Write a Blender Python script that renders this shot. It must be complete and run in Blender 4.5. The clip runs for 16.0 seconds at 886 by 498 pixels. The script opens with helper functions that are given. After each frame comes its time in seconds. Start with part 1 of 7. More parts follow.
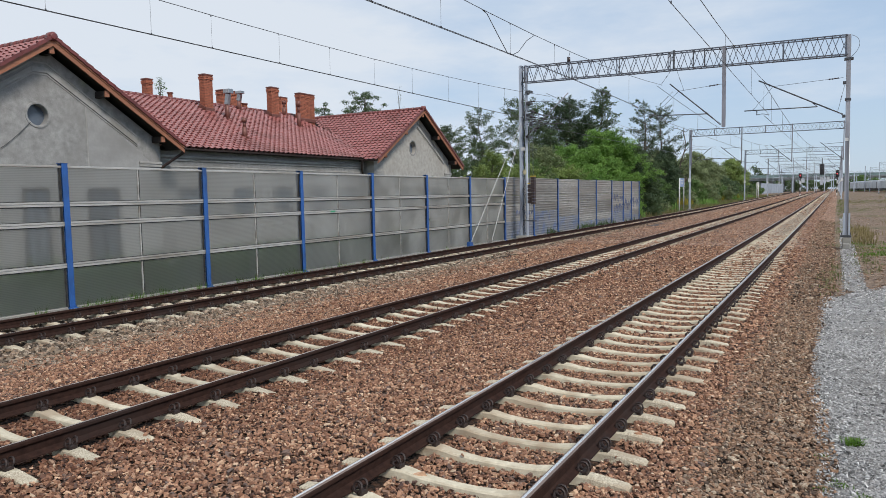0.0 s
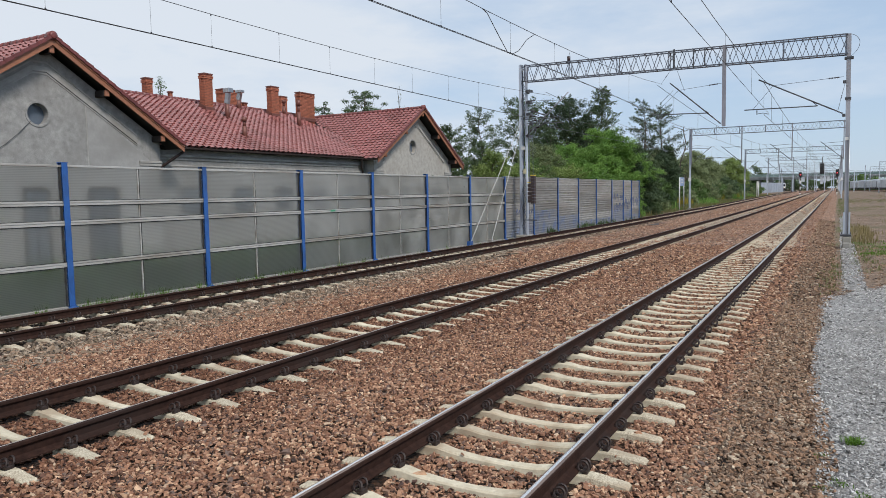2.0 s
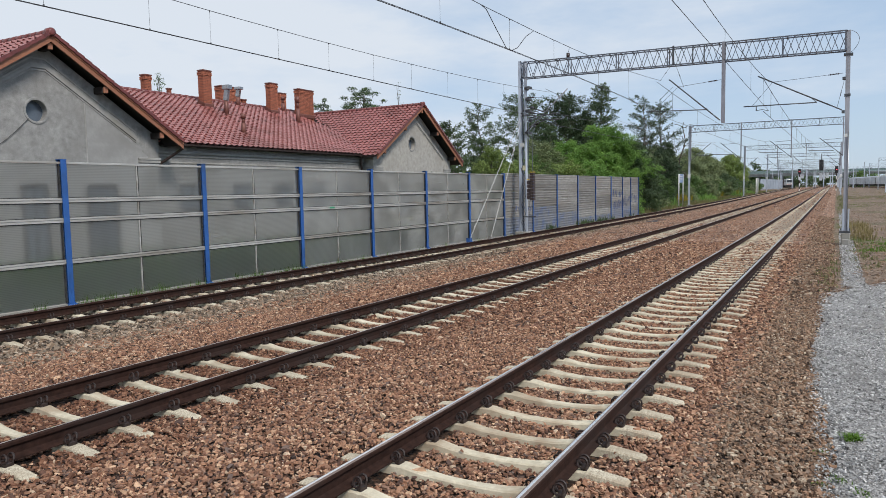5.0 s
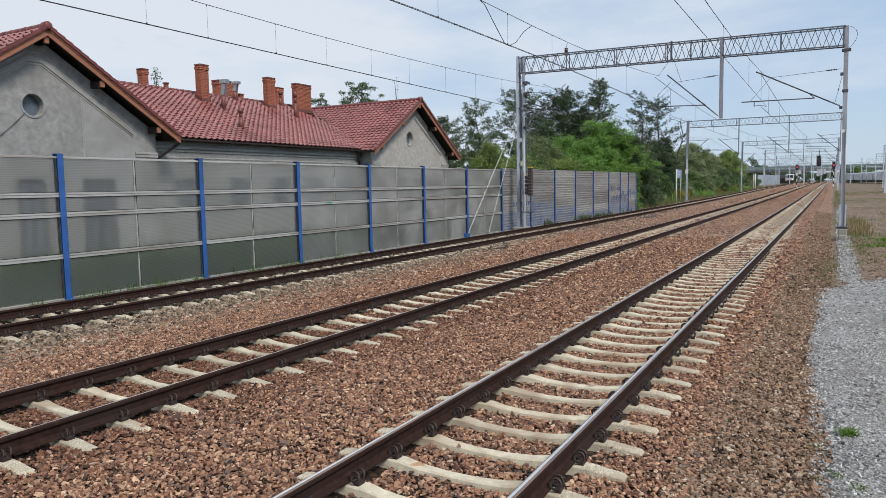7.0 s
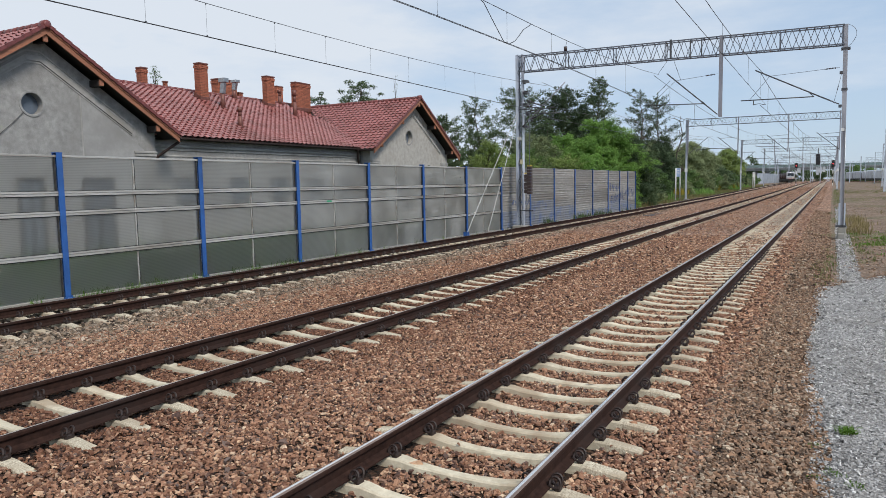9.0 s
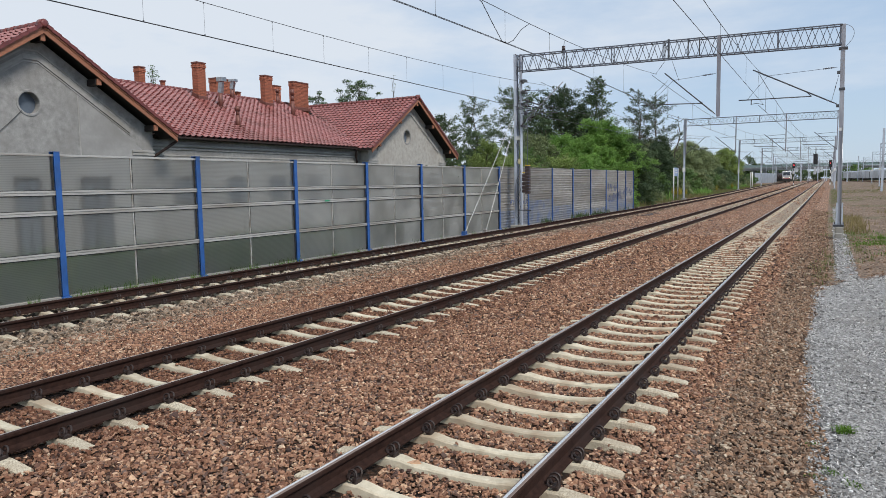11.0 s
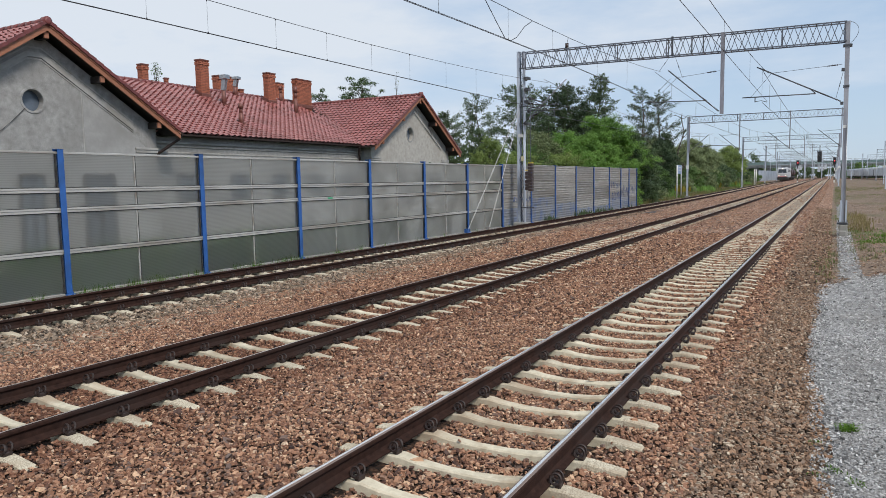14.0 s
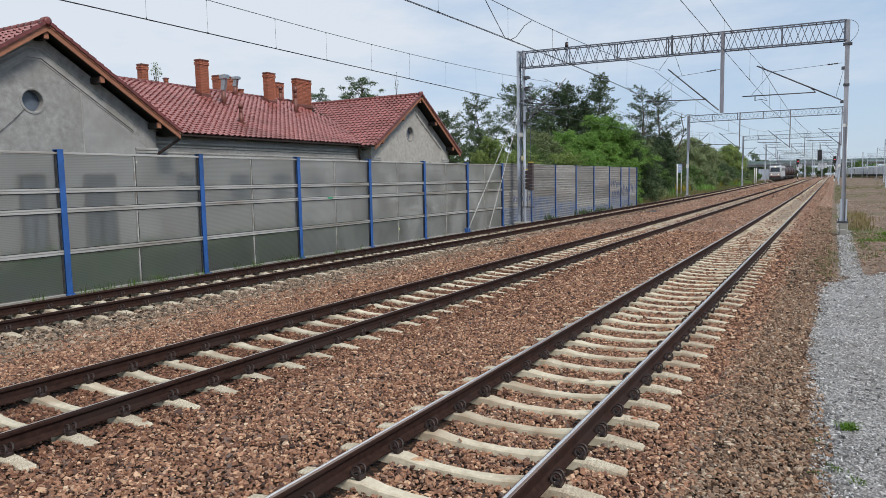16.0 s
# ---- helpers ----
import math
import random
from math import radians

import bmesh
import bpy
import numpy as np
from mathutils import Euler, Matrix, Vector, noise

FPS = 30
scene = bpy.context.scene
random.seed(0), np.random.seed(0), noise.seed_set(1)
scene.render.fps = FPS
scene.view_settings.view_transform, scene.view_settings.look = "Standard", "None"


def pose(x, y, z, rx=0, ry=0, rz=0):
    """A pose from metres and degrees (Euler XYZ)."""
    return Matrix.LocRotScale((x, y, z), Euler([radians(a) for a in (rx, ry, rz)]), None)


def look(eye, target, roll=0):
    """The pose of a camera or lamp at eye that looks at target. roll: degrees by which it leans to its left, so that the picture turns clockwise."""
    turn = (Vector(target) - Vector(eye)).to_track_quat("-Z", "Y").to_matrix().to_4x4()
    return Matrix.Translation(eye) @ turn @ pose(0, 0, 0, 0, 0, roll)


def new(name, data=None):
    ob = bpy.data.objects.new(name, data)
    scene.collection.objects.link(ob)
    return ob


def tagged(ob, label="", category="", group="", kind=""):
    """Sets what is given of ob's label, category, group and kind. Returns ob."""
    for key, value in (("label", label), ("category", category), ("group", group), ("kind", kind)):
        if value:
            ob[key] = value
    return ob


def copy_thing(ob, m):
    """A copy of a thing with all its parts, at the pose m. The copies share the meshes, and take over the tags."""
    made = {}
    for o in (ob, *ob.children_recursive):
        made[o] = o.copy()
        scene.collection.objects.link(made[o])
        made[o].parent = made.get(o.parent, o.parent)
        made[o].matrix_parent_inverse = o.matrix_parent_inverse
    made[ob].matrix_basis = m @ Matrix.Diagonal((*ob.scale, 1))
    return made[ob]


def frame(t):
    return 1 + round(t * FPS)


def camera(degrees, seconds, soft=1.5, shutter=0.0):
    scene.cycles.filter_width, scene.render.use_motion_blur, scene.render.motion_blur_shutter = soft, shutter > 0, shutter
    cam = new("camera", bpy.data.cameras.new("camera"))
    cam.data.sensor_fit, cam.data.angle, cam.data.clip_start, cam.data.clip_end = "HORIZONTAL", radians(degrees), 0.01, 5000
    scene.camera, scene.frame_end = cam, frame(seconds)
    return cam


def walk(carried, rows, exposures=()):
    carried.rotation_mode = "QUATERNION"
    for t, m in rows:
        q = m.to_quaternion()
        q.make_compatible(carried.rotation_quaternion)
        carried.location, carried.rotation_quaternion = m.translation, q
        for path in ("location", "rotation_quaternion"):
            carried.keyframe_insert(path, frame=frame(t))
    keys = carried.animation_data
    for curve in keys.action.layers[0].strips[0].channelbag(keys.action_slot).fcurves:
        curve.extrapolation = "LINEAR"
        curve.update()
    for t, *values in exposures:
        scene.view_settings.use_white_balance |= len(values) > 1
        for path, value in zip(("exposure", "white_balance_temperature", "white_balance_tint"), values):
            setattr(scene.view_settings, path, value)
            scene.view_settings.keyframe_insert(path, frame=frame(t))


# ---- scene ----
# ---------------------------------------------------------------- camera
cam = camera(65.04, 16.0, soft=0.35)
EYE = (2.70, 0.0, 2.218)
TURNS = [
    (0, 85.584, 1.042, 29.501),
    (0.5, 85.580, 1.033, 29.499),
    (1, 85.522, 1.048, 29.501),
    (1.5, 85.516, 1.052, 29.505),
    (2, 85.518, 1.041, 29.502),
    (2.5, 85.521, 1.039, 29.496),
    (3, 85.511, 1.022, 29.495),
    (3.5, 85.450, 1.045, 29.512),
    (4, 85.396, 1.078, 29.482),
    (6.5, 84.959, 1.002, 29.309),
    (7, 84.852, 0.983, 29.257),
    (7.5, 84.772, 1.006, 29.239),
    (8, 84.746, 1.028, 29.282),
    (8.5, 84.754, 1.026, 29.247),
    (9, 84.741, 1.002, 29.204),
    (11.5, 84.685, 0.983, 29.033),
    (12, 84.664, 0.985, 29.060),
    (12.5, 84.621, 0.914, 29.101),
    (13, 84.555, 0.916, 29.108),
    (13.5, 84.483, 0.927, 29.175),
    (14, 84.492, 0.955, 29.289),
    (14.5, 84.498, 0.977, 29.371),
    (15, 84.501, 0.980, 29.356),
    (15.5, 84.482, 1.024, 29.320),
    (16, 84.450, 1.087, 29.295),
]
walk(cam, [(t, pose(*EYE, rx, ry, rz)) for t, rx, ry, rz in TURNS], exposures=[(0.0, 0.05), (16.0, 0.05)])

# ---------------------------------------------------------------- world and light
world = bpy.data.worlds.new("overcast_sky")
world.use_nodes = True
scene.world = world
wn, wl = world.node_tree.nodes, world.node_tree.links
sky = wn.new("ShaderNodeTexSky")
sky.sky_type, sky.sun_disc = "NISHITA", False
sky.sun_elevation, sky.sun_rotation = radians(48), radians(116)
sky.air_density, sky.dust_density, sky.ozone_density = 1.0, 0.5, 1.6
geo = wn.new("ShaderNodeTexCoord")
stretch = wn.new("ShaderNodeMapping")
stretch.inputs["Scale"].default_value = (1.0, 1.0, 3.4)
puffs = wn.new("ShaderNodeTexNoise")
puffs.inputs["Scale"].default_value, puffs.inputs["Detail"].default_value = 3.4, 7.0
puffs.inputs["Roughness"].default_value = 0.58
cover = wn.new("ShaderNodeValToRGB")
cover.color_ramp.elements[0].position, cover.color_ramp.elements[1].position = 0.34, 0.72
cover.color_ramp.elements[0].color, cover.color_ramp.elements[1].color = (0.72, 0.72, 0.72, 1), (0.96, 0.96, 0.96, 1)
blend = wn.new("ShaderNodeMix")
blend.data_type = "RGBA"
shade = wn.new("ShaderNodeValToRGB")       # cloud: blue-grey where thin, whiter where thick
shade.color_ramp.elements[0].position, shade.color_ramp.elements[1].position = 0.43, 0.80
shade.color_ramp.elements[0].color, shade.color_ramp.elements[1].color = (0.395, 0.505, 0.655, 1), (0.586, 0.634, 0.698, 1)
bright = wn.new("ShaderNodeVectorMath")
bright.operation = "SCALE"
bright.inputs["Scale"].default_value = 10.0
wl.new(shade.outputs["Color"], bright.inputs[0])
wl.new(bright.outputs["Vector"], blend.inputs["B"])
wl.new(geo.outputs["Generated"], stretch.inputs["Vector"])
wl.new(stretch.outputs["Vector"], puffs.inputs["Vector"])
# the cloud is thicker over the house side of the line
side = wn.new("ShaderNodeVectorMath")
side.operation = "DOT_PRODUCT"
side.inputs[1].default_value = (-0.50, -0.10, 0.10)
thick = wn.new("ShaderNodeMath")
wl.new(geo.outputs["Generated"], side.inputs[0])
wl.new(puffs.outputs["Fac"], thick.inputs[0])
wl.new(side.outputs["Value"], thick.inputs[1])
wl.new(thick.outputs["Value"], cover.inputs["Fac"])
wl.new(thick.outputs["Value"], shade.inputs["Fac"])
wl.new(cover.outputs["Color"], blend.inputs["Factor"])
wl.new(sky.outputs["Color"], blend.inputs["A"])
wl.new(blend.outputs["Result"], wn["Background"].inputs["Color"])
wn["Background"].inputs["Strength"].default_value = 0.12

sun = new("sun", bpy.data.lights.new("sun", "SUN"))
sun.data.energy, sun.data.angle, sun.data.color = 2.9, radians(15), (1.0, 0.94, 0.86)
sun.matrix_world = look((50, -4, 60), (0, 20, 0))

# ---------------------------------------------------------------- materials
def rgb(c):
    return (*c, 1.0)


def material(name, dark, light, scale=4.0, rough=0.7, bump=0.3, bump_scale=30.0, bump_depth=0.01, metal=0.0,
             stain=None, stain_scale=0.6, island=0.0, piece=0.0, local=False, spec=0.5, stretch=(1, 1, 1)):
    """Two tones mixed by fine noise, a stain by coarse noise, relief, and a shift of tone from piece to piece."""
    m = bpy.data.materials.new(name)
    m.use_nodes = True
    n, l = m.node_tree.nodes, m.node_tree.links
    p = n["Principled BSDF"]
    p.inputs["Metallic"].default_value = metal
    p.inputs["Specular IOR Level"].default_value = spec
    if local:
        src = n.new("ShaderNodeTexCoord").outputs["Object"]
    else:
        src = n.new("ShaderNodeNewGeometry").outputs["Position"]
    mp = n.new("ShaderNodeMapping")
    mp.inputs["Scale"].default_value = stretch
    l.new(src, mp.inputs["Vector"])
    fine = n.new("ShaderNodeTexNoise")
    fine.inputs["Scale"].default_value, fine.inputs["Detail"].default_value = scale, 6.0
    fine.inputs["Roughness"].default_value = 0.65
    l.new(mp.outputs["Vector"], fine.inputs["Vector"])
    ramp = n.new("ShaderNodeValToRGB")
    ramp.color_ramp.elements[0].position, ramp.color_ramp.elements[1].position = 0.32, 0.68
    ramp.color_ramp.elements[0].color, ramp.color_ramp.elements[1].color = rgb(dark), rgb(light)
    l.new(fine.outputs["Fac"], ramp.inputs["Fac"])
    col = ramp.outputs["Color"]
    if stain:
        big = n.new("ShaderNodeTexNoise")
        big.inputs["Scale"].default_value, big.inputs["Detail"].default_value = stain_scale, 5.0
        l.new(mp.outputs["Vector"], big.inputs["Vector"])
        cut = n.new("ShaderNodeValToRGB")
        cut.color_ramp.elements[0].position, cut.color_ramp.elements[1].position = 0.48, 0.66
        l.new(big.outputs["Fac"], cut.inputs["Fac"])
        mix = n.new("ShaderNodeMix")
        mix.data_type = "RGBA"
        mix.inputs["B"].default_value = rgb(stain)
        l.new(cut.outputs["Color"], mix.inputs["Factor"])
        l.new(col, mix.inputs["A"])
        col = mix.outputs["Result"]
    for amount, node, out in ((island, "ShaderNodeNewGeometry", "Random Per Island"), (piece, "ShaderNodeObjectInfo", "Random")):
        if amount:
            src2 = n.new(node)
            span = n.new("ShaderNodeMapRange")
            span.inputs["To Min"].default_value, span.inputs["To Max"].default_value = 1 - amount, 1 + amount
            l.new(src2.outputs[out], span.inputs["Value"])
            hsv = n.new("ShaderNodeHueSaturation")
            l.new(span.outputs["Result"], hsv.inputs["Value"])
            l.new(col, hsv.inputs["Color"])
            col = hsv.outputs["Color"]
    l.new(col, p.inputs["Base Color"])
    rr = n.new("ShaderNodeMapRange")
    rr.inputs["To Min"].default_value, rr.inputs["To Max"].default_value = max(rough - 0.12, 0.03), min(rough + 0.12, 1.0)
    l.new(fine.outputs["Fac"], rr.inputs["Value"])
    l.new(rr.outputs["Result"], p.inputs["Roughness"])
    if bump:
        b = n.new("ShaderNodeBump")
        b.inputs["Strength"].default_value, b.inputs["Distance"].default_value = bump, bump_depth
        rel = n.new("ShaderNodeTexNoise")
        rel.inputs["Scale"].default_value, rel.inputs["Detail"].default_value = bump_scale, 5.0
        l.new(mp.outputs["Vector"], rel.inputs["Vector"])
        l.new(rel.outputs["Fac"], b.inputs["Height"])
        l.new(b.outputs["Normal"], p.inputs["Normal"])
    return m


def stony(name, tones, cell, depth, rough=0.9, stain=None, stain_scale=0.5, drift_span=(0.35, 1.65)):
    """Loose stone: cells of several tones with rounded relief, for beds that lie under or beyond the real stones."""
    m = bpy.data.materials.new(name)
    m.use_nodes = True
    n, l = m.node_tree.nodes, m.node_tree.links
    p = n["Principled BSDF"]
    p.inputs["Roughness"].default_value = rough
    p.inputs["Specular IOR Level"].default_value = 0.25
    pos = n.new("ShaderNodeNewGeometry").outputs["Position"]
    wob = n.new("ShaderNodeTexNoise")
    wob.inputs["Scale"].default_value = 1.3 * cell
    l.new(pos, wob.inputs["Vector"])
    add = n.new("ShaderNodeVectorMath")
    add.operation = "MULTIPLY_ADD"
    add.inputs[1].default_value = (0.6 / cell,) * 3
    l.new(wob.outputs["Color"], add.inputs[0])
    l.new(pos, add.inputs[2])
    v = n.new("ShaderNodeTexVoronoi")
    v.inputs["Scale"].default_value = cell
    l.new(add.outputs["Vector"], v.inputs["Vector"])
    sep = n.new("ShaderNodeSeparateColor")
    l.new(v.outputs["Color"], sep.inputs["Color"])
    ramp = n.new("ShaderNodeValToRGB")
    ramp.color_ramp.interpolation = "CONSTANT"
    els = ramp.color_ramp.elements
    while len(els) < len(tones):
        els.new(0.5)
    for i, c in enumerate(tones):
        els[i].position, els[i].color = i / len(tones), rgb(c)
    l.new(sep.outputs["Red"], ramp.inputs["Fac"])
    drift = n.new("ShaderNodeTexNoise")
    drift.inputs["Scale"].default_value, drift.inputs["Detail"].default_value = 1.6, 8.0
    drift.inputs["Roughness"].default_value = 0.75
    l.new(pos, drift.inputs["Vector"])
    span = n.new("ShaderNodeMapRange")
    span.inputs["From Min"].default_value, span.inputs["From Max"].default_value = 0.3, 0.7
    span.inputs["To Min"].default_value, span.inputs["To Max"].default_value = drift_span
    l.new(drift.outputs["Fac"], span.inputs["Value"])
    hsv = n.new("ShaderNodeHueSaturation")
    l.new(span.outputs["Result"], hsv.inputs["Value"])
    l.new(ramp.outputs["Color"], hsv.inputs["Color"])
    col = hsv.outputs["Color"]
    if stain:
        big = n.new("ShaderNodeTexNoise")
        big.inputs["Scale"].default_value, big.inputs["Detail"].default_value = stain_scale, 6.0
        l.new(pos, big.inputs["Vector"])
        cut = n.new("ShaderNodeValToRGB")
        cut.color_ramp.elements[0].position, cut.color_ramp.elements[1].position = 0.5, 0.62
        cut.color_ramp.elements[1].color = (0.5, 0.5, 0.5, 1)
        l.new(big.outputs["Fac"], cut.inputs["Fac"])
        mix = n.new("ShaderNodeMix")
        mix.data_type = "RGBA"
        mix.inputs["B"].default_value = rgb(stain)
        l.new(cut.outputs["Color"], mix.inputs["Factor"])
        l.new(col, mix.inputs["A"])
        col = mix.outputs["Result"]
    l.new(col, p.inputs["Base Color"])
    b = n.new("ShaderNodeBump")
    b.invert = True
    b.inputs["Strength"].default_value, b.inputs["Distance"].default_value = 0.9, depth
    l.new(v.outputs["Distance"], b.inputs["Height"])
    l.new(b.outputs["Normal"], p.inputs["Normal"])
    return m


def stone_pieces(name, tones, rough=0.88):
    """For loose stones that are meshes: each one takes one of the tones."""
    m = bpy.data.materials.new(name)
    m.use_nodes = True
    n, l = m.node_tree.nodes, m.node_tree.links
    p = n["Principled BSDF"]
    p.inputs["Roughness"].default_value = rough
    p.inputs["Specular IOR Level"].default_value = 0.3
    g = n.new("ShaderNodeNewGeometry")
    ramp = n.new("ShaderNodeValToRGB")
    els = ramp.color_ramp.elements
    while len(els) < len(tones):
        els.new(0.5)
    for i, c in enumerate(tones):
        els[i].position, els[i].color = i / (len(tones) - 1), rgb(c)
    l.new(g.outputs["Random Per Island"], ramp.inputs["Fac"])
    speck = n.new("ShaderNodeTexNoise")
    speck.inputs["Scale"].default_value, speck.inputs["Detail"].default_value = 45.0, 5.0
    l.new(g.outputs["Position"], speck.inputs["Vector"])
    span = n.new("ShaderNodeMapRange")
    span.inputs["To Min"].default_value, span.inputs["To Max"].default_value = 0.62, 1.38
    l.new(speck.outputs["Fac"], span.inputs["Value"])
    hsv = n.new("ShaderNodeHueSaturation")
    l.new(span.outputs["Result"], hsv.inputs["Value"])
    l.new(ramp.outputs["Color"], hsv.inputs["Color"])
    l.new(hsv.outputs["Color"], p.inputs["Base Color"])
    b = n.new("ShaderNodeBump")
    b.inputs["Strength"].default_value, b.inputs["Distance"].default_value = 0.5, 0.01
    l.new(speck.outputs["Fac"], b.inputs["Height"])
    l.new(b.outputs["Normal"], p.inputs["Normal"])
    return m


def leafy(name, dark, light, see=0.35):
    """Leaves: tone from leaf to leaf and from bough to bough, some light coming through."""
    m = bpy.data.materials.new(name)
    m.use_nodes = True
    n, l = m.node_tree.nodes, m.node_tree.links
    p = n["Principled BSDF"]
    p.inputs["Roughness"].default_value = 0.6
    p.inputs["Specular IOR Level"].default_value = 0.3
    g = n.new("ShaderNodeNewGeometry")
    big = n.new("ShaderNodeTexNoise")
    big.inputs["Scale"].default_value = 0.55
    l.new(g.outputs["Position"], big.inputs["Vector"])
    mx = n.new("ShaderNodeMath")
    mx.operation = "MULTIPLY_ADD"
    mx.inputs[1].default_value = 0.38
    l.new(g.outputs["Random Per Island"], mx.inputs[0])
    mm = n.new("ShaderNodeMath")
    mm.operation = "MULTIPLY_ADD"
    mm.inputs[1].default_value, mm.inputs[2].default_value = 1.3, -0.33
    l.new(big.outputs["Fac"], mm.inputs[0])
    l.new(mm.outputs["Value"], mx.inputs[2])
    ramp = n.new("ShaderNodeValToRGB")
    ramp.color_ramp.elements[0].color, ramp.color_ramp.elements[1].color = rgb(dark), rgb(light)
    l.new(mx.outputs["Value"], ramp.inputs["Fac"])
    l.new(ramp.outputs["Color"], p.inputs["Base Color"])
    t = n.new("ShaderNodeBsdfTranslucent")
    l.new(ramp.outputs["Color"], t.inputs["Color"])
    mix = n.new("ShaderNodeMixShader")
    mix.inputs["Fac"].default_value = see
    l.new(p.outputs["BSDF"], mix.inputs[1])
    l.new(t.outputs["BSDF"], mix.inputs[2])
    l.new(mix.outputs["Shader"], n["Material Output"].inputs["Surface"])
    return m


def glowing(name, colour, strength):
    m = bpy.data.materials.new(name)
    m.use_nodes = True
    p = m.node_tree.nodes["Principled BSDF"]
    p.inputs["Base Color"].default_value = rgb(colour)
    p.inputs["Emission Color"].default_value = rgb(colour)
    p.inputs["Emission Strength"].default_value = strength
    return m


def plastic_sheet(name, clear, dark, light):
    """Ribbed translucent sheet: hazy see-through with fine level ribs."""
    m = bpy.data.materials.new(name)
    m.use_nodes = True
    n, l = m.node_tree.nodes, m.node_tree.links
    g = n.new("ShaderNodeNewGeometry")
    dirt = n.new("ShaderNodeTexNoise")
    dirt.inputs["Scale"].default_value, dirt.inputs["Detail"].default_value = 0.9, 6.0
    l.new(g.outputs["Position"], dirt.inputs["Vector"])
    tone = n.new("ShaderNodeValToRGB")
    tone.color_ramp.elements[0].position, tone.color_ramp.elements[1].position = 0.3, 0.7
    tone.color_ramp.elements[0].color, tone.color_ramp.elements[1].color = (*dark, 1), (*light, 1)
    l.new(dirt.outputs["Fac"], tone.inputs["Fac"])
    wave = n.new("ShaderNodeTexWave")
    wave.wave_type, wave.bands_direction = "BANDS", "Z"
    wave.inputs["Scale"].default_value, wave.inputs["Distortion"].default_value = 8.5, 0.0
    l.new(g.outputs["Position"], wave.inputs["Vector"])
    b = n.new("ShaderNodeBump")
    b.inputs["Strength"].default_value, b.inputs["Distance"].default_value = 0.3, 0.010
    l.new(wave.outputs["Fac"], b.inputs["Height"])
    p = n["Principled BSDF"]
    p.inputs["Roughness"].default_value = 0.35
    l.new(tone.outputs["Color"], p.inputs["Base Color"])
    l.new(b.outputs["Normal"], p.inputs["Normal"])
    r = n.new("ShaderNodeBsdfRefraction")
    r.inputs["Roughness"].default_value, r.inputs["IOR"].default_value = 0.35, 1.06
    web = n.new("ShaderNodeValToRGB")
    web.color_ramp.elements[0].position, web.color_ramp.elements[1].position = 0.05, 0.6
    web.color_ramp.elements[0].color, web.color_ramp.elements[1].color = (0.84, 0.84, 0.84, 1), (0.97, 0.975, 0.97, 1)
    l.new(wave.outputs["Fac"], web.inputs["Fac"])
    l.new(web.outputs["Color"], r.inputs["Color"])
    mix = n.new("ShaderNodeMixShader")
    mix.inputs["Fac"].default_value = clear
    l.new(p.outputs["BSDF"], mix.inputs[1])
    l.new(r.outputs["BSDF"], mix.inputs[2])
    l.new(mix.outputs["Shader"], n["Material Output"].inputs["Surface"])
    return m


def sleeper_concrete(name):
    """Pale concrete, pitted and brown with dust at the sleeper's outer ends."""
    m = material(name, (0.47, 0.415, 0.305), (0.67, 0.605, 0.465), 9.0, 0.9, 0.6, 60.0, 0.008, stain=(0.40, 0.32, 0.225), stain_scale=2.2, piece=0.10)
    n, l = m.node_tree.nodes, m.node_tree.links
    p = n["Principled BSDF"]
    pale = p.inputs["Base Color"].links[0].from_socket
    along = n.new("ShaderNodeTexCoord")
    split = n.new("ShaderNodeSeparateXYZ")
    l.new(along.outputs["Object"], split.inputs["Vector"])
    off = n.new("ShaderNodeMath")
    off.operation = "ABSOLUTE"
    l.new(split.outputs["X"], off.inputs[0])
    end = n.new("ShaderNodeMapRange")
    end.inputs["From Min"].default_value, end.inputs["From Max"].default_value = 0.80, 0.96
    l.new(off.outputs["Value"], end.inputs["Value"])
    pits = n.new("ShaderNodeTexNoise")
    pits.inputs["Scale"].default_value, pits.inputs["Detail"].default_value = 70.0, 4.0
    l.new(along.outputs["Object"], pits.inputs["Vector"])
    dark = n.new("ShaderNodeMapRange")
    dark.inputs["From Min"].default_value, dark.inputs["From Max"].default_value = 0.42, 0.62
    l.new(pits.outputs["Fac"], dark.inputs["Value"])
    both = n.new("ShaderNodeMath")
    both.operation = "MULTIPLY"
    l.new(end.outputs["Result"], both.inputs[0])
    l.new(dark.outputs["Result"], both.inputs[1])
    mix = n.new("ShaderNodeMix")
    mix.data_type = "RGBA"
    mix.inputs["B"].default_value = (0.34, 0.28, 0.205, 1)
    l.new(both.outputs["Value"], mix.inputs["Factor"])
    l.new(pale, mix.inputs["A"])
    l.new(mix.outputs["Result"], p.inputs["Base Color"])
    return m


BALLAST_TONES = [(0.045, 0.031, 0.028), (0.175, 0.090, 0.060), (0.31, 0.168, 0.106), (0.185, 0.096, 0.066), (0.40, 0.242, 0.158), (0.23, 0.122, 0.078), (0.090, 0.056, 0.048),
                 (0.32, 0.176, 0.112), (0.49, 0.335, 0.225), (0.25, 0.134, 0.088), (0.35, 0.198, 0.126), (0.140, 0.106, 0.094), (0.22, 0.114, 0.074), (0.50, 0.39, 0.285)]
BALLAST_TONES = [tuple(c * k * (g / 0.125) ** 0.16 for c, k in ((r, 1.08), (g, 1.055), (b, 1.025))) for r, g, b in BALLAST_TONES]
BED_TONES = [(0.80 * r, 0.82 * g, 0.84 * b) for r, g, b in BALLAST_TONES]
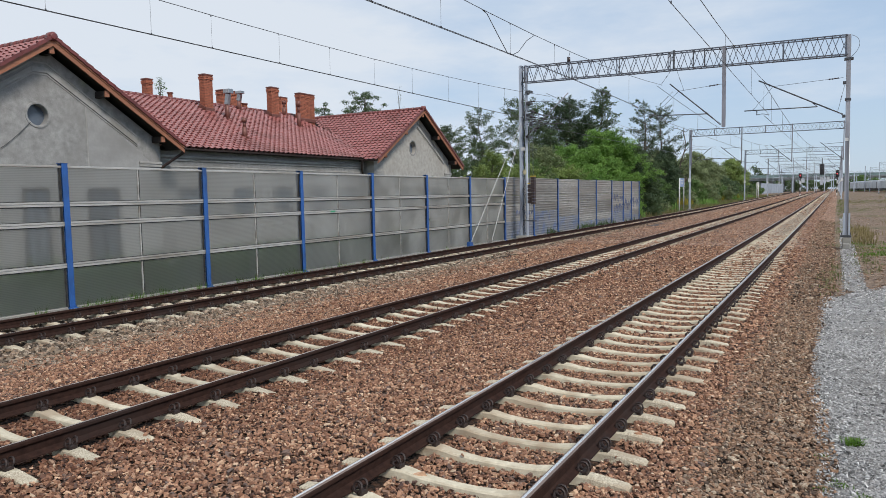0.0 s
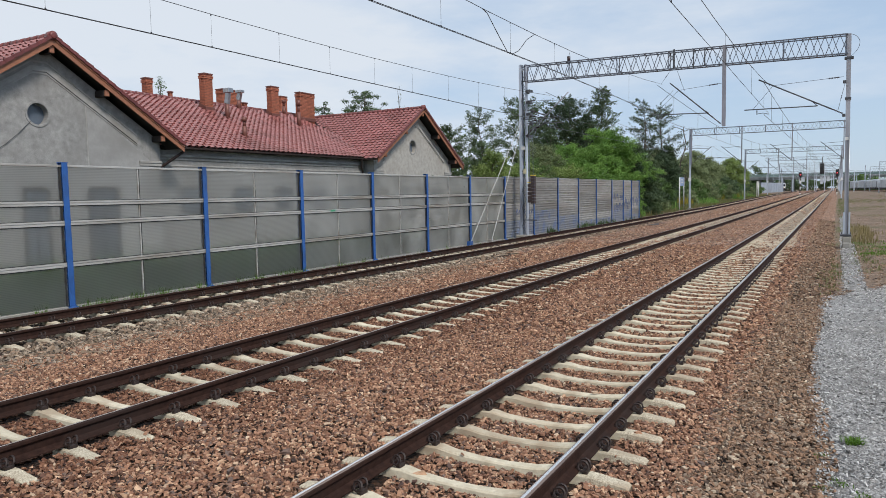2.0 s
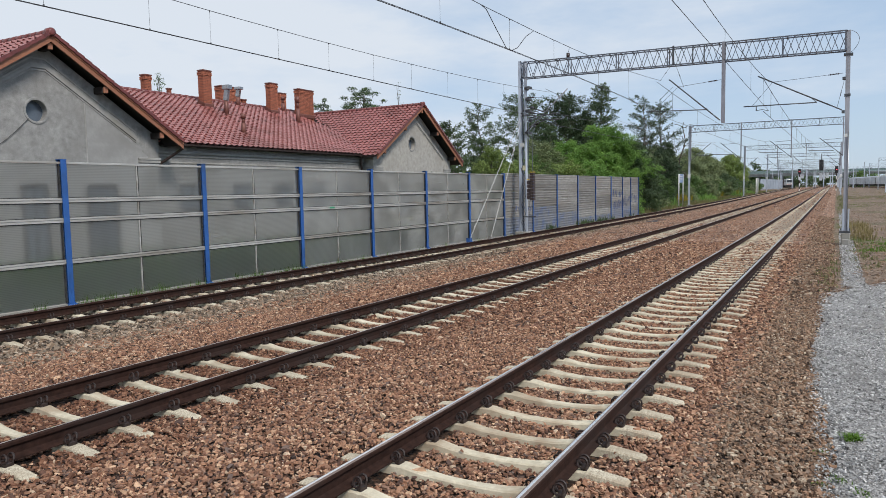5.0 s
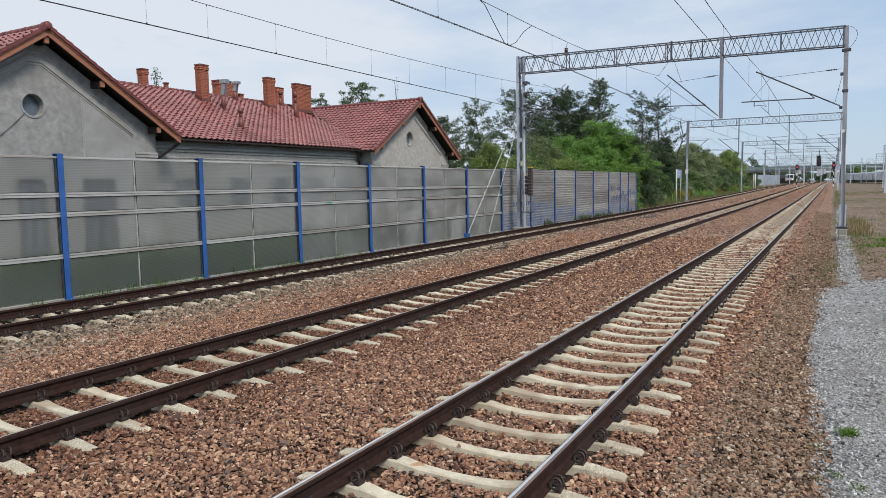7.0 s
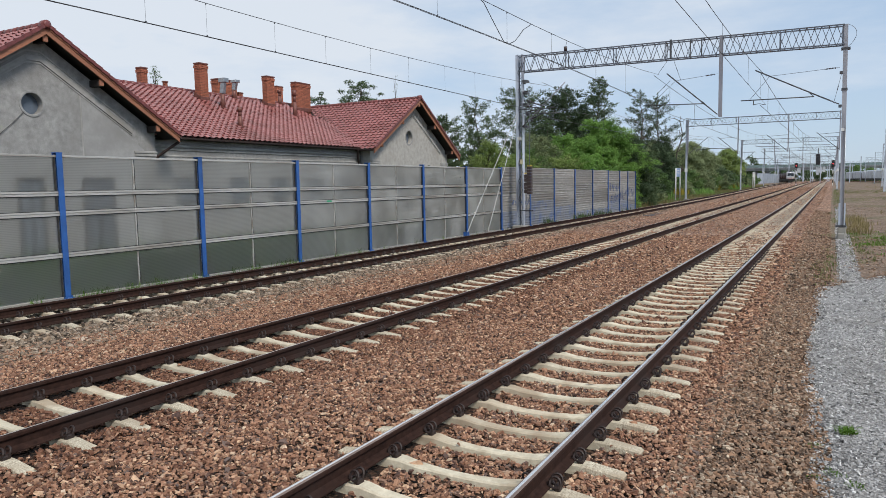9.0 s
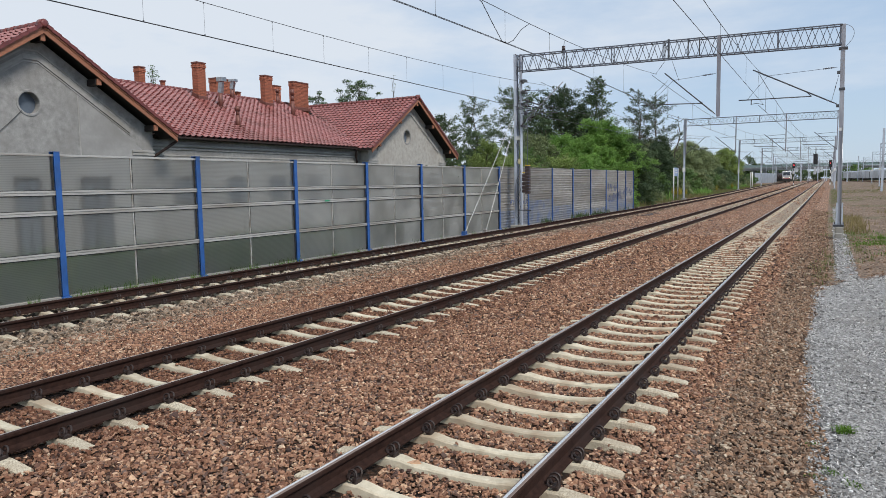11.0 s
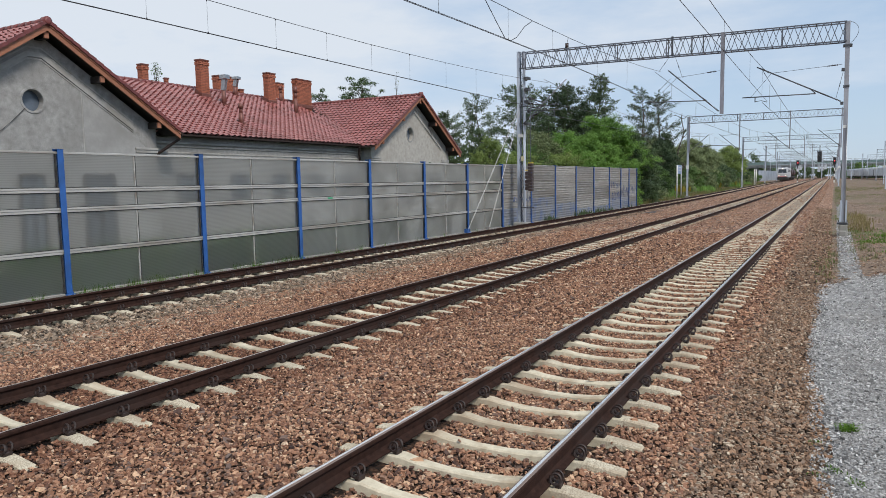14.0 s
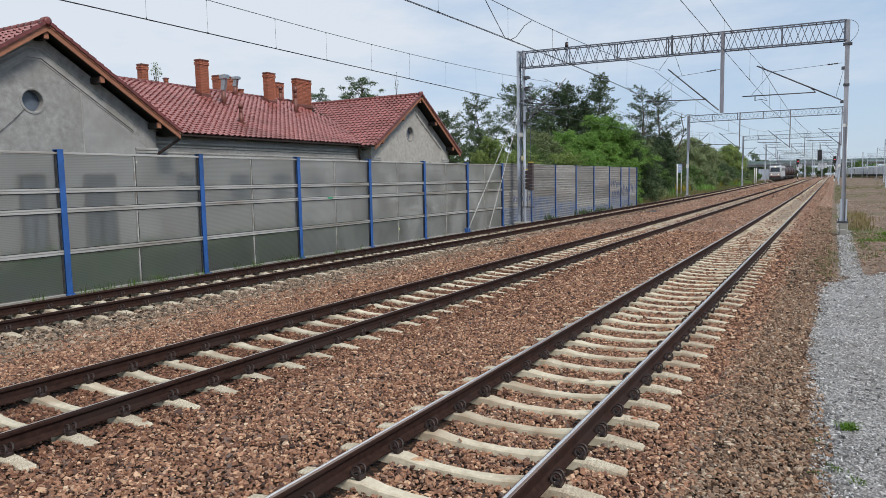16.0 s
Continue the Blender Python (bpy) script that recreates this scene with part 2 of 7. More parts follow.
RUST_TONES = [(0.62 * r, 0.55 * g, 0.53 * b) for r, g, b in BALLAST_TONES]
GREY_TONES = [(0.036, 0.030, 0.025), (0.19, 0.145, 0.107), (0.33, 0.235, 0.16), (0.11, 0.089, 0.070), (0.47, 0.38, 0.29), (0.25, 0.144, 0.093)]
SHOULDER_TONES = [(0.035, 0.026, 0.021), (0.165, 0.100, 0.064), (0.32, 0.190, 0.118), (0.100, 0.072, 0.056), (0.38, 0.250, 0.165), (0.19, 0.135, 0.100), (0.52, 0.42, 0.31)]
M = dict(
    ballast=stony("brown_ballast_bed", BED_TONES, 14.0, 0.035, stain=(0.20, 0.104, 0.060), stain_scale=0.35),
    # bed below the loose stones, coloured near black for shade in their gaps
    shade_bed=stony("shade_dark_ballast", [(0.014, 0.010, 0.009), (0.045, 0.025, 0.017), (0.070, 0.038, 0.025), (0.026, 0.018, 0.014), (0.095, 0.056, 0.037)], 26.0, 0.03),
    dust=stony("grey_beige_dusty_ballast", [(0.235, 0.185, 0.135), (0.33, 0.265, 0.195), (0.16, 0.115, 0.082), (0.41, 0.345, 0.262), (0.27, 0.205, 0.148)], 16.0, 0.02, drift_span=(0.6, 1.35)),
    stones=stone_pieces("brown_ballast_stone", BALLAST_TONES),
    rust_stones=stone_pieces("rust_stained_ballast_stone", RUST_TONES),
    grey_stones=stone_pieces("grey_brown_ballast_stone", GREY_TONES),
    shoulder=stone_pieces("dark_shoulder_stone", SHOULDER_TONES),
    gravel=stony("pale_grey_gravel", [(0.25, 0.245, 0.238), (0.33, 0.322, 0.313), (0.14, 0.135, 0.13), (0.42, 0.41, 0.395)], 58.0, 0.014,
                 stain=(0.22, 0.205, 0.185), stain_scale=0.7, drift_span=(0.65, 1.30)),
    pale_stone=material("pale_limestone", (0.42, 0.38, 0.33), (0.56, 0.52, 0.46), 12.0, 0.9, 0.4, 60.0, 0.006),
    chips=stone_pieces("grey_stone_chip", [(0.085, 0.082, 0.08), (0.31, 0.302, 0.296), (0.68, 0.67, 0.655), (0.20, 0.19, 0.18), (0.46, 0.45, 0.44)]),
    earth=stony("earth_with_stones", [(0.155, 0.106, 0.076), (0.205, 0.145, 0.106), (0.125, 0.090, 0.064), (0.26, 0.195, 0.146)], 14.0, 0.02,
                stain=(0.085, 0.10, 0.035), stain_scale=0.16),
    turf=material("green_turf", (0.035, 0.055, 0.018), (0.07, 0.10, 0.030), 9.0, 0.95, 0.6, 60.0, 0.03, stain=(0.05, 0.055, 0.025), stain_scale=0.5),
    sleeper=sleeper_concrete("pale_concrete"),
    concrete=material("grey_concrete", (0.20, 0.195, 0.185), (0.29, 0.28, 0.265), 6.0, 0.9, 0.5, 40.0, 0.008, stain=(0.28, 0.27, 0.24), stain_scale=0.9),
    rail_rust=material("rusty_rail_steel", (0.020, 0.0105, 0.0085), (0.048, 0.025, 0.019), 14.0, 0.82, 0.4, 90.0, 0.003, stain=(0.034, 0.022, 0.019), stain_scale=1.4, spec=0.10),
    rail_head=material("polished_rail_head", (0.84, 0.81, 0.78), (0.95, 0.93, 0.90), 3.0, 0.24, 0.05, 80.0, 0.001, metal=0.9, stretch=(14, 0.4, 14)),
    rail_tan=material("brown_rail_head_margin", (0.155, 0.105, 0.082), (0.27, 0.195, 0.155), 3.0, 0.40, 0.05, 80.0, 0.001, metal=0.35, stretch=(14, 0.4, 14)),
    rail_worn=material("dull_rail_head", (0.50, 0.45, 0.41), (0.70, 0.65, 0.60), 3.0, 0.36, 0.05, 80.0, 0.001, metal=0.75, stretch=(14, 0.4, 14)),
    clip=material("rusty_spring_steel", (0.016, 0.010, 0.009), (0.038, 0.022, 0.018), 40.0, 0.6, 0.2, 200.0, 0.001),
    stucco=material("grey_stucco", (0.215, 0.212, 0.205), (0.36, 0.355, 0.345), 5.0, 0.95, 0.7, 40.0, 0.012, stain=(0.225, 0.218, 0.208), stain_scale=0.45),
    stucco_pale=material("pale_beige_stucco", (0.31, 0.295, 0.268), (0.46, 0.44, 0.405), 5.0, 0.95, 0.7, 40.0, 0.012, stain=(0.32, 0.30, 0.27), stain_scale=0.6),
    stucco_smooth=material("smooth_grey_stucco", (0.27, 0.266, 0.259), (0.35, 0.345, 0.337), 3.0, 0.95, 0.35, 40.0, 0.008, stain=(0.245, 0.24, 0.232), stain_scale=0.7),
    moulding=material("pale_stucco_moulding", (0.30, 0.295, 0.28), (0.38, 0.37, 0.355), 5.0, 0.95, 0.3, 40.0, 0.006, stain=(0.25, 0.24, 0.22), stain_scale=0.8),
    tile=material("red_glazed_roof_tile", (0.245, 0.090, 0.083), (0.350, 0.136, 0.124), 6.0, 0.29, 0.15, 30.0, 0.004, stain=(0.21, 0.075, 0.066), stain_scale=0.6, island=0.08, piece=0.08),
    ridge=material("dark_red_ridge_tile", (0.125, 0.034, 0.032), (0.20, 0.055, 0.050), 6.0, 0.42, 0.15, 30.0, 0.004, piece=0.12),
    fascia=material("orange_brown_timber", (0.26, 0.105, 0.06), (0.37, 0.155, 0.085), 3.0, 0.62, 0.3, 30.0, 0.004, stain=(0.28, 0.12, 0.07), stretch=(6, 1, 6)),
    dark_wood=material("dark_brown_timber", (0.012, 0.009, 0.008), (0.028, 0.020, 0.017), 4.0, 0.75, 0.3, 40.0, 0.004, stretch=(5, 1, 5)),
    brick=material("orange_red_brick", (0.30, 0.095, 0.055), (0.43, 0.15, 0.085), 8.0, 0.85, 0.4, 60.0, 0.005, piece=0.16, island=0.16),
    mortar=material("grey_mortar", (0.10, 0.055, 0.042), (0.16, 0.09, 0.07), 20.0, 0.95, 0.4, 80.0, 0.003),
    flashing=material("brown_sheet_metal", (0.13, 0.050, 0.040), (0.20, 0.08, 0.06), 8.0, 0.5, 0.1, 40.0, 0.003, metal=0.2),
    gutter=material("dark_brown_gutter", (0.022, 0.013, 0.012), (0.045, 0.026, 0.021), 6.0, 0.65, 0.1, 40.0, 0.002),
    zinc=material("galvanised_sheet", (0.30, 0.31, 0.32), (0.44, 0.45, 0.46), 10.0, 0.38, 0.1, 40.0, 0.002, metal=0.85),
    blue=material("blue_painted_steel", (0.020, 0.085, 0.29), (0.028, 0.115, 0.37), 5.0, 0.45, 0.12, 60.0, 0.002, stain=(0.025, 0.075, 0.22), stain_scale=1.3),
    alu=material("weathered_aluminium", (0.42, 0.41, 0.385), (0.56, 0.55, 0.52), 6.0, 0.5, 0.12, 60.0, 0.002, metal=0.35, stain=(0.30, 0.27, 0.23), stain_scale=1.1, stretch=(1, 0.3, 3)),
    rubber=material("black_rubber_seal", (0.02, 0.02, 0.02), (0.04, 0.04, 0.04), 8.0, 0.8, 0.1),
    sheet=plastic_sheet("ribbed_translucent_sheet", 0.80, (0.215, 0.220, 0.208), (0.345, 0.350, 0.334)),
    sheet_dull=plastic_sheet("dulled_sheet", 0.66, (0.24, 0.243, 0.23), (0.43, 0.433, 0.415)),
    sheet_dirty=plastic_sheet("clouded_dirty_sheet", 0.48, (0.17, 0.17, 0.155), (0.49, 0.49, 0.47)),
    plank=material("grey_barrier_plank", (0.165, 0.16, 0.148), (0.30, 0.292, 0.272), 5.0, 0.6, 0.2, 60.0, 0.003, stain=(0.19, 0.175, 0.155), stain_scale=0.7, piece=0.26, stretch=(1, 0.3, 2)),
    plank_blue=material("blue_sprayed_plank", (0.145, 0.155, 0.175), (0.215, 0.222, 0.235), 5.0, 0.6, 0.2, 60.0, 0.003, stain=(0.115, 0.15, 0.24), stain_scale=1.6, piece=0.10),
    paint_blue=material("blue_spray_paint", (0.08, 0.11, 0.22), (0.13, 0.17, 0.30), 5.0, 0.5, 0.0),
    steel=material("grey_painted_steel", (0.085, 0.098, 0.13), (0.14, 0.155, 0.19), 5.0, 0.5, 0.15, 50.0, 0.002, stain=(0.085, 0.085, 0.095), stain_scale=1.2, piece=0.06),
    mast_grey=material("purple_grey_mast_paint", (0.30, 0.31, 0.35), (0.40, 0.41, 0.45), 4.0, 0.5, 0.15, 40.0, 0.002, stain=(0.26, 0.265, 0.295), stain_scale=0.8, stretch=(2, 2, 0.4)),
    post_grey=material("dull_grey_post_paint", (0.225, 0.228, 0.265), (0.30, 0.305, 0.345), 4.0, 0.5, 0.15, 40.0, 0.002, stain=(0.16, 0.155, 0.165), stain_scale=0.8, stretch=(2, 2, 0.4)),
    steel_dark=material("dark_grey_steel", (0.045, 0.048, 0.056), (0.082, 0.086, 0.096), 6.0, 0.5, 0.15, 50.0, 0.002),
    mast=material("galvanised_mast_steel", (0.45, 0.505, 0.585), (0.57, 0.62, 0.70), 4.0, 0.5, 0.15, 40.0, 0.002, metal=0.1, stain=(0.33, 0.35, 0.40), stain_scale=0.8, stretch=(2, 2, 0.4)),
    wire=material("dark_wire", (0.045, 0.045, 0.05), (0.08, 0.08, 0.085), 10.0, 0.5, 0.0, metal=0.4),
    guy=material("pale_guy_wire", (0.45, 0.45, 0.44), (0.58, 0.58, 0.56), 10.0, 0.5, 0.0),
    insulator=material("brown_porcelain", (0.022, 0.013, 0.012), (0.045, 0.024, 0.02), 10.0, 0.25, 0.0),
    weight=material("rusty_cast_weight", (0.032, 0.023, 0.023), (0.066, 0.045, 0.043), 10.0, 0.75, 0.3, 60.0, 0.004, piece=0.15),
    white=material("white_paint", (0.66, 0.66, 0.64), (0.80, 0.80, 0.78), 5.0, 0.5, 0.1, 40.0, 0.002, stain=(0.55, 0.54, 0.50)),
    red=material("red_paint", (0.42, 0.03, 0.03), (0.55, 0.05, 0.04), 5.0, 0.5, 0.0),
    cream=material("cream_plate_enamel", (0.52, 0.46, 0.28), (0.62, 0.56, 0.36), 5.0, 0.5, 0.0),
    yellow=material("yellow_paint", (0.60, 0.42, 0.04), (0.72, 0.52, 0.07), 5.0, 0.5, 0.0),
    sign_blue=material("grey_blue_sign_face", (0.16, 0.24, 0.42), (0.22, 0.31, 0.50), 5.0, 0.4, 0.0),
    black=material("black_enamel", (0.012, 0.012, 0.013), (0.025, 0.025, 0.027), 6.0, 0.4, 0.0),
    bark=material("grey_brown_bark", (0.060, 0.048, 0.038), (0.13, 0.105, 0.085), 6.0, 0.95, 0.8, 18.0, 0.03),
    leaf=leafy("mid_green_leaf", (0.046, 0.092, 0.026), (0.180, 0.285, 0.085), 0.42),
    leaf_dark=leafy("dark_green_leaf", (0.040, 0.070, 0.033), (0.140, 0.200, 0.092), 0.38),
    # darker copy of the dark leaf: shade of dense foliage put into its colour
    leaf_shade=leafy("shaded_green_leaf", (0.020, 0.040, 0.018), (0.085, 0.130, 0.060), 0.30),
    leaf_bright=leafy("bright_green_leaf", (0.075, 0.165, 0.032), (0.290, 0.480, 0.115), 0.45),
    leaf_yellow=leafy("yellow_green_leaf", (0.125, 0.185, 0.050), (0.33, 0.42, 0.130)),
    leaf_grey=leafy("grey_green_leaf", (0.105, 0.142, 0.062), (0.275, 0.325, 0.155)),
    grass=leafy("meadow_grass", (0.085, 0.110, 0.034), (0.22, 0.245, 0.085)),
    weed=leafy("bright_weed", (0.05, 0.11, 0.012), (0.14, 0.26, 0.03)),
    flower=leafy("goldenrod_bloom", (0.20, 0.17, 0.02), (0.36, 0.31, 0.05)),
    dry=leafy("dry_grass", (0.16, 0.13, 0.055), (0.30, 0.24, 0.11)),
    glass=material("dark_window_glass", (0.02, 0.025, 0.03), (0.035, 0.04, 0.05), 2.0, 0.06, 0.0, spec=0.8),
    # window glass made pale and bluish: reflected sky put into the base colour
    sky_glass=material("sky_tinted_window_glass", (0.135, 0.155, 0.18), (0.18, 0.20, 0.225), 2.0, 0.12, 0.0),
    porthole=material("blue_grey_porthole_glass", (0.085, 0.105, 0.135), (0.12, 0.145, 0.18), 2.0, 0.2, 0.0),
    door=material("dark_painted_door", (0.10, 0.11, 0.125), (0.14, 0.15, 0.165), 4.0, 0.5, 0.1),
    bridge=material("pale_bridge_concrete", (0.19, 0.21, 0.215), (0.27, 0.29, 0.295), 1.5, 0.9, 0.1, stain=(0.16, 0.18, 0.185), stain_scale=0.2),
    bridge_rail=material("green_grey_parapet", (0.20, 0.29, 0.28), (0.28, 0.38, 0.36), 2.0, 0.6, 0.0),
    loco=material("white_loco_paint", (0.44, 0.45, 0.47), (0.54, 0.55, 0.57), 2.0, 0.35, 0.0, local=True, stain=(0.50, 0.50, 0.50)),
    loco_dark=material("dark_underframe", (0.020, 0.019, 0.019), (0.045, 0.042, 0.04), 5.0, 0.7, 0.1, local=True),
    tank=material("dark_brown_tank_paint", (0.036, 0.018, 0.017), (0.070, 0.034, 0.030), 1.5, 0.55, 0.0, local=True, stain=(0.03, 0.025, 0.025)),
    coach=material("pale_grey_coach_paint", (0.46, 0.49, 0.52), (0.60, 0.63, 0.66), 1.0, 0.5, 0.0, stain=(0.40, 0.43, 0.48), stain_scale=0.3),
    screen=material("blue_grey_screen_panel", (0.27, 0.31, 0.37), (0.36, 0.40, 0.46), 1.0, 0.7, 0.0, stain=(0.24, 0.27, 0.32), stain_scale=0.3),
    lamp=glowing("lit_headlight", (1.0, 0.80, 0.50), 1.6),
    red_lamp=glowing("lit_red_signal", (1.0, 0.06, 0.08), 1.6),
)


# ---------------------------------------------------------------- mesh helpers
def gz(y):
    """The line climbs by a metre towards the bridge."""
    s = min(max((y - 20.0) / 300.0, 0.0), 1.0)
    return s * s * (3 - 2 * s)


def mesh_object(name, me, parent=None, label=""):
    ob = new(name, me)
    if parent is not None:
        ob.parent = parent
    if label:
        ob["label"] = label
    return ob


def part(name, bm, mat, parent=None, label="", smooth=False):
    me = bpy.data.meshes.new(name)
    bmesh.ops.recalc_face_normals(bm, faces=bm.faces)
    bm.to_mesh(me)
    bm.free()
    me.materials.append(mat)
    if smooth:
        me.shade_smooth()
    return mesh_object(name, me, parent, label)


def bulk(name, verts, faces, mat, parent=None, smooth=False):
    """One mesh from arrays: verts (n, 3), faces (m, k), or a list of such face arrays."""
    me = bpy.data.meshes.new(name)
    verts = np.asarray(verts, dtype=np.float32)
    sets = [np.asarray(f, dtype=np.int32) for f in (faces if isinstance(faces[0], np.ndarray) and faces[0].ndim == 2 else [faces])]
    corners = np.concatenate([f.ravel() for f in sets])
    sizes = np.concatenate([np.full(len(f), f.shape[1], dtype=np.int32) for f in sets])
    me.vertices.add(len(verts))
    me.vertices.foreach_set("co", verts.ravel())
    me.loops.add(len(corners))
    me.loops.foreach_set("vertex_index", corners)
    me.polygons.add(len(sizes))
    me.polygons.foreach_set("loop_start", (np.cumsum(sizes) - sizes).astype(np.int32))
    me.update(calc_edges=True)
    me.materials.append(mat)
    if smooth:
        me.shade_smooth()
    else:
        me.shade_flat()
    return mesh_object(name, me, parent)


def empty(name, m=None):
    ob = new(name)
    ob.empty_display_size = 0.2
    if m is not None:
        ob.matrix_world = m
    return ob


def slab(bm, x0, x1, y0, y1, z0, z1, bevel=0.0):
    m = Matrix.Translation(((x0 + x1) / 2, (y0 + y1) / 2, (z0 + z1) / 2)) @ Matrix.Diagonal((abs(x1 - x0), abs(y1 - y0), abs(z1 - z0), 1))
    made = bmesh.ops.create_cube(bm, size=1.0, matrix=m)["verts"]
    if bevel:
        edges = {e for v in made for e in v.link_edges}
        bmesh.ops.bevel(bm, geom=list(edges), offset=bevel, segments=1, affect="EDGES")


def aim(p, q, roll=0.0):
    """A pose at p whose z axis points to q."""
    d = Vector(q) - Vector(p)
    return Matrix.Translation(p) @ d.to_track_quat("Z", "Y").to_matrix().to_4x4() @ Matrix.Rotation(roll, 4, "Z")


def bar(bm, p, q, w, h=None, roll=0.0):
    d = (Vector(q) - Vector(p)).length
    m = aim(p, q, roll) @ Matrix.Translation((0, 0, d / 2)) @ Matrix.Diagonal((w, h or w, d, 1))
    bmesh.ops.create_cube(bm, size=1.0, matrix=m)


def rod(bm, p, q, r, n=6, r2=None):
    d = (Vector(q) - Vector(p)).length
    bmesh.ops.create_cone(bm, cap_ends=True, segments=n, radius1=r, radius2=r if r2 is None else r2, depth=d,
                          matrix=aim(p, q) @ Matrix.Translation((0, 0, d / 2)))


def solid(name, mat, parent=None, label="", bevel=0.0, **box):
    bm = bmesh.new()
    slab(bm, *box["x"], *box["y"], *box["z"], bevel)
    return part(name, bm, mat, parent, label)


def strut(name, p, q, w, mat, parent, h=None, label="", roll=0.0):
    bm = bmesh.new()
    bar(bm, p, q, w, h, roll)
    return part(name, bm, mat, parent, label)


def pipe(name, p, q, r, mat, parent, n=8, label="", r2=None):
    bm = bmesh.new()
    rod(bm, p, q, r, n, r2)
    return part(name, bm, mat, parent, label, smooth=n > 6)


def wire(bm, points, r, n=5):
    """A round wire along points."""
    pts = [Vector(p) for p in points]
    rings = []
    for i, p in enumerate(pts):
        d = (pts[min(i + 1, len(pts) - 1)] - pts[max(i - 1, 0)]).normalized()
        side = d.cross(Vector((0, 0, 1)))
        side = side.normalized() if side.length > 1e-4 else Vector((1, 0, 0))
        up = side.cross(d)
        rings.append([bm.verts.new(p + r * (math.cos(2 * math.pi * k / n) * side + math.sin(2 * math.pi * k / n) * up)) for k in range(n)])
    for a, b in zip(rings, rings[1:]):
        for k in range(n):
            bm.faces.new((a[k], a[(k + 1) % n], b[(k + 1) % n], b[k]))
    bm.faces.new(rings[0])
    bm.faces.new(rings[-1])


def prism(bm, outline, axis, a, b):
    """Extrudes an outline from a to b along an axis; the outline holds the two other coordinates, in xyz order."""
    i = "xyz".index(axis)
    def full(p, v):
        c = list(p)
        c.insert(i, v)
        return c
    low = [bm.verts.new(full(p, a)) for p in outline]
    high = [bm.verts.new(full(p, b)) for p in outline]
    bm.faces.new(low)
    bm.faces.new(high[::-1])
    for k in range(len(outline)):
        j = (k + 1) % len(outline)
        bm.faces.new((low[k], low[j], high[j], high[k]))


# ---------------------------------------------------------------- ground
NEAR_X, MID_X, FAR_X = 0.0, -4.64, -10.35


def siding_x(y):
    """The third track: straight at the house, drifting outward, then bending away before the bridge."""
    x = FAR_X
    if y > 50:
        s = min((y - 50) / 150.0, 1.0)
        x -= 1.25 * s * s * (3 - 2 * s)
    if y > 275:
        x -= 0.00052 * (y - 275) ** 2
    return x


NEAR_BED = [(-12.5, -0.40), (-11.75, -0.255), (-11.5, -0.24), (-10.35, -0.25), (-9.5, -0.24), (-8.9, -0.232), (-8.0, -0.25), (-6.4, -0.25), (-5.9, -0.222), (-5.6, -0.226), (-5.2, -0.252),
            (-4.64, -0.264), (-4.1, -0.252), (-3.7, -0.226), (-3.38, -0.222), (-2.3, -0.238), (-1.3, -0.232), (-1.0, -0.238), (-0.55, -0.258), (0.0, -0.270), (0.55, -0.258), (1.0, -0.246), (1.3, -0.246),
            (1.6, -0.254), (2.5, -0.365), (2.9, -0.374), (3.1, -0.45)]
FILLED_BED = [(-12.5, -0.40), (-11.7, -0.20), (-11.15, -0.183), (-11.1, -0.205), (-9.6, -0.205), (-9.55, -0.183), (-5.45, -0.183), (-5.4, -0.200), (-5.0, -0.222), (-4.28, -0.222), (-3.9, -0.200), (-3.85, -0.183),
              (-0.80, -0.183), (-0.75, -0.200), (-0.36, -0.222), (0.36, -0.222), (0.75, -0.200), (0.80, -0.183), (1.5, -0.20), (2.5, -0.365), (2.7, -0.45)]


def bed_z(x, y):
    """Top of the ballast: cribs open between the sleepers nearby, filled to their tops further up the line."""
    if x < -7.0:
        x -= siding_x(y) - FAR_X
    s = min(max((y - 8.0) / 46.0, 0.0), 1.0)
    near = float(np.interp(x, *zip(*NEAR_BED)))
    return gz(y) + near + (s * (float(np.interp(x, *zip(*FILLED_BED))) - near) if s else 0.0)


def strip(name, xs, ys, zf, mat):
    verts = [(x, y, zf(x, y)) for y in ys for x in xs]
    n = len(xs)
    faces = [(j * n + i, j * n + i + 1, (j + 1) * n + i + 1, (j + 1) * n + i) for j in range(len(ys) - 1) for i in range(n - 1)]
    return bulk(name, verts, faces, mat, smooth=True)


ys_long = [-60, -20, 0, 20, 40, 60, 80, 100, 120, 140, 160, 180, 200, 220, 240, 260, 280, 300, 330, 400, 500, 700]
ground = strip("ground", [-3000, -600, -150, -60, -30, -19.4, -12.6, 3.0, 12.0, 30, 150, 600, 3000], [-2500, -600] + ys_long + [1200, 3000],
               lambda x, y: gz(y) - 0.40, M["earth"])
tagged(ground, "brown stony earth with grassy patches beside the line", "ground", kind="structure")
lawn_ground = strip("lawn_ground", [-18.55, -16.0, -14.0, -12.72], [-20, 0, 20, 40, 62], lambda x, y: gz(y) - 0.385, M["turf"])
tagged(lawn_ground, "green turf between the barrier and the house", "lawn", kind="structure")
BED_XS = [-12.5 + 0.1 * k for k in range(158)]
bed = strip("ballast_bed", BED_XS, [26.0, 32.0, 40, 46, 52] + ys_long[5:], bed_z, M["ballast"])
tagged(bed, "reddish brown crushed-stone ballast bed under three tracks", "ballast", kind="structure")
# under the near stones the bed's dark tone paints the shaded gaps
shade_bed = strip("ballast_fines", BED_XS, [-60, -20, 0, 10, 20, 26.0], lambda x, y: bed_z(x, y) - 0.024, M["shade_bed"])
tagged(shade_bed, "bed under the loose ballast, coloured dark for the shade in the gaps", "ballast", kind="structure")


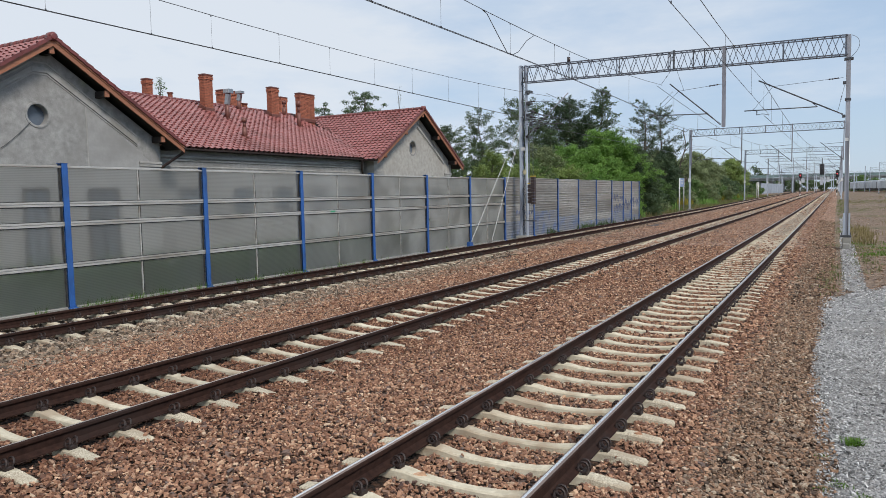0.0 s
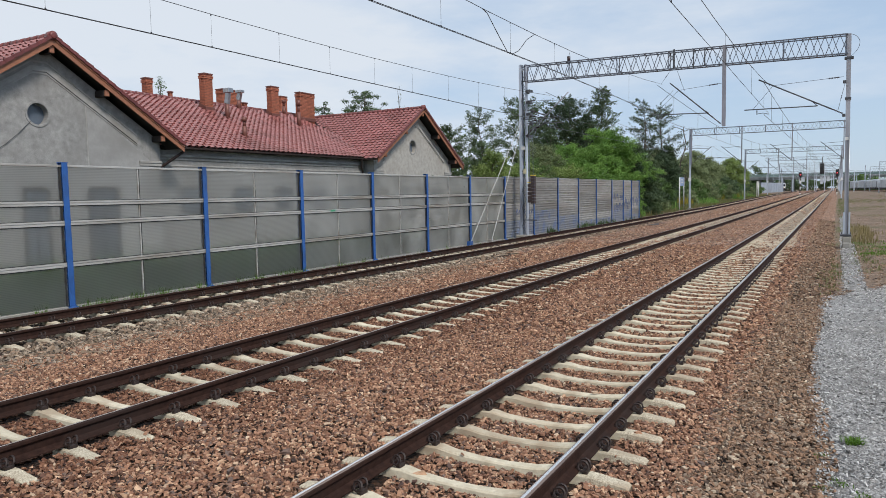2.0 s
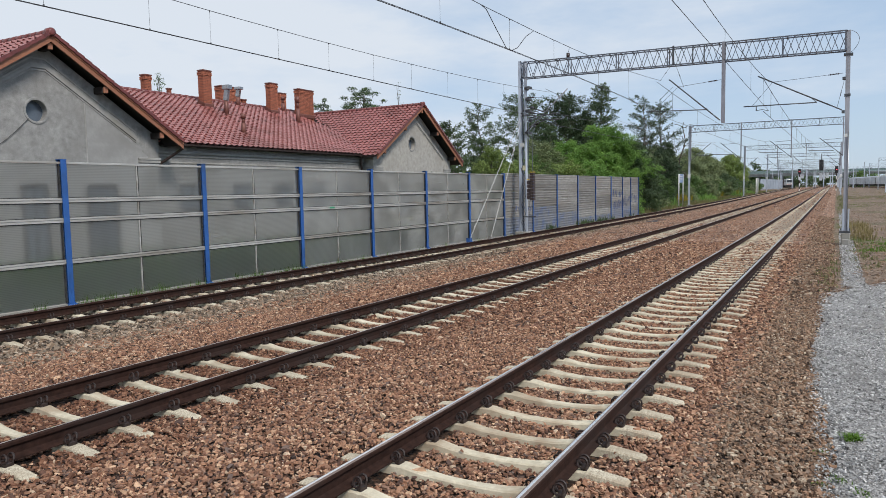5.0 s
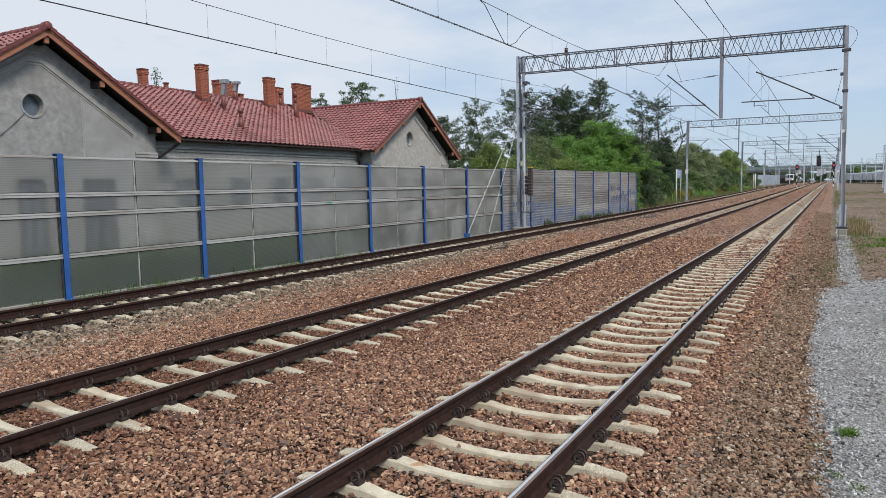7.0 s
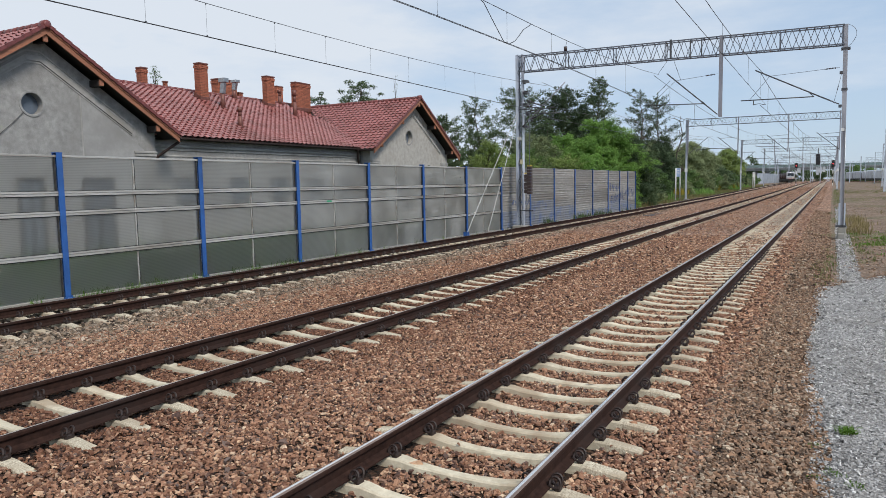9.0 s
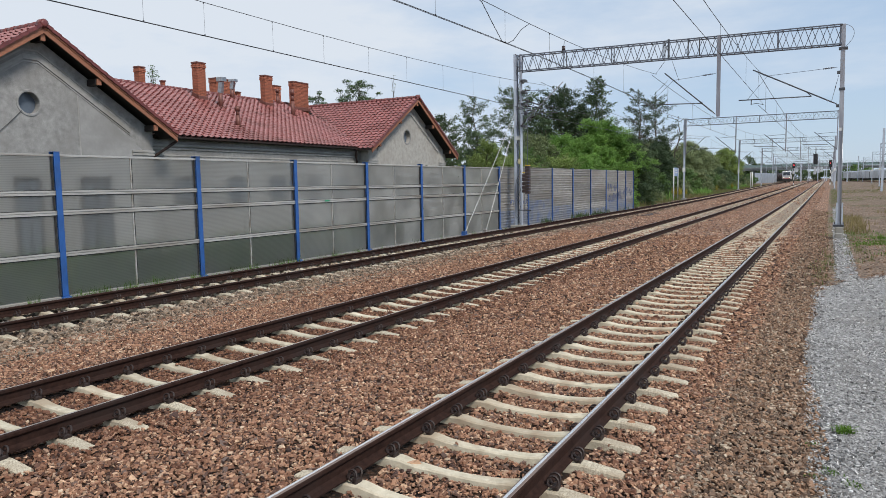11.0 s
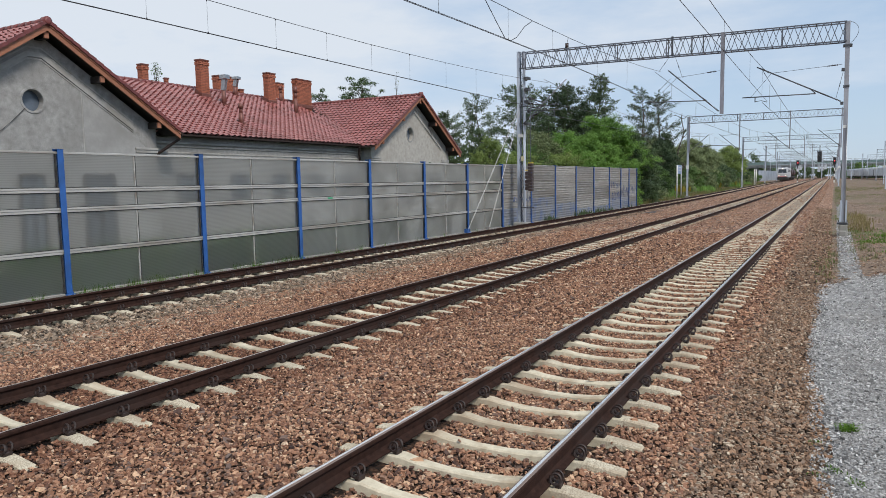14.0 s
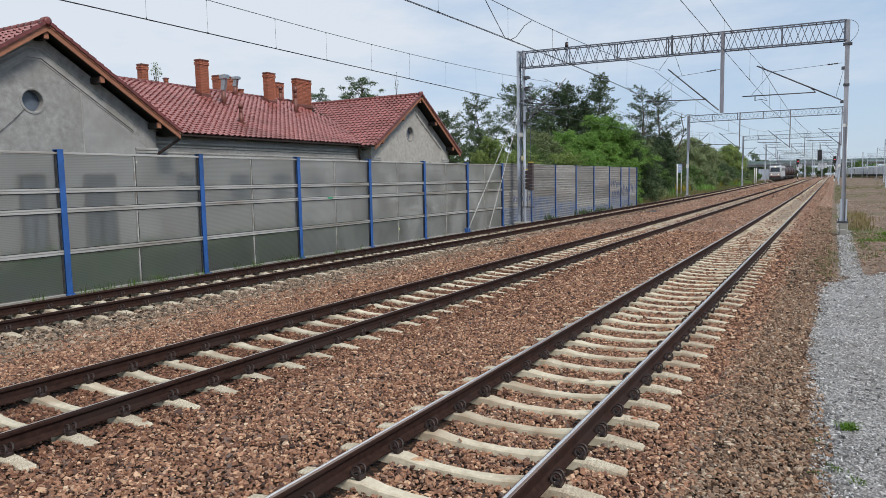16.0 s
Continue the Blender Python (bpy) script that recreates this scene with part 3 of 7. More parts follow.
for cx, half, y0 in ((NEAR_X, 0.68, 38.0), (MID_X, 0.66, 44.0)):
    dusty = strip("ballast_dust", [cx + half * k / 4 for k in range(-4, 5)], [y0, y0 + 6] + [y for y in ys_long if y > y0 + 8], lambda x, y, start=y0: gz(y) - 0.2155 - 0.035 * max(0.0, 1 - (y - start) / 6), M["dust"])
    tagged(dusty, "dusty grey-beige ballast packed between the rails", "ballast", kind="structure")


# stones that lie too dense to part, behind and beside the camera
def near_edge(x):
    return max(2.4 + 0.552 * (x + 3.24), (2.3 - x) / 2) + 0.05


rows_near = 14
side_v = [(x, -60.0 + (near_edge(x) + 60.0) * (j / (rows_near - 1)) ** 0.35, bed_z(x, 0.0) - (0.004 if j < rows_near - 1 else 0.018)) for j in range(rows_near) for x in BED_XS]
side_f = [(j * len(BED_XS) + i, j * len(BED_XS) + i + 1, (j + 1) * len(BED_XS) + i + 1, (j + 1) * len(BED_XS) + i) for j in range(rows_near - 1) for i in range(len(BED_XS) - 1)]
tagged(bulk("ballast_bed", side_v, side_f, M["ballast"], smooth=True), "reddish brown crushed-stone ballast bed down the line", "ballast", kind="structure")


def wobble(v, k):
    return 0.05 * math.sin(0.9 * v + k) + 0.03 * math.sin(4.3 * v + 2 * k)


def yard_edge(y):
    """Where the gravel yard meets the ballast."""
    return 2.335 + 0.33 * math.exp((6.4 - max(y, 5.0)) / 3.2) + wobble(y, 0.4) + (0.045 * (y - 16.5) ** 2.3 if y > 16.5 else 0.0)


lot_v, lot_f = [], []
lot_ys = np.linspace(-20, 21.5, 160)
for j, y in enumerate(lot_ys):
    inner = yard_edge(y)
    for i in range(13):
        x = inner + (14.0 - inner) * (i / 12) ** 1.5
        lot_v.append((x, y, -0.352 + 0.012 * noise.noise((x * 0.8, y * 0.8, 3)) - (0.04 if i == 0 or j == len(lot_ys) - 1 else 0)))
    if j:
        for i in range(12):
            a = (j - 1) * 13 + i
            lot_f.append((a, a + 1, a + 14, a + 13))
lot = bulk("gravel_yard", lot_v, lot_f, M["gravel"], smooth=True)
tagged(lot, "pale grey compacted gravel yard beside the ballast", "gravel", kind="structure")
path_v, path_f = [], []
for j, y in enumerate(np.linspace(20.2, 70, 80)):
    for i, x in enumerate(np.linspace(2.86 + 0.3 * wobble(y, 1.1), 3.44 + 0.004 * (21 - y) + wobble(y, 2.0), 4)):
        path_v.append((x, y, gz(y) - 0.375 - (0.03 if i in (0, 3) else 0)))
    if j:
        for i in range(3):
            a = (j - 1) * 4 + i
            path_f.append((a, a + 1, a + 5, a + 4))
tagged(bulk("gravel_path", path_v, path_f, M["gravel"], smooth=True), "narrow pale gravel path running to the mast footing", "path", kind="structure")


# ---------------------------------------------------------------- tracks
GAUGE = 0.7535
RAIL = [(-0.075, -0.172), (0.075, -0.172), (0.075, -0.161), (0.030, -0.148), (0.0085, -0.128), (0.0085, -0.060), (0.030, -0.046), (0.036, -0.036),
        (0.036, -0.012), (0.029, -0.004), (0.005, 0.0), (-0.020, -0.001), (-0.030, -0.004), (-0.036, -0.012), (-0.036, -0.036), (-0.030, -0.046), (-0.0085, -0.060), (-0.0085, -0.128), (-0.030, -0.148), (-0.075, -0.161)]


def rail(parent, centre, side, head):
    ys = [-25.0] + [float(y) for y in range(0, 300, 6)] + [float(y) for y in range(300, 660, 8)]
    verts, faces = [], []
    n = len(RAIL)
    for y in ys:
        for dx, z in RAIL:
            verts.append((centre(y) + side * GAUGE + dx, y, z + gz(y)))
    for j in range(len(ys) - 1):
        for i in range(n):
            k = (i + 1) % n
            faces.append((j * n + i, j * n + k, (j + 1) * n + k, (j + 1) * n + i))
    ob = bulk("rail", verts, faces, M["rail_rust"], parent)
    ob.data.materials.append(head)
    ob.data.materials.append(M["rail_tan"] if head == M["rail_head"] else M["rail_rust"])
    for f, poly in enumerate(ob.data.polygons):         # the running band, and the browner margins of the head
        if f % n in (9, 10, 11):
            poly.material_index = 1 if f % n == 10 else 2
    return ob


def sleeper_mesh():
    """Concrete sleeper: high rail seats, a lower waist, sloping flanks."""
    bm = bmesh.new()
    rows = []
    for x, top, w in ((-1.26, -0.240, 0.060), (-1.235, -0.222, 0.066), (-0.95, -0.190, 0.072), (-0.56, -0.188, 0.072), (-0.40, -0.215, 0.064), (-0.15, -0.230, 0.054),
                      (0.15, -0.230, 0.054), (0.40, -0.215, 0.064), (0.56, -0.188, 0.072), (0.95, -0.190, 0.072), (1.235, -0.222, 0.066), (1.26, -0.240, 0.060)):
        rows.append([bm.verts.new(c) for c in ((x, -w - 0.030, -0.40), (x, -w, top - 0.014), (x, -w + 0.014, top), (x, w - 0.014, top), (x, w, top - 0.014), (x, w + 0.030, -0.40))])
    for a, b in zip(rows, rows[1:]):
        for i in range(5):
            bm.faces.new((a[i], a[i + 1], b[i + 1], b[i]))
    bm.faces.new(rows[0])
    bm.faces.new(rows[-1])
    bmesh.ops.recalc_face_normals(bm, faces=bm.faces)
    me = bpy.data.meshes.new("sleeper")
    bm.to_mesh(me)
    bm.free()
    me.materials.append(M["sleeper"])
    return me


def clip_mesh():
    """Spring clip: two coiled loops on a cast shoulder that hold the rail foot."""
    bm = bmesh.new()
    slab(bm, 0.035, 0.085, -0.045, 0.045, -0.20, -0.150, 0.008)
    for dy in (-0.034, 0.034):
        ring = []
        for k in range(12):
            a = 2 * math.pi * k / 12
            c = Vector((0.044 + 0.043 * math.cos(a), dy + 0.014 * math.sin(a), -0.124 + 0.041 * math.sin(a)))
            out = Vector((math.cos(a), 0, math.sin(a)))
            ring.append([bm.verts.new(c + 0.0105 * (math.cos(b) * out + math.sin(b) * Vector((0, 1, 0)))) for b in (0, 1.257, 2.513, 3.770, 5.027)])
        for k in range(12):
            a, b = ring[k], ring[(k + 1) % 12]
            for i in range(5):
                bm.faces.new((a[i], a[(i + 1) % 5], b[(i + 1) % 5], b[i]))
    rod(bm, (-0.005, -0.05, -0.150), (-0.005, 0.05, -0.150), 0.010, 5)
    bmesh.ops.recalc_face_normals(bm, faces=bm.faces)
    me = bpy.data.meshes.new("rail_clip")
    bm.to_mesh(me)
    bm.free()
    me.materials.append(M["clip"])
    return me


SLEEPER, CLIP = sleeper_mesh(), clip_mesh()


def track(label, centre, first, step, single, clipped, head):
    t = empty("railway_track")
    tagged(t, label, "railway track", "railway tracks")
    for side in (-1, 1):
        rail(t, centre, side, head)
    y = first
    far_v, far_f = [], []
    sv = np.array([v.co[:] for v in SLEEPER.vertices])
    sf = [tuple(p.vertices) for p in SLEEPER.polygons if len(p.vertices) == 4 and min(sv[i][2] for i in p.vertices) > -0.3]
    while y < 240:
        if -9.0 < y < single:
            s = mesh_object("sleeper", SLEEPER, t)
            turn = random.uniform(-0.6, 0.6)
            s.matrix_local = pose(centre(y) + random.uniform(-0.012, 0.012), y, gz(y) + random.uniform(-0.004, 0.003), 0, 0, turn)
            if 0.0 < y < clipped:
                for x, flip in ((-GAUGE - 0.065, 180), (-GAUGE + 0.065, 0), (GAUGE - 0.065, 180), (GAUGE + 0.065, 0)):
                    c = mesh_object("rail_clip", CLIP, s)
                    c.matrix_local = pose(x, 0, 0, 0, random.uniform(-4, 4), flip + random.uniform(-5, 5))
        else:
            far_f += [[len(far_v) * len(sv) + i for i in f] for f in sf]
            far_v.append(sv + (centre(y), y, gz(y)))
        y += step
    rest = bulk("sleeper_row", np.concatenate(far_v), far_f, M["sleeper"], t)
    rest["kind"] = "stuff"
    return t


track("main track on concrete sleepers with bright worn rails", lambda y: NEAR_X, 5.64 - 0.605 * 40, 0.605, 56, 26, M["rail_head"])
track("middle track on concrete sleepers with rusty brown rails", lambda y: MID_X, 3.97 - 0.605 * 38, 0.605, 56, 25, M["rail_worn"])
track("side track by the noise barrier, sleepers half buried", siding_x, 6.49 - 0.547 * 46, 0.547, 56, 25, M["rail_worn"])


# ---------------------------------------------------------------- noise barrier
FX = -12.59
POSTS = [9.54 + 4.0 * k for k in range(-3, 12)] + [56.87, 59.45, 62.10]
barrier = empty("noise_barrier")
tagged(barrier, "tall noise barrier of hazy sheets between blue steel posts", "noise barrier", kind="structure")


def barrier_post(y, top, half):
    bm = bmesh.new()
    for x0, x1 in ((FX - 0.09, FX - 0.075), (FX + 0.075, FX + 0.09)):
        slab(bm, x0, x1, y - half, y + half, -0.42, top, 0.003)
    slab(bm, FX - 0.075, FX + 0.075, y - 0.006, y + 0.006, -0.42, top)
    slab(bm, FX - 0.095, FX + 0.095, y - half - 0.008, y + half + 0.008, top, top + 0.012)
    p = part("post", bm, M["blue"], barrier, "blue painted steel post")
    bm = bmesh.new()
    slab(bm, FX + 0.02, FX + 0.17, y - 0.10, y + 0.10, -0.42, -0.19, 0.01)
    for dy in (-0.06, 0.06):
        rod(bm, (FX + 0.13, y + dy, -0.20), (FX + 0.13, y + dy, -0.15), 0.014, 6)
    part("base_plate", bm, M["blue"], p)


RAIL_PROFILE = [(0.0, -0.055), (0.05, -0.05), (0.05, -0.012), (0.032, -0.006), (0.032, 0.006), (0.05, 0.012), (0.05, 0.05), (0.0, 0.055)]


def clear_bay(y0, y1, top, sheet):
    mid = (y0 + y1) / 2 - 0.07
    bands = ((-0.17, 0.72), (0.83, 1.67), (1.78, 2.12), (2.23, top - 0.04))
    for z0, z1 in bands:
        for a, b in ((y0 + 0.05, mid - 0.02), (mid + 0.02, y1 - 0.05)):
            solid("sheet", sheet, barrier, x=(FX - 0.01, FX + 0.01), y=(a, b), z=(z0, z1))
        solid("seal", M["rubber"], barrier, x=(FX - 0.02, FX + 0.035), y=(y0 + 0.075, y0 + 0.10), z=(z0, z1))
        solid("seal", M["rubber"], barrier, x=(FX - 0.02, FX + 0.035), y=(y1 - 0.105, y1 - 0.075), z=(z0, z1))
        bm = bmesh.new()
        slab(bm, FX - 0.018, FX + 0.032, mid - 0.015, mid + 0.015, z0, z1, 0.004)
        part("mullion", bm, M["alu"], barrier)
        solid("seal", M["rubber"], barrier, x=(FX - 0.016, FX + 0.022), y=(mid + 0.024, mid + 0.042), z=(z0, z1))
    for z in (0.775, 1.725, 2.175):
        bm = bmesh.new()
        prism(bm, [(FX + dx, z + dz) for dx, dz in RAIL_PROFILE], "y", y0 + 0.02, y1 - 0.02)
        part("cross_rail", bm, M["alu"], barrier)
        solid("seal", M["rubber"], barrier, x=(FX, FX + 0.036), y=(y0 + 0.05, y1 - 0.05), z=(z - 0.077, z - 0.056))
        solid("seal", M["rubber"], barrier, x=(FX, FX + 0.034), y=(y0 + 0.05, y1 - 0.05), z=(z + 0.056, z + 0.068))
    solid("top_rail", M["alu"], barrier, bevel=0.006, x=(FX - 0.03, FX + 0.045), y=(y0 + 0.02, y1 - 0.02), z=(top - 0.04, top + 0.012))


RIBS = [(0.00, 0.0), (0.03, 0.0), (0.03, 0.05), (0.045, 0.07), (0.045, 0.115), (0.03, 0.135), (0.03, 0.19), (0.045, 0.21), (0.045, 0.255), (0.03, 0.275),
        (0.03, 0.33), (0.045, 0.35), (0.045, 0.395), (0.03, 0.415), (0.03, 0.455), (0.0, 0.455)]


def plank_bay(y0, y1, top, sprayed):
    n = 7
    step = (top + 0.20) / n
    for k in range(n):
        bm = bmesh.new()
        prism(bm, [(FX - 0.02 + dx * 1.1, -0.20 + k * step + dz * step / 0.462) for dx, dz in RIBS], "y", y0 + 0.03, y1 - 0.03)
        part("plank", bm, M["plank_blue"] if k < sprayed else M["plank"], barrier)
    solid("top_rail", M["alu"], barrier, bevel=0.005, x=(FX - 0.03, FX + 0.04), y=(y0 + 0.02, y1 - 0.02), z=(top, top + 0.03))


for k, y in enumerate(POSTS):
    barrier_post(y, 3.09 if k < 10 else 3.13, 0.07 if k < 9 else 0.055)
for k, (a, b) in enumerate(zip(POSTS, POSTS[1:])):
    if k < 9:
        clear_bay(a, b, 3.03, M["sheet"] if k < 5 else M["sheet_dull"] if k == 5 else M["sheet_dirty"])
    else:
        plank_bay(a, b, 3.08, (2, 3, 2, 1, 1, 2, 2, 1)[k - 9])
    bm = bmesh.new()
    slab(bm, FX - 0.06, FX + 0.09, a + 0.10, b - 0.10, -0.50, -0.175, 0.012)
    part("plinth", bm, M["concrete"], barrier, "grey concrete plinth")
# sprayed strokes on the planks
rs = random.Random(5)
for y0, y1, z0, z1, step in ((35.0, 37.4, 1.00, 1.30, 0.16), (54.3, 56.6, 0.55, 1.35, 0.30), (54.2, 56.7, 1.45, 2.05, 0.42), (57.2, 59.2, 0.70, 1.70, 0.36), (59.8, 61.8, 0.9, 1.8, 0.45)):
    y = y0
    while y < y1:
        z, tall = rs.uniform(z0, z0 + 0.1), (z1 - z0) * rs.uniform(0.6, 1.0)
        bm = bmesh.new()
        wire(bm, [(FX + 0.034, y, z), (FX + 0.034, y + rs.uniform(-0.06, 0.08), z + 0.5 * tall), (FX + 0.034, y + rs.uniform(-0.02, 0.16), z + tall), (FX + 0.034, y + rs.uniform(0.08, 0.24), z + rs.uniform(0.3, 0.9) * tall)], 0.016, 4)
        part("paint_stroke", bm, M["paint_blue"], barrier, "blue sprayed stroke")
        y += step * rs.uniform(0.7, 1.2)
# small green plate on a cross rail
solid("plate", glowing("green_plate_paint", (0.05, 0.30, 0.16), 0.0), barrier, "small green plate", x=(FX + 0.052, FX + 0.058), y=(19.02, 19.28), z=(1.70, 1.76))


# ---------------------------------------------------------------- house
house = empty("station_house")
tagged(house, "grey stucco station house with red tiled gables and brick chimneys", "house")
WX, BX, EX, RX = -18.35, -17.8, -18.7, -25.7     # gable wall, barge boards, main eave, main ridge
RZ, EZ, MEZ = 7.10, 3.95, 4.20                   # ridge, wing eave, main eave (tops of the roof boards)
WINGS = (12.72, 34.20)
HALF, WALL_HALF, WALL_FAR = 4.66, 4.25, 4.05   # roof half width; wall to the near and the far corner


def eave_z(yc, sgn):
    """The wings' inner eaves end higher, at the main gutter."""
    return 4.12 if (sgn > 0) == (yc < 20) else EZ


def pitch(yc, sgn):
    return (RZ - eave_z(yc, sgn)) / HALF


MAIN = (RZ - MEZ) / (EX - RX)
GROUND = -0.40


def gable_wall(yc):
    wy, wz, wr, wh = (yc - 0.25, 4.86, 1.0, 1.18) if yc < 20 else (yc - 0.40, 4.93, 1.14, 1.06)      # round window: centre and size
    bm = bmesh.new()
    top = RZ - 0.22
    side = top - pitch(yc, -1) * WALL_HALF
    outer = [(yc - WALL_HALF, GROUND), (yc + WALL_FAR, GROUND), (yc + WALL_FAR, top - pitch(yc, 1) * WALL_FAR), (yc, top), (yc - WALL_HALF, side)]
    ring = [(wy + 0.27 * wr * wh * math.cos(a), wz + 0.321 * wr * math.sin(a)) for a in np.linspace(0, 2 * math.pi, 28, endpoint=False)]
    edges = []
    for loop in (outer, ring):
        vs = [bm.verts.new((WX, y, z)) for y, z in loop]
        edges += [bm.edges.new((vs[i], vs[(i + 1) % len(vs)])) for i in range(len(vs))]
    bmesh.ops.triangle_fill(bm, use_beauty=True, edges=edges)
    got = bmesh.ops.extrude_face_region(bm, geom=list(bm.faces))
    bmesh.ops.translate(bm, vec=(-0.45, 0, 0), verts=[v for v in got["geom"] if isinstance(v, bmesh.types.BMVert)])
    if yc < 20:
        part("wall", bm, M["stucco"], house, "grey weathered stucco gable wall")
    else:
        part("wall", bm, M["stucco_pale"], house, "pale beige stucco gable wall")
    # round window with its moulded ring
    bm = bmesh.new()
    for k in range(28):
        a, b = 2 * math.pi * k / 28, 2 * math.pi * (k + 1) / 28
        pts = []
        for ang in (a, b):
            for rr, x in ((0.268, WX + 0.003), (0.28, WX + 0.022), (0.325, WX + 0.022), (0.34, WX - 0.01)):
                pts.append(bm.verts.new((x, wy + wr * wh * rr * math.cos(ang), wz + wr * 1.19 * rr * math.sin(ang))))
        for i in range(3):
            bm.faces.new((pts[i], pts[i + 1], pts[i + 5], pts[i + 4]))
    bmesh.ops.remove_doubles(bm, verts=bm.verts, dist=0.001)
    w = part("round_window", bm, M["stucco"], house, "round attic window with a stucco ring")
    bm = bmesh.new()
    bmesh.ops.create_circle(bm, cap_ends=True, segments=28, radius=0.40, matrix=Matrix.Translation((WX - 0.23, wy, wz)) @ Matrix.Rotation(math.pi / 2, 4, "Y"))
    part("pane", bm, M["porthole"], w, "blue-grey glass")
    # raised moulding that follows the rake, cut flat below the apex
    for drop, thick, proud in ((0.30, 0.05, 0.018), (0.465, 0.07, 0.030), (0.545, 0.09, 0.050), (0.64, 0.05, 0.022)):
        pts = []
        flat = 0.225
        z_flat = RZ - 0.22 - drop - 0.655 * flat
        for sgn in (-1, 1):
            yy = 3.27
            ym = yc - 0.135
            pts.append(((ym + sgn * yy, RZ - 0.22 - drop - 0.655 * yy), (ym + sgn * flat, z_flat)))
        for (p, q) in pts:
            bm = bmesh.new()
            bar(bm, (WX + proud / 2 - 0.01, *p), (WX + proud / 2 - 0.01, *q), proud + 0.02, thick, 0)
            part("moulding", bm, M["moulding"], house)
        bm = bmesh.new()
        bar(bm, (WX + proud / 2 - 0.008, yc - 0.135 - flat - 0.02, z_flat), (WX + proud / 2 - 0.008, yc - 0.135 + flat + 0.02, z_flat), proud + 0.02, thick)
        part("moulding", bm, M["moulding"], house)
    # corner capitals
    for sgn in (-1, 1):
        bm = bmesh.new()
        half = WALL_FAR if sgn > 0 else WALL_HALF
        y0, y1 = sorted((yc + sgn * (half + 0.02), yc + sgn * (half - 0.85)))
        for z0, z1, d in ((3.40, 3.50, 0.03), (3.50, 3.58, 0.05), (3.20, 3.26, 0.02)):
            slab(bm, WX - 0.5, WX + d, y0 - d / 2, y1 + d / 2, z0, z1, 0.01)
        part("cornice", bm, M["moulding"], house)
        bm = bmesh.new()
        slab(bm, WX - 0.4, WX + 0.03, y0 + 0.06, y1 - 0.06, GROUND, 3.20, 0.01)
        part("pilaster", bm, M["stucco"], house)
    # flank walls
    for sgn in (-1, 1):
        y = yc + sgn * (WALL_FAR if sgn > 0 else WALL_HALF)
        solid("wall", M["stucco"], house, x=(-33.0, WX - 0.452), y=(y - 0.22 if sgn > 0 else y, y if sgn > 0 else y + 0.22), z=(GROUND, top - pitch(yc, sgn) * (WALL_FAR if sgn > 0 else WALL_HALF) - 0.02))


# smoother replastered field beside a pale seam on the first gable
bm = bmesh.new()
prism(bm, [(14.06, GROUND + 0.02), (16.30, GROUND + 0.02), (16.30, 3.62), (14.06, 5.25)], "x", WX - 0.02, WX + 0.004)
part("plaster_field", bm, M["stucco_smooth"], house, "smoother replastered field")
bm = bmesh.new()
prism(bm, [(14.00, GROUND + 0.02), (14.055, GROUND + 0.02), (14.055, 5.25), (14.00, 5.28)], "x", WX - 0.02, WX + 0.006)
part("plaster_seam", bm, M["moulding"], house, "pale plaster seam")


def purlin(yc, off, z):
    bm = bmesh.new()
    slab(bm, WX - 0.3, BX - 0.10, yc + off - 0.09, yc + off + 0.09, z - 0.11, z + 0.10, 0.01)
    p = part("purlin", bm, M["dark_wood"], house, "dark timber purlin end")
    bm = bmesh.new()
    slab(bm, BX - 0.098, BX - 0.04, yc + off - 0.075, yc + off + 0.075, z - 0.10, z + 0.10, 0.008)
    part("end_board", bm, M["fascia"], p, "orange-brown end board")


for yc in WINGS:
    gable_wall(yc)
    # boards of the overhang, barge boards
    for sgn in (-1, 1):
        ez = eave_z(yc, sgn)
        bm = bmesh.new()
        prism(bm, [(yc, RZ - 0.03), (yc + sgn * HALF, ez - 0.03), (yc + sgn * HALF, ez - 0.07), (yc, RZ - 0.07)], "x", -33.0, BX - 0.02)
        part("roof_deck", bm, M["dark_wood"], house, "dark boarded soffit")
        bm = bmesh.new()
        prism(bm, [(yc, RZ - 0.02), (yc + sgn * HALF, ez - 0.02), (yc + sgn * HALF, ez - 0.21), (yc, RZ - 0.22)], "x", BX - 0.03, BX + 0.02)
        part("barge_board", bm, M["fascia"], house, "orange-brown barge board")
        bm = bmesh.new()
        prism(bm, [(yc, RZ + 0.035), (yc + sgn * HALF, ez + 0.035), (yc + sgn * HALF, ez - 0.055), (yc, RZ - 0.055)], "x", BX + 0.022, BX + 0.045)
        part("edge_board", bm, M["fascia"], house)
        for off in (1.75, 3.82):
            purlin(yc, sgn * off, RZ - 0.31 - pitch(yc, sgn) * off)
        # gutter of the wing
        bm = bmesh.new()
        prism(bm, [(yc + sgn * (HALF + dy), ez + dz) for dy, dz in ((-0.01, 0.0), (0.0, -0.06), (0.05, -0.085), (0.10, -0.06), (0.11, 0.0), (0.097, 0.0), (0.05, -0.07), (0.01, -0.05))], "x", -18.9 if (sgn > 0) == (yc < 20) else -32, BX)
        part("gutter", bm, M["gutter"], house)
    purlin(yc, 0.0, RZ - 0.34)
    bm = bmesh.new()
    rod(bm, (BX - 0.12, yc, RZ + 0.055), (BX + 0.075, yc, RZ + 0.055), 0.135, 14)
    rod(bm, (BX + 0.075, yc, RZ + 0.055), (BX + 0.11, yc, RZ + 0.055), 0.135, 14, 0.07)
    part("ridge_cap", bm, M["ridge"], house, "rounded dark red cap at the ridge end", True)

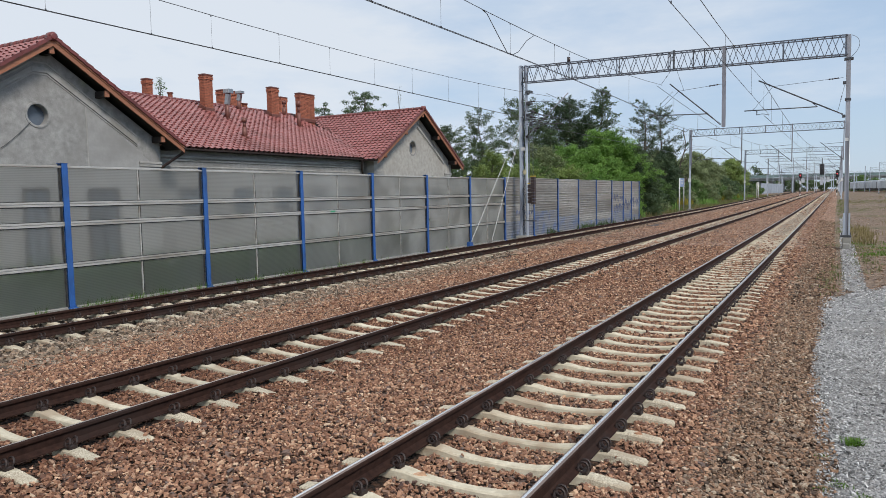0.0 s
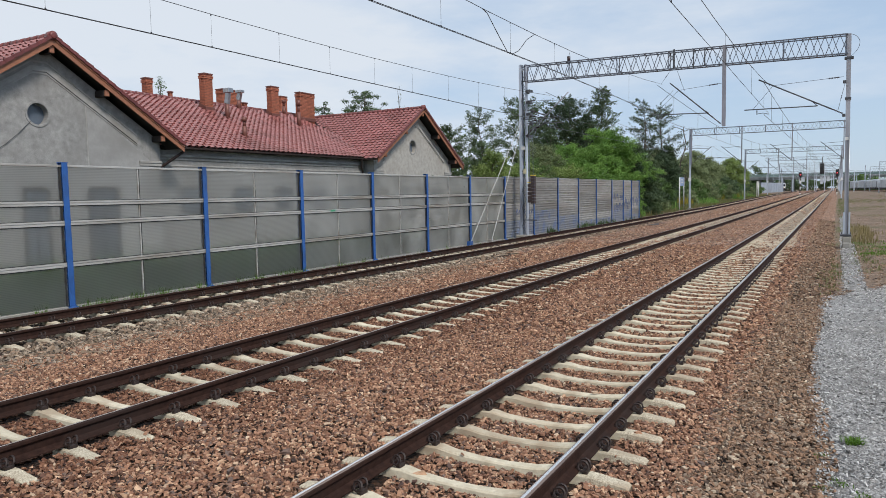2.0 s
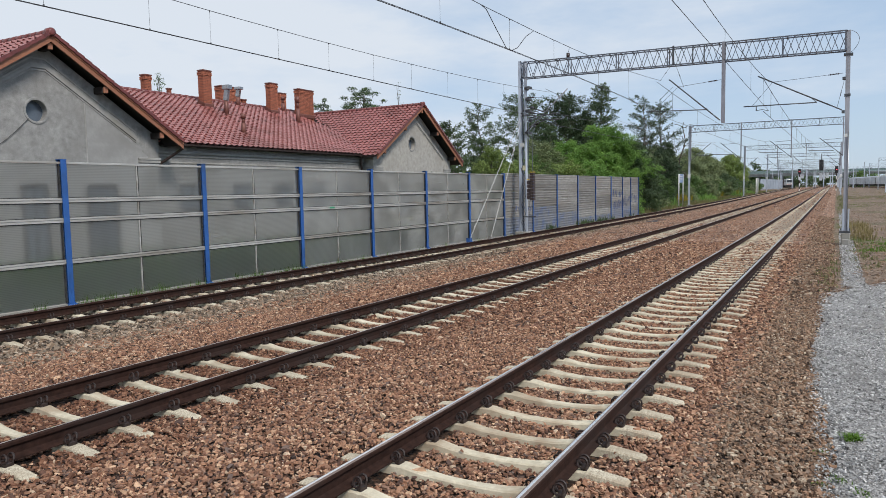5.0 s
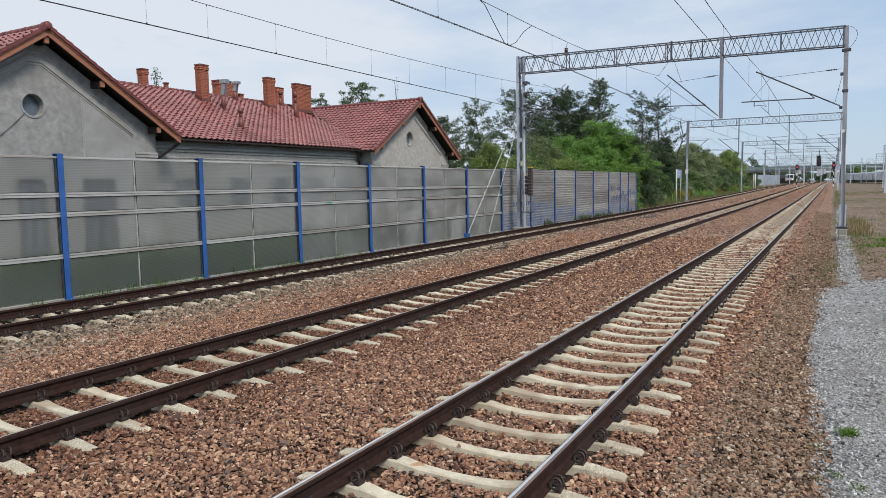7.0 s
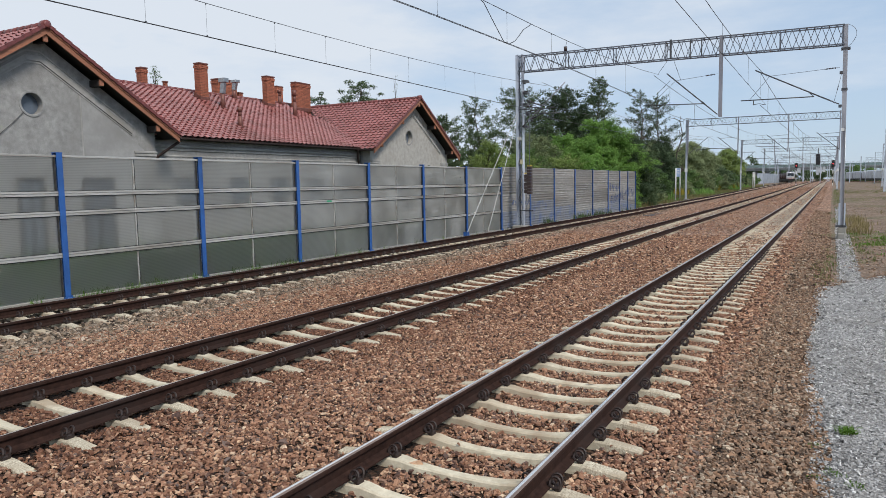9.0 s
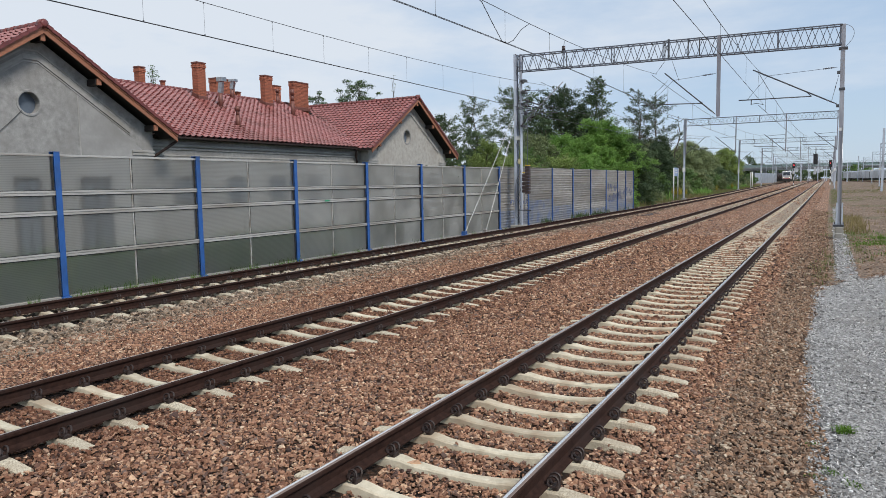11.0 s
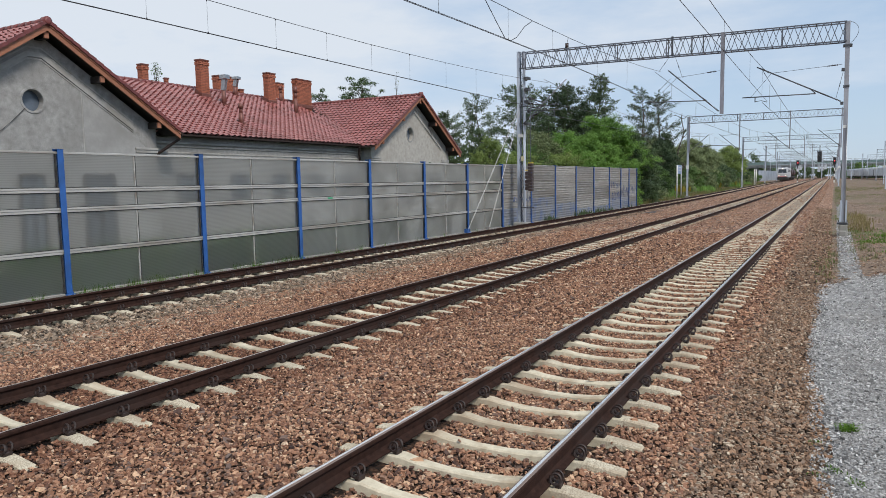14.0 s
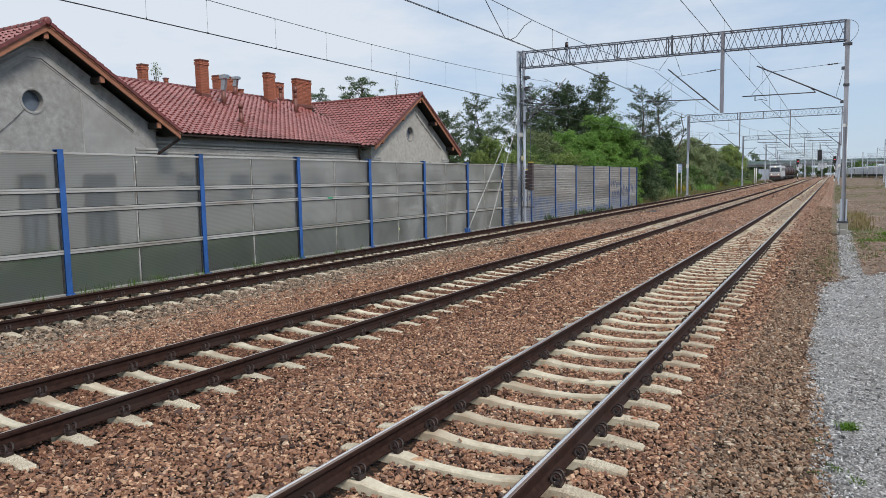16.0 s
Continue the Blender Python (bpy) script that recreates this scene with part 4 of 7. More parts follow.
# main body between the wings
Y0, Y1 = WINGS[0] + WALL_FAR, WINGS[1] - WALL_HALF
solid("wall", M["stucco"], house, "grey stucco main wall", x=(-19.7, -19.0), y=(Y0, Y1), z=(GROUND, MEZ - 0.1))
solid("wall", M["stucco"], house, x=(-33.0, -32.6), y=(WINGS[0] - WALL_HALF, WINGS[1] + WALL_HALF), z=(GROUND, 3.9))
for z0, z1, d in ((3.80, 3.90, 0.07), (3.68, 3.76, 0.04), (3.44, 3.52, 0.018), (3.19, 3.24, 0.012)):
    solid("cornice", M["moulding"], house, bevel=0.02, x=(-19.01, -19.0 + d), y=(Y0, Y1), z=(z0, z1))
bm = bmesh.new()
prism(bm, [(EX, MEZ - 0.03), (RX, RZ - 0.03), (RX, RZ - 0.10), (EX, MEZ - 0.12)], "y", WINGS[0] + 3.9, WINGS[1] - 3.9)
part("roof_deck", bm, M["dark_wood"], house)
bm = bmesh.new()
prism(bm, [(RX, RZ - 0.03), (-32.8, MEZ - 0.03), (-32.8, MEZ - 0.12), (RX, RZ - 0.10)], "y", WINGS[0], WINGS[1])
part("roof_deck", bm, M["tile"], house)
bm = bmesh.new()
prism(bm, [(EX + dx, MEZ + dz - 0.03) for dx, dz in ((-0.01, 0.0), (0.0, -0.06), (0.05, -0.085), (0.10, -0.06), (0.11, 0.0), (0.097, 0.0), (0.05, -0.07), (0.01, -0.05))], "y", WINGS[0] + HALF + 0.1, WINGS[1] - HALF - 0.1)
part("gutter", bm, M["gutter"], house, "dark brown eaves gutter")
# downpipes
bm = bmesh.new()
wire(bm, [(BX - 0.10, 17.47, EZ + 0.08), (BX - 0.12, 17.44, EZ - 0.02), (-18.48, 16.95, 3.42), (-18.55, 16.87, 3.2), (-18.55, 16.87, GROUND)], 0.05, 8)
part("downpipe", bm, M["gutter"], house)
bm = bmesh.new()
wire(bm, [(EX + 0.06, 29.3, MEZ - 0.12), (-18.85, 29.55, 3.75), (-18.93, 29.75, 3.45), (-18.93, 29.75, GROUND)], 0.05, 8)
part("downpipe", bm, M["gutter"], house)


def opening(name, x, y0, y1, z0, z1, mat):
    bm = bmesh.new()
    for a, b, c, d in ((y0 - 0.07, y0, z0, z1 + 0.07), (y1, y1 + 0.07, z0, z1 + 0.07), (y0, y1, z1, z1 + 0.07), (y0, y1, z0 - 0.06, z0), ((y0 + y1) / 2 - 0.03, (y0 + y1) / 2 + 0.03, z0, z1)):
        slab(bm, x - 0.02, x + 0.05, a, b, c, d)
    w = part(name, bm, M["dark_wood"], house)
    solid("pane", mat, w, x=(x + 0.004, x + 0.02), y=(y0, y1), z=(z0, z1))


opening("door", WX, 14.00, 14.94, GROUND + 0.05, 2.58, M["door"])
opening("window", WX, 11.93, 12.56, 0.3, 2.58, M["sky_glass"])
for y0 in (18.2, 20.9, 23.35, 25.85, 28.0):
    opening("window", -19.0, y0, y0 + 0.90, 1.75, 2.60, M["sky_glass"])
for y0 in (32.3, 35.3):
    opening("window", WX, y0, y0 + 0.95, 0.9, 2.6, M["sky_glass"])
# loose cable that hangs from the attic window
bm = bmesh.new()
wire(bm, [(WX + 0.02, 12.22, 4.62), (WX + 0.03, 11.85, 4.25), (WX + 0.03, 11.45, 3.9), (WX + 0.03, 10.9, 3.55)], 0.008, 5)
part("cable", bm, M["wire"], house)


# roof tiles
def tile_shape():
    """One S-shaped tile: rows across, lip at its foot. Local u across, v up the slope, w off the roof."""
    us = np.linspace(-0.15, 0.15, 7)
    ws = np.array([0.022, 0.004, 0.0, 0.006, 0.036, 0.054, 0.040])
    v = [(u, 0.045, w - 0.015) for u, w in zip(us, ws)] + [(u, 0.0, w + 0.052) for u, w in zip(us, ws)] + [(u, 0.325, w + 0.004) for u, w in zip(us, ws)]
    f = [(i, i + 1, i + 8, i + 7) for i in range(6)] + [(7 + i, 8 + i, 15 + i, 14 + i) for i in range(6)]
    return np.array(v), np.array(f)


TV, TF = tile_shape()
one_tile = bpy.data.meshes.new("roof_tile")
one_tile.from_pydata(TV.tolist(), [], TF.tolist())
one_tile.materials.append(M["tile"])


def tile_slope(origin, across, up, n_across, n_up, keep, single):
    """Tiles a slope from its eave; keep(p) says whether the roof is open there, single(p) which tiles are pieces of their own."""
    o, a, u = Vector(origin), Vector(across).normalized(), Vector(up).normalized()
    w = a.cross(u)
    if w.z < 0:
        w = -w
    rise = Vector(up).length / n_up
    rows, count = [], 0
    for j in range(n_up):
        for i in range(n_across):
            p = o + a * (0.30 * i + 0.15) + u * (rise * j)
            if not keep(p):
                continue
            lift = random.uniform(-0.004, 0.006)
            m = Matrix(((a.x, u.x, w.x, p.x + w.x * lift), (a.y, u.y, w.y, p.y + w.y * lift), (a.z, u.z, w.z, p.z + w.z * lift), (0, 0, 0, 1)))
            m = m @ Matrix.Rotation(random.uniform(-0.008, 0.008), 4, "Z")
            if single(p) and count < 150:
                t = mesh_object("roof_tile", one_tile, house)
                t.matrix_local = m
                count += 1
            else:
                rows.append(m)
    if rows:
        ms = np.array([[list(r) for r in m] for m in rows])
        v = np.einsum("nij,kj->nki", ms[:, :3, :3], TV) + ms[:, None, :3, 3]
        f = TF[None] + (np.arange(len(rows)) * len(TV))[:, None, None]
        bulk("tile_field", v.reshape(-1, 3), f.reshape(-1, 4), M["tile"], house)["kind"] = "stuff"


def main_z(x):
    return RZ - MAIN * abs(x - RX)


def wing_z(y):
    return max(RZ - pitch(yc, 1 if y > yc else -1) * abs(y - yc) for yc in WINGS)


n_slope = round(math.hypot(HALF, RZ - EZ) / 0.295)
for yc in WINGS:
    for sgn in (-1, 1):
        front = BX + 0.02
        tile_slope((front, yc + sgn * (HALF + 0.04), eave_z(yc, sgn) - 0.02), (-1, 0, 0), (0, -sgn * HALF, RZ - eave_z(yc, sgn)), 50, n_slope,
                   lambda p, y=yc: (p.x > EX - 0.2 or p.z > main_z(p.x) - 0.20 or abs(p.y - y) > HALF - 0.2 and p.x > EX - 0.1), lambda p, s=sgn: s < 0 and p.x > -21.0)
tile_slope((EX + 0.06, WINGS[0] + 3.0, MEZ - 0.02), (0, 1, 0), (RX - EX, 0, RZ - MEZ), 54, round(math.hypot(RX - EX, RZ - MEZ) / 0.295),
           lambda p: p.z > wing_z(p.y) - 0.20, lambda p: False)


def ridge_run(p, q):
    p, q = Vector(p), Vector(q)
    n = int((q - p).length / 0.36)
    d = (q - p) / n
    for k in range(n):
        bm = bmesh.new()
        bmesh.ops.create_cone(bm, cap_ends=True, segments=10, radius1=0.125, radius2=0.108, depth=d.length * 1.12,
                              matrix=aim(p + d * k, p + d * (k + 1)) @ Matrix.Translation((0, 0, d.length / 2)))
        part("ridge_tile", bm, M["ridge"], house, smooth=True)


ridge_run((BX + 0.06, WINGS[0], RZ + 0.03), (RX, WINGS[0], RZ + 0.03))
ridge_run((BX + 0.06, WINGS[1], RZ + 0.03), (RX, WINGS[1], RZ + 0.03))
ridge_run((RX, WINGS[0], RZ + 0.03), (RX, WINGS[1], RZ + 0.03))
for yc in WINGS:
    for sgn in (-1, 1):
        n = n_slope
        for k in range(n):
            a = 1 - k / n
            b = 1 - (k + 1.08) / n
            bm = bmesh.new()
            lift = 0.075
            ez = eave_z(yc, sgn)
            p = Vector((BX + 0.06, yc + sgn * HALF * a, ez + (RZ - ez) * (1 - a) + lift))
            q = Vector((BX + 0.06, yc + sgn * HALF * b, ez + (RZ - ez) * (1 - b) + lift - 0.03))
            bar(bm, p, q, 0.06, 0.10, 0)
            part("verge_tile", bm, M["ridge"], house)
# valley sheets
for yc, sgn in ((WINGS[0], 1), (WINGS[1], -1)):
    pts = []
    for s in np.linspace(0, 1, 2):
        x = EX + (RX - EX) * s
        z = main_z(x)
        pts.append((x, yc + sgn * (RZ - z) / pitch(yc, sgn), z + 0.045))
    bm = bmesh.new()
    bar(bm, pts[0], pts[1], 0.14, 0.02)
    part("valley_sheet", bm, M["flashing"], house)


# chimneys: brick by brick on the visible faces
def chimney(x0, x1, y0, y1, z0, z1, capped=True):
    c = empty("chimney")
    c.parent = house
    c["label"] = "orange-red brick chimney"
    bm = bmesh.new()
    slab(bm, x0 + 0.012, x1 - 0.012, y0 + 0.012, y1 - 0.012, z0 - 0.6, z1 - 0.02)
    part("core", bm, M["mortar"], c)
    bm = bmesh.new()
    course, lng = 0.077, 0.262
    rows = int((z1 - z0 + 0.3) / course)
    for r in range(rows):
        z = z1 - (r + 1) * course
        out = 0.028 if capped and r in (1, 2) else 0.0
        for lo, hi, fixed, vert in ((y0, y1, x1 + out, True), (x0, x1, y0 - out, False), (x0, x1, y1 + out, False)):
            n = max(1, round((hi - lo + 2 * out) / lng))
            s = (hi - lo + 2 * out) / n
            shift = 0.5 if r % 2 else 0.0
            k = -shift
            while k < n:
                a, b = max(lo - out + k * s, lo - out), min(lo - out + (k + 1) * s, hi + out)
                k += 1
                if b - a < 0.05:
                    continue
                j = random.uniform(-0.003, 0.003)
                if vert:
                    slab(bm, fixed - 0.11, fixed + j, a + 0.007, b - 0.007, z + 0.009, z + course - 0.007)
                else:
                    slab(bm, a + 0.006, b - 0.006, fixed + (0.0 if fixed < (y0 + y1) / 2 else -0.11) + j, fixed + (0.11 if fixed < (y0 + y1) / 2 else 0.0) + j, z + 0.009, z + course - 0.007)
    part("brickwork", bm, M["brick"], c)["kind"] = "stuff"
    solid("cap", M["flashing"], c, bevel=0.01, x=(x0 - 0.03, x1 + 0.03), y=(y0 - 0.03, y1 + 0.03), z=(z1 - 0.03, z1 + 0.04))
    bm = bmesh.new()
    zf = main_z(x1) + 0.02
    prism(bm, [(x1 + 0.06, zf), (x1 + 0.06, zf + 0.17), (x0 - 0.05, main_z(x0) + 0.30), (x0 - 0.05, main_z(x0))], "y", y0 - 0.03, y1 + 0.03)
    part("flashing", bm, M["flashing"], c)


chimney(-24.68, -24.30, 24.28, 24.80, 6.6, 8.32)
chimney(-25.05, -24.70, 29.32, 29.92, 6.8, 8.36)
chimney(-25.00, -24.65, 31.62, 32.92, 6.7, 8.30)
chimney(-26.65, -26.30, 22.52, 22.88, 6.6, 8.06)
chimney(-28.05, -27.50, 28.45, 29.85, 6.0, 8.36)
chimney(-28.05, -27.50, 33.15, 33.72, 6.0, 8.48)
chimney(-27.60, -27.42, 24.78, 24.96, 6.2, 7.76, False)
chimney(-27.9, -27.5, 30.0, 30.3, 6.2, 7.75, False)


def vent(x, y, tall, head):
    v = empty("roof_vent")
    v.parent = house
    v["label"] = "brown sheet-metal roof vent"
    z = main_z(x)
    pipe("pipe", (x, y, z - 0.1), (x, y, z + tall * 0.55), 0.115, M["flashing"], v, 10, r2=0.10)
    pipe("neck", (x, y, z + tall * 0.55), (x, y, z + tall * 0.8), 0.075, M["flashing"], v, 10)
    if head == "hood":
        pipe("hood", (x, y, z + tall * 0.78), (x, y, z + tall), 0.125, M["flashing"], v, 10, r2=0.10)
    else:
        strut("duct", (x, y, z + tall * 0.5), (x + 0.08, y + 0.02, z + tall * 0.85), 0.20, M["zinc"], v, label="galvanised duct")
        bm = bmesh.new()
        slab(bm, x - 0.10, x + 0.30, y - 0.16, y + 0.16, z + tall * 0.85, z + tall, 0.02)
        part("cowl", bm, M["zinc"], v, "galvanised cowl")
    bm = bmesh.new()
    slab(bm, x - 0.2, x + 0.2, y - 0.18, y + 0.18, z + 0.0, z + 0.05)
    part("base_flashing", bm, M["flashing"], v)


vent(-23.3, 24.74, 1.45, "duct")
vent(-25.45, 27.62, 1.0, "duct")
vent(-20.54, 23.08, 0.88, "hood")
vent(-23.34, 29.98, 1.45, "hood")
vent(-25.60, 31.30, 0.85, "hood")


# ---------------------------------------------------------------- catenary gantries
def lattice_mast(parent, x, y, z0, z1):
    """Two channels along the line with zigzag bars on both faces."""
    for dx, leg in ((-0.20, 0.17), (0.20, 0.07)):
        bm = bmesh.new()
        s = 1 if dx > 0 else -1
        prism(bm, [(x + dx, y - 0.11), (x + dx, y + 0.11), (x + dx - s * leg, y + 0.11), (x + dx - s * leg, y + 0.10), (x + dx - s * 0.01, y + 0.10),
                   (x + dx - s * 0.01, y - 0.10), (x + dx - s * leg, y - 0.10), (x + dx - s * leg, y - 0.11)], "z", z0, z1)
        part("channel", bm, M["mast"], parent, "grey steel channel")
    n = int((z1 - z0) / 0.45)
    for k in range(n):
        a, b = z0 + (z1 - z0) * k / n, z0 + (z1 - z0) * (k + 1) / n
        s = 1 if k % 2 else -1
        for yy in (y - 0.108, y + 0.108):
            strut("lacing_bar", (x + 0.05 - 0.12 * s, yy, a), (x + 0.05 + 0.12 * s, yy, b), 0.045, M["steel_dark"], parent, 0.012)


def box_mast(parent, x, y, z0, z1, w=0.21, paint="mast", lean=0.0):
    bm = bmesh.new()
    for dy in (-0.12, 0.10):
        slab(bm, x - w / 2, x + w / 2, y + dy, y + dy + 0.02, z0, z1, 0.004)
    slab(bm, x - 0.015, x + 0.015, y - 0.10, y + 0.10, z0, z1)
    for v in bm.verts:
        v.co.x += lean * (v.co.z - z0) / (z1 - z0)
    part("mast", bm, M[paint], parent, "galvanised steel mast")


def truss(parent, x0, x1, y, zb0, zb1, depth, fine):
    """Lattice beam: four chords, zigzag on the two upright faces and cross bars on top."""
    def at(s, yy, up):
        return (x0 + (x1 - x0) * s, y + yy, zb0 + (zb1 - zb0) * s + (depth if up else 0.0))
    for yy in (-0.22, 0.22):
        for up in (0, 1):
            strut("chord", at(0, yy, up), at(1, yy, up), 0.050, M["steel"], parent)
        for k in range(fine):
            s = (k + (yy > 0)) % 2
            strut("diagonal", at(k / fine, yy, s), at((k + 1) / fine, yy, 1 - s), 0.025, M["steel"], parent)
        for k in range(1, 6):
            strut("upright", at(k / 6, yy, 0), at(k / 6, yy, 1), 0.040, M["steel"], parent)
    for k in range(fine // 2 + 1):
        s = min(2 * k / fine, 1)
        for up in (0, 1):
            strut("cross_bar", at(s, -0.22, up), at(s, 0.22, up), 0.035, M["steel"], parent)


def insulator(name, p, q, parent, r=0.036, n=7):
    bm = bmesh.new()
    p, q = Vector(p), Vector(q)
    rod(bm, p, q, r * 0.45, 8)
    for k in range(n):
        c = p + (q - p) * ((k + 0.5) / n)
        d = (q - p).normalized() * 0.012
        rod(bm, c - d, c + d, r, 10)
    return part(name, bm, M["insulator"], parent, "brown ribbed insulator")


def cantilever(name, foot, top, tie, reg_a, reg_b, wire_at, label):
    """Bracket: sloping tube on an insulator, tie rod with an insulator, registration tube, steady arm."""
    c = empty(name)
    tagged(c, label, "catenary bracket", "catenary brackets")
    foot, top = Vector(foot), Vector(top)
    u = (top - foot).normalized()
    insulator("insulator", foot, foot + u * 0.45, c)
    # backlight put into the colour: dark tubes against sky, a paler one before trees
    pipe("tube", foot + u * 0.45, top, 0.029, M["steel_dark"] if foot.x > -11 else M["post_grey"], c, 8)
    grip = foot + (top - foot) * 0.82
    tie = Vector(tie)
    d = (grip - tie).normalized()
    insulator("insulator", tie + d * 0.15, tie + d * 0.55, c, 0.034)
    pipe("tie_rod", tie, grip, 0.009, M["steel"], c, 6)
    pipe("registration_tube", reg_a, reg_b, 0.024, M["steel_dark"], c, 8)
    near = foot + (top - foot) * 0.36
    pipe("brace", reg_b, near, 0.016, M["steel_dark"], c, 6)
    pipe("hanger", grip, Vector(reg_a) + (Vector(reg_b) - Vector(reg_a)) * 0.12, 0.008, M["wire"], c, 5)
    drop = Vector(reg_a) + (Vector(reg_b) - Vector(reg_a)) * 0.18
    pipe("drop_bracket", drop, drop - Vector((0, 0, 0.22)), 0.022, M["steel_dark"], c, 6)
    bm = bmesh.new()
    p, q = drop - Vector((0, 0, 0.2)), Vector(wire_at)
    wire(bm, [p, p.lerp(q, 0.5) + Vector((0, 0, 0.05)), q], 0.014, 6)
    part("steady_arm", bm, M["steel_dark"], c)
    return c


GY = 34.54
gantry = empty("catenary_gantry")
tagged(gantry, "grey steel lattice gantry across three tracks", "catenary gantry", "catenary gantries")
lattice_mast(gantry, -11.86, GY, 0.0, 8.95)
box_mast(gantry, 3.06, GY, 0.22, 8.66, 0.17, "mast_grey", -0.08)
truss(gantry, -11.70, 2.93, GY, 8.05, 7.83, 0.80, 52)
for x in (-11.70, 2.88):
    for yy in (-0.22, 0.22):
        strut("end_plate", (x, GY + yy, 7.80 if x > 0 else 8.0), (x, GY + yy, 8.66 if x > 0 else 8.88), 0.06, M["steel"], gantry, 0.012)
box_mast(gantry, -1.90, GY - 0.26, 5.10, 8.72, 0.14, "post_grey")
strut("gusset_frame", (-2.75, GY - 0.24, 7.92), (-2.75, GY - 0.24, 8.72), 0.05, M["steel_dark"], gantry)
strut("gusset_frame", (-3.25, GY - 0.24, 7.92), (-3.25, GY - 0.24, 8.72), 0.05, M["steel_dark"], gantry)
strut("gusset_frame", (-4.12, GY - 0.26, 7.95), (-4.12, GY - 0.26, 8.80), 0.08, M["steel_dark"], gantry, label="dark clamp plate")
for z, w in ((7.66, 0.34), (5.97, 0.23)):
    solid("band", M["steel_dark"], gantry, x=(3.00 - w / 2, 3.00 + w / 2), y=(GY - 0.15, GY + 0.15), z=(z - 0.045, z + 0.045))
solid("marker_band", M["white"], gantry, "white marker band", x=(2.935, 3.11), y=(GY - 0.135, GY - 0.125), z=(4.21, 4.34))
for z in (6.67, 5.27):
    solid("clamp", M["steel_dark"], gantry, "dark bracket clamp", bevel=0.01, x=(2.80, 2.92), y=(GY - 0.16, GY + 0.02), z=(z - 0.06, z + 0.06))
solid("marker_plate", M["white"], gantry, "white enamel plate", x=(-11.98, -11.74), y=(GY - 0.135, GY - 0.122), z=(4.50, 4.68))
solid("marker_plate", M["cream"], gantry, "pale yellow plate", x=(-11.84, -11.68), y=(GY - 0.135, GY - 0.122), z=(3.25, 3.50))
bm = bmesh.new()
wire(bm, [(3.08 + 0.30 * math.sin(math.pi * k / 12) ** 0.8, GY, 8.64 - 0.9 * (k / 12) ** 1.25) for k in range(13)], 0.009, 5)
part("earth_cable", bm, M["wire"], gantry)
pipe("conduit", (3.13, GY - 0.15, -0.35), (3.09, GY - 0.15, 4.4), 0.018, M["zinc"], gantry, 8, "pale conduit pipe")
for x in (2.965, 3.165):
    strut("foot_stiffener", (x, GY - 0.13, 0.22), (x, GY - 0.13, 1.15), 0.07, M["mast"], gantry, 0.02)
pipe("lightning_horn", (-9.35, GY, 8.83), (-9.35, GY, 9.10), 0.09, M["insulator"], gantry, 8)
pipe("lightning_rod", (-9.35, GY, 9.10), (-9.28, GY, 9.35), 0.010, M["wire"], gantry, 5)
footing = empty("mast_footing")
tagged(footing, "square concrete footing of a catenary mast", "footing", "mast footings")
solid("block", M["concrete"], footing, bevel=0.03, x=(2.92, 3.24), y=(GY - 0.28, GY + 0.30), z=(-0.60, 0.10))
solid("step", M["concrete"], footing, bevel=0.03, x=(2.92, 3.20), y=(GY - 0.55, GY - 0.31), z=(-0.60, -0.14))
solid("base_plate", M["steel_dark"], footing, x=(2.84, 3.25), y=(GY - 0.26, GY + 0.26), z=(0.12, 0.20))
for dx in (2.90, 3.22):
    pipe("anchor_bolt", (dx, GY - 0.24, 0.22), (dx, GY - 0.24, 0.32), 0.022, M["steel_dark"], footing, 6)
f2 = empty("mast_footing")
tagged(f2, "low concrete footing of a lattice mast", "footing", "mast footings")
solid("block", M["concrete"], f2, bevel=0.04, x=(-12.2, -11.5), y=(GY - 0.4, GY + 0.4), z=(-0.60, 0.0))

cantilever("catenary_bracket", (-2.02, GY - 0.3, 5.22), (-4.28, GY - 0.3, 7.25), (-2.0, GY - 0.3, 7.04), (-5.35, GY - 0.3, 5.84), (-2.55, GY - 0.3, 5.74), (-4.55, GY - 0.3, 5.66), "sloping bracket on a drop post, with brown insulators")
cantilever("catenary_bracket", (2.82, GY - 0.3, 5.33), (-0.46, GY - 0.3, 7.04), (2.82, GY - 0.3, 6.86), (-1.03, GY - 0.3, 5.75), (1.87, GY - 0.3, 5.72), (-0.02, GY - 0.3, 5.50), "sloping bracket on a steel mast, with brown insulators")
cantilever("catenary_bracket", (-11.62, GY - 0.3, 5.18), (-9.28, GY - 0.3, 7.28), (-11.64, GY - 0.3, 7.02), (-9.55, GY - 0.3, 5.78), (-11.55, GY - 0.3, 5.85), (-10.2, GY - 0.3, 5.62), "sloping bracket on a lattice mast, with brown insulators")

# guy rods and the tension weights at the lattice mast
for k, (y, z) in enumerate(((28.85, -0.08), (31.02, -0.14))):
    g = empty("guy_rod")
    tagged(g, "pale steel guy rod from mast to ground anchor", "guy rod", "guy rods")
    pipe("rod", (-12.20 + 0.06 * k, y, z), (-11.98 + 0.06 * k, GY - 0.1, 5.95 - 0.15 * k), 0.014, M["guy"], g, 6)
    solid("anchor", M["blue"] if k == 0 else M["concrete"], g, x=(-12.30 + 0.06 * k, -12.12 + 0.06 * k), y=(y - 0.15, y + 0.1), z=(-0.50, z + 0.10))
tension = empty("tension_weight")
tagged(tension, "stacked rusty cast weights that tension the wire", "tension weight")
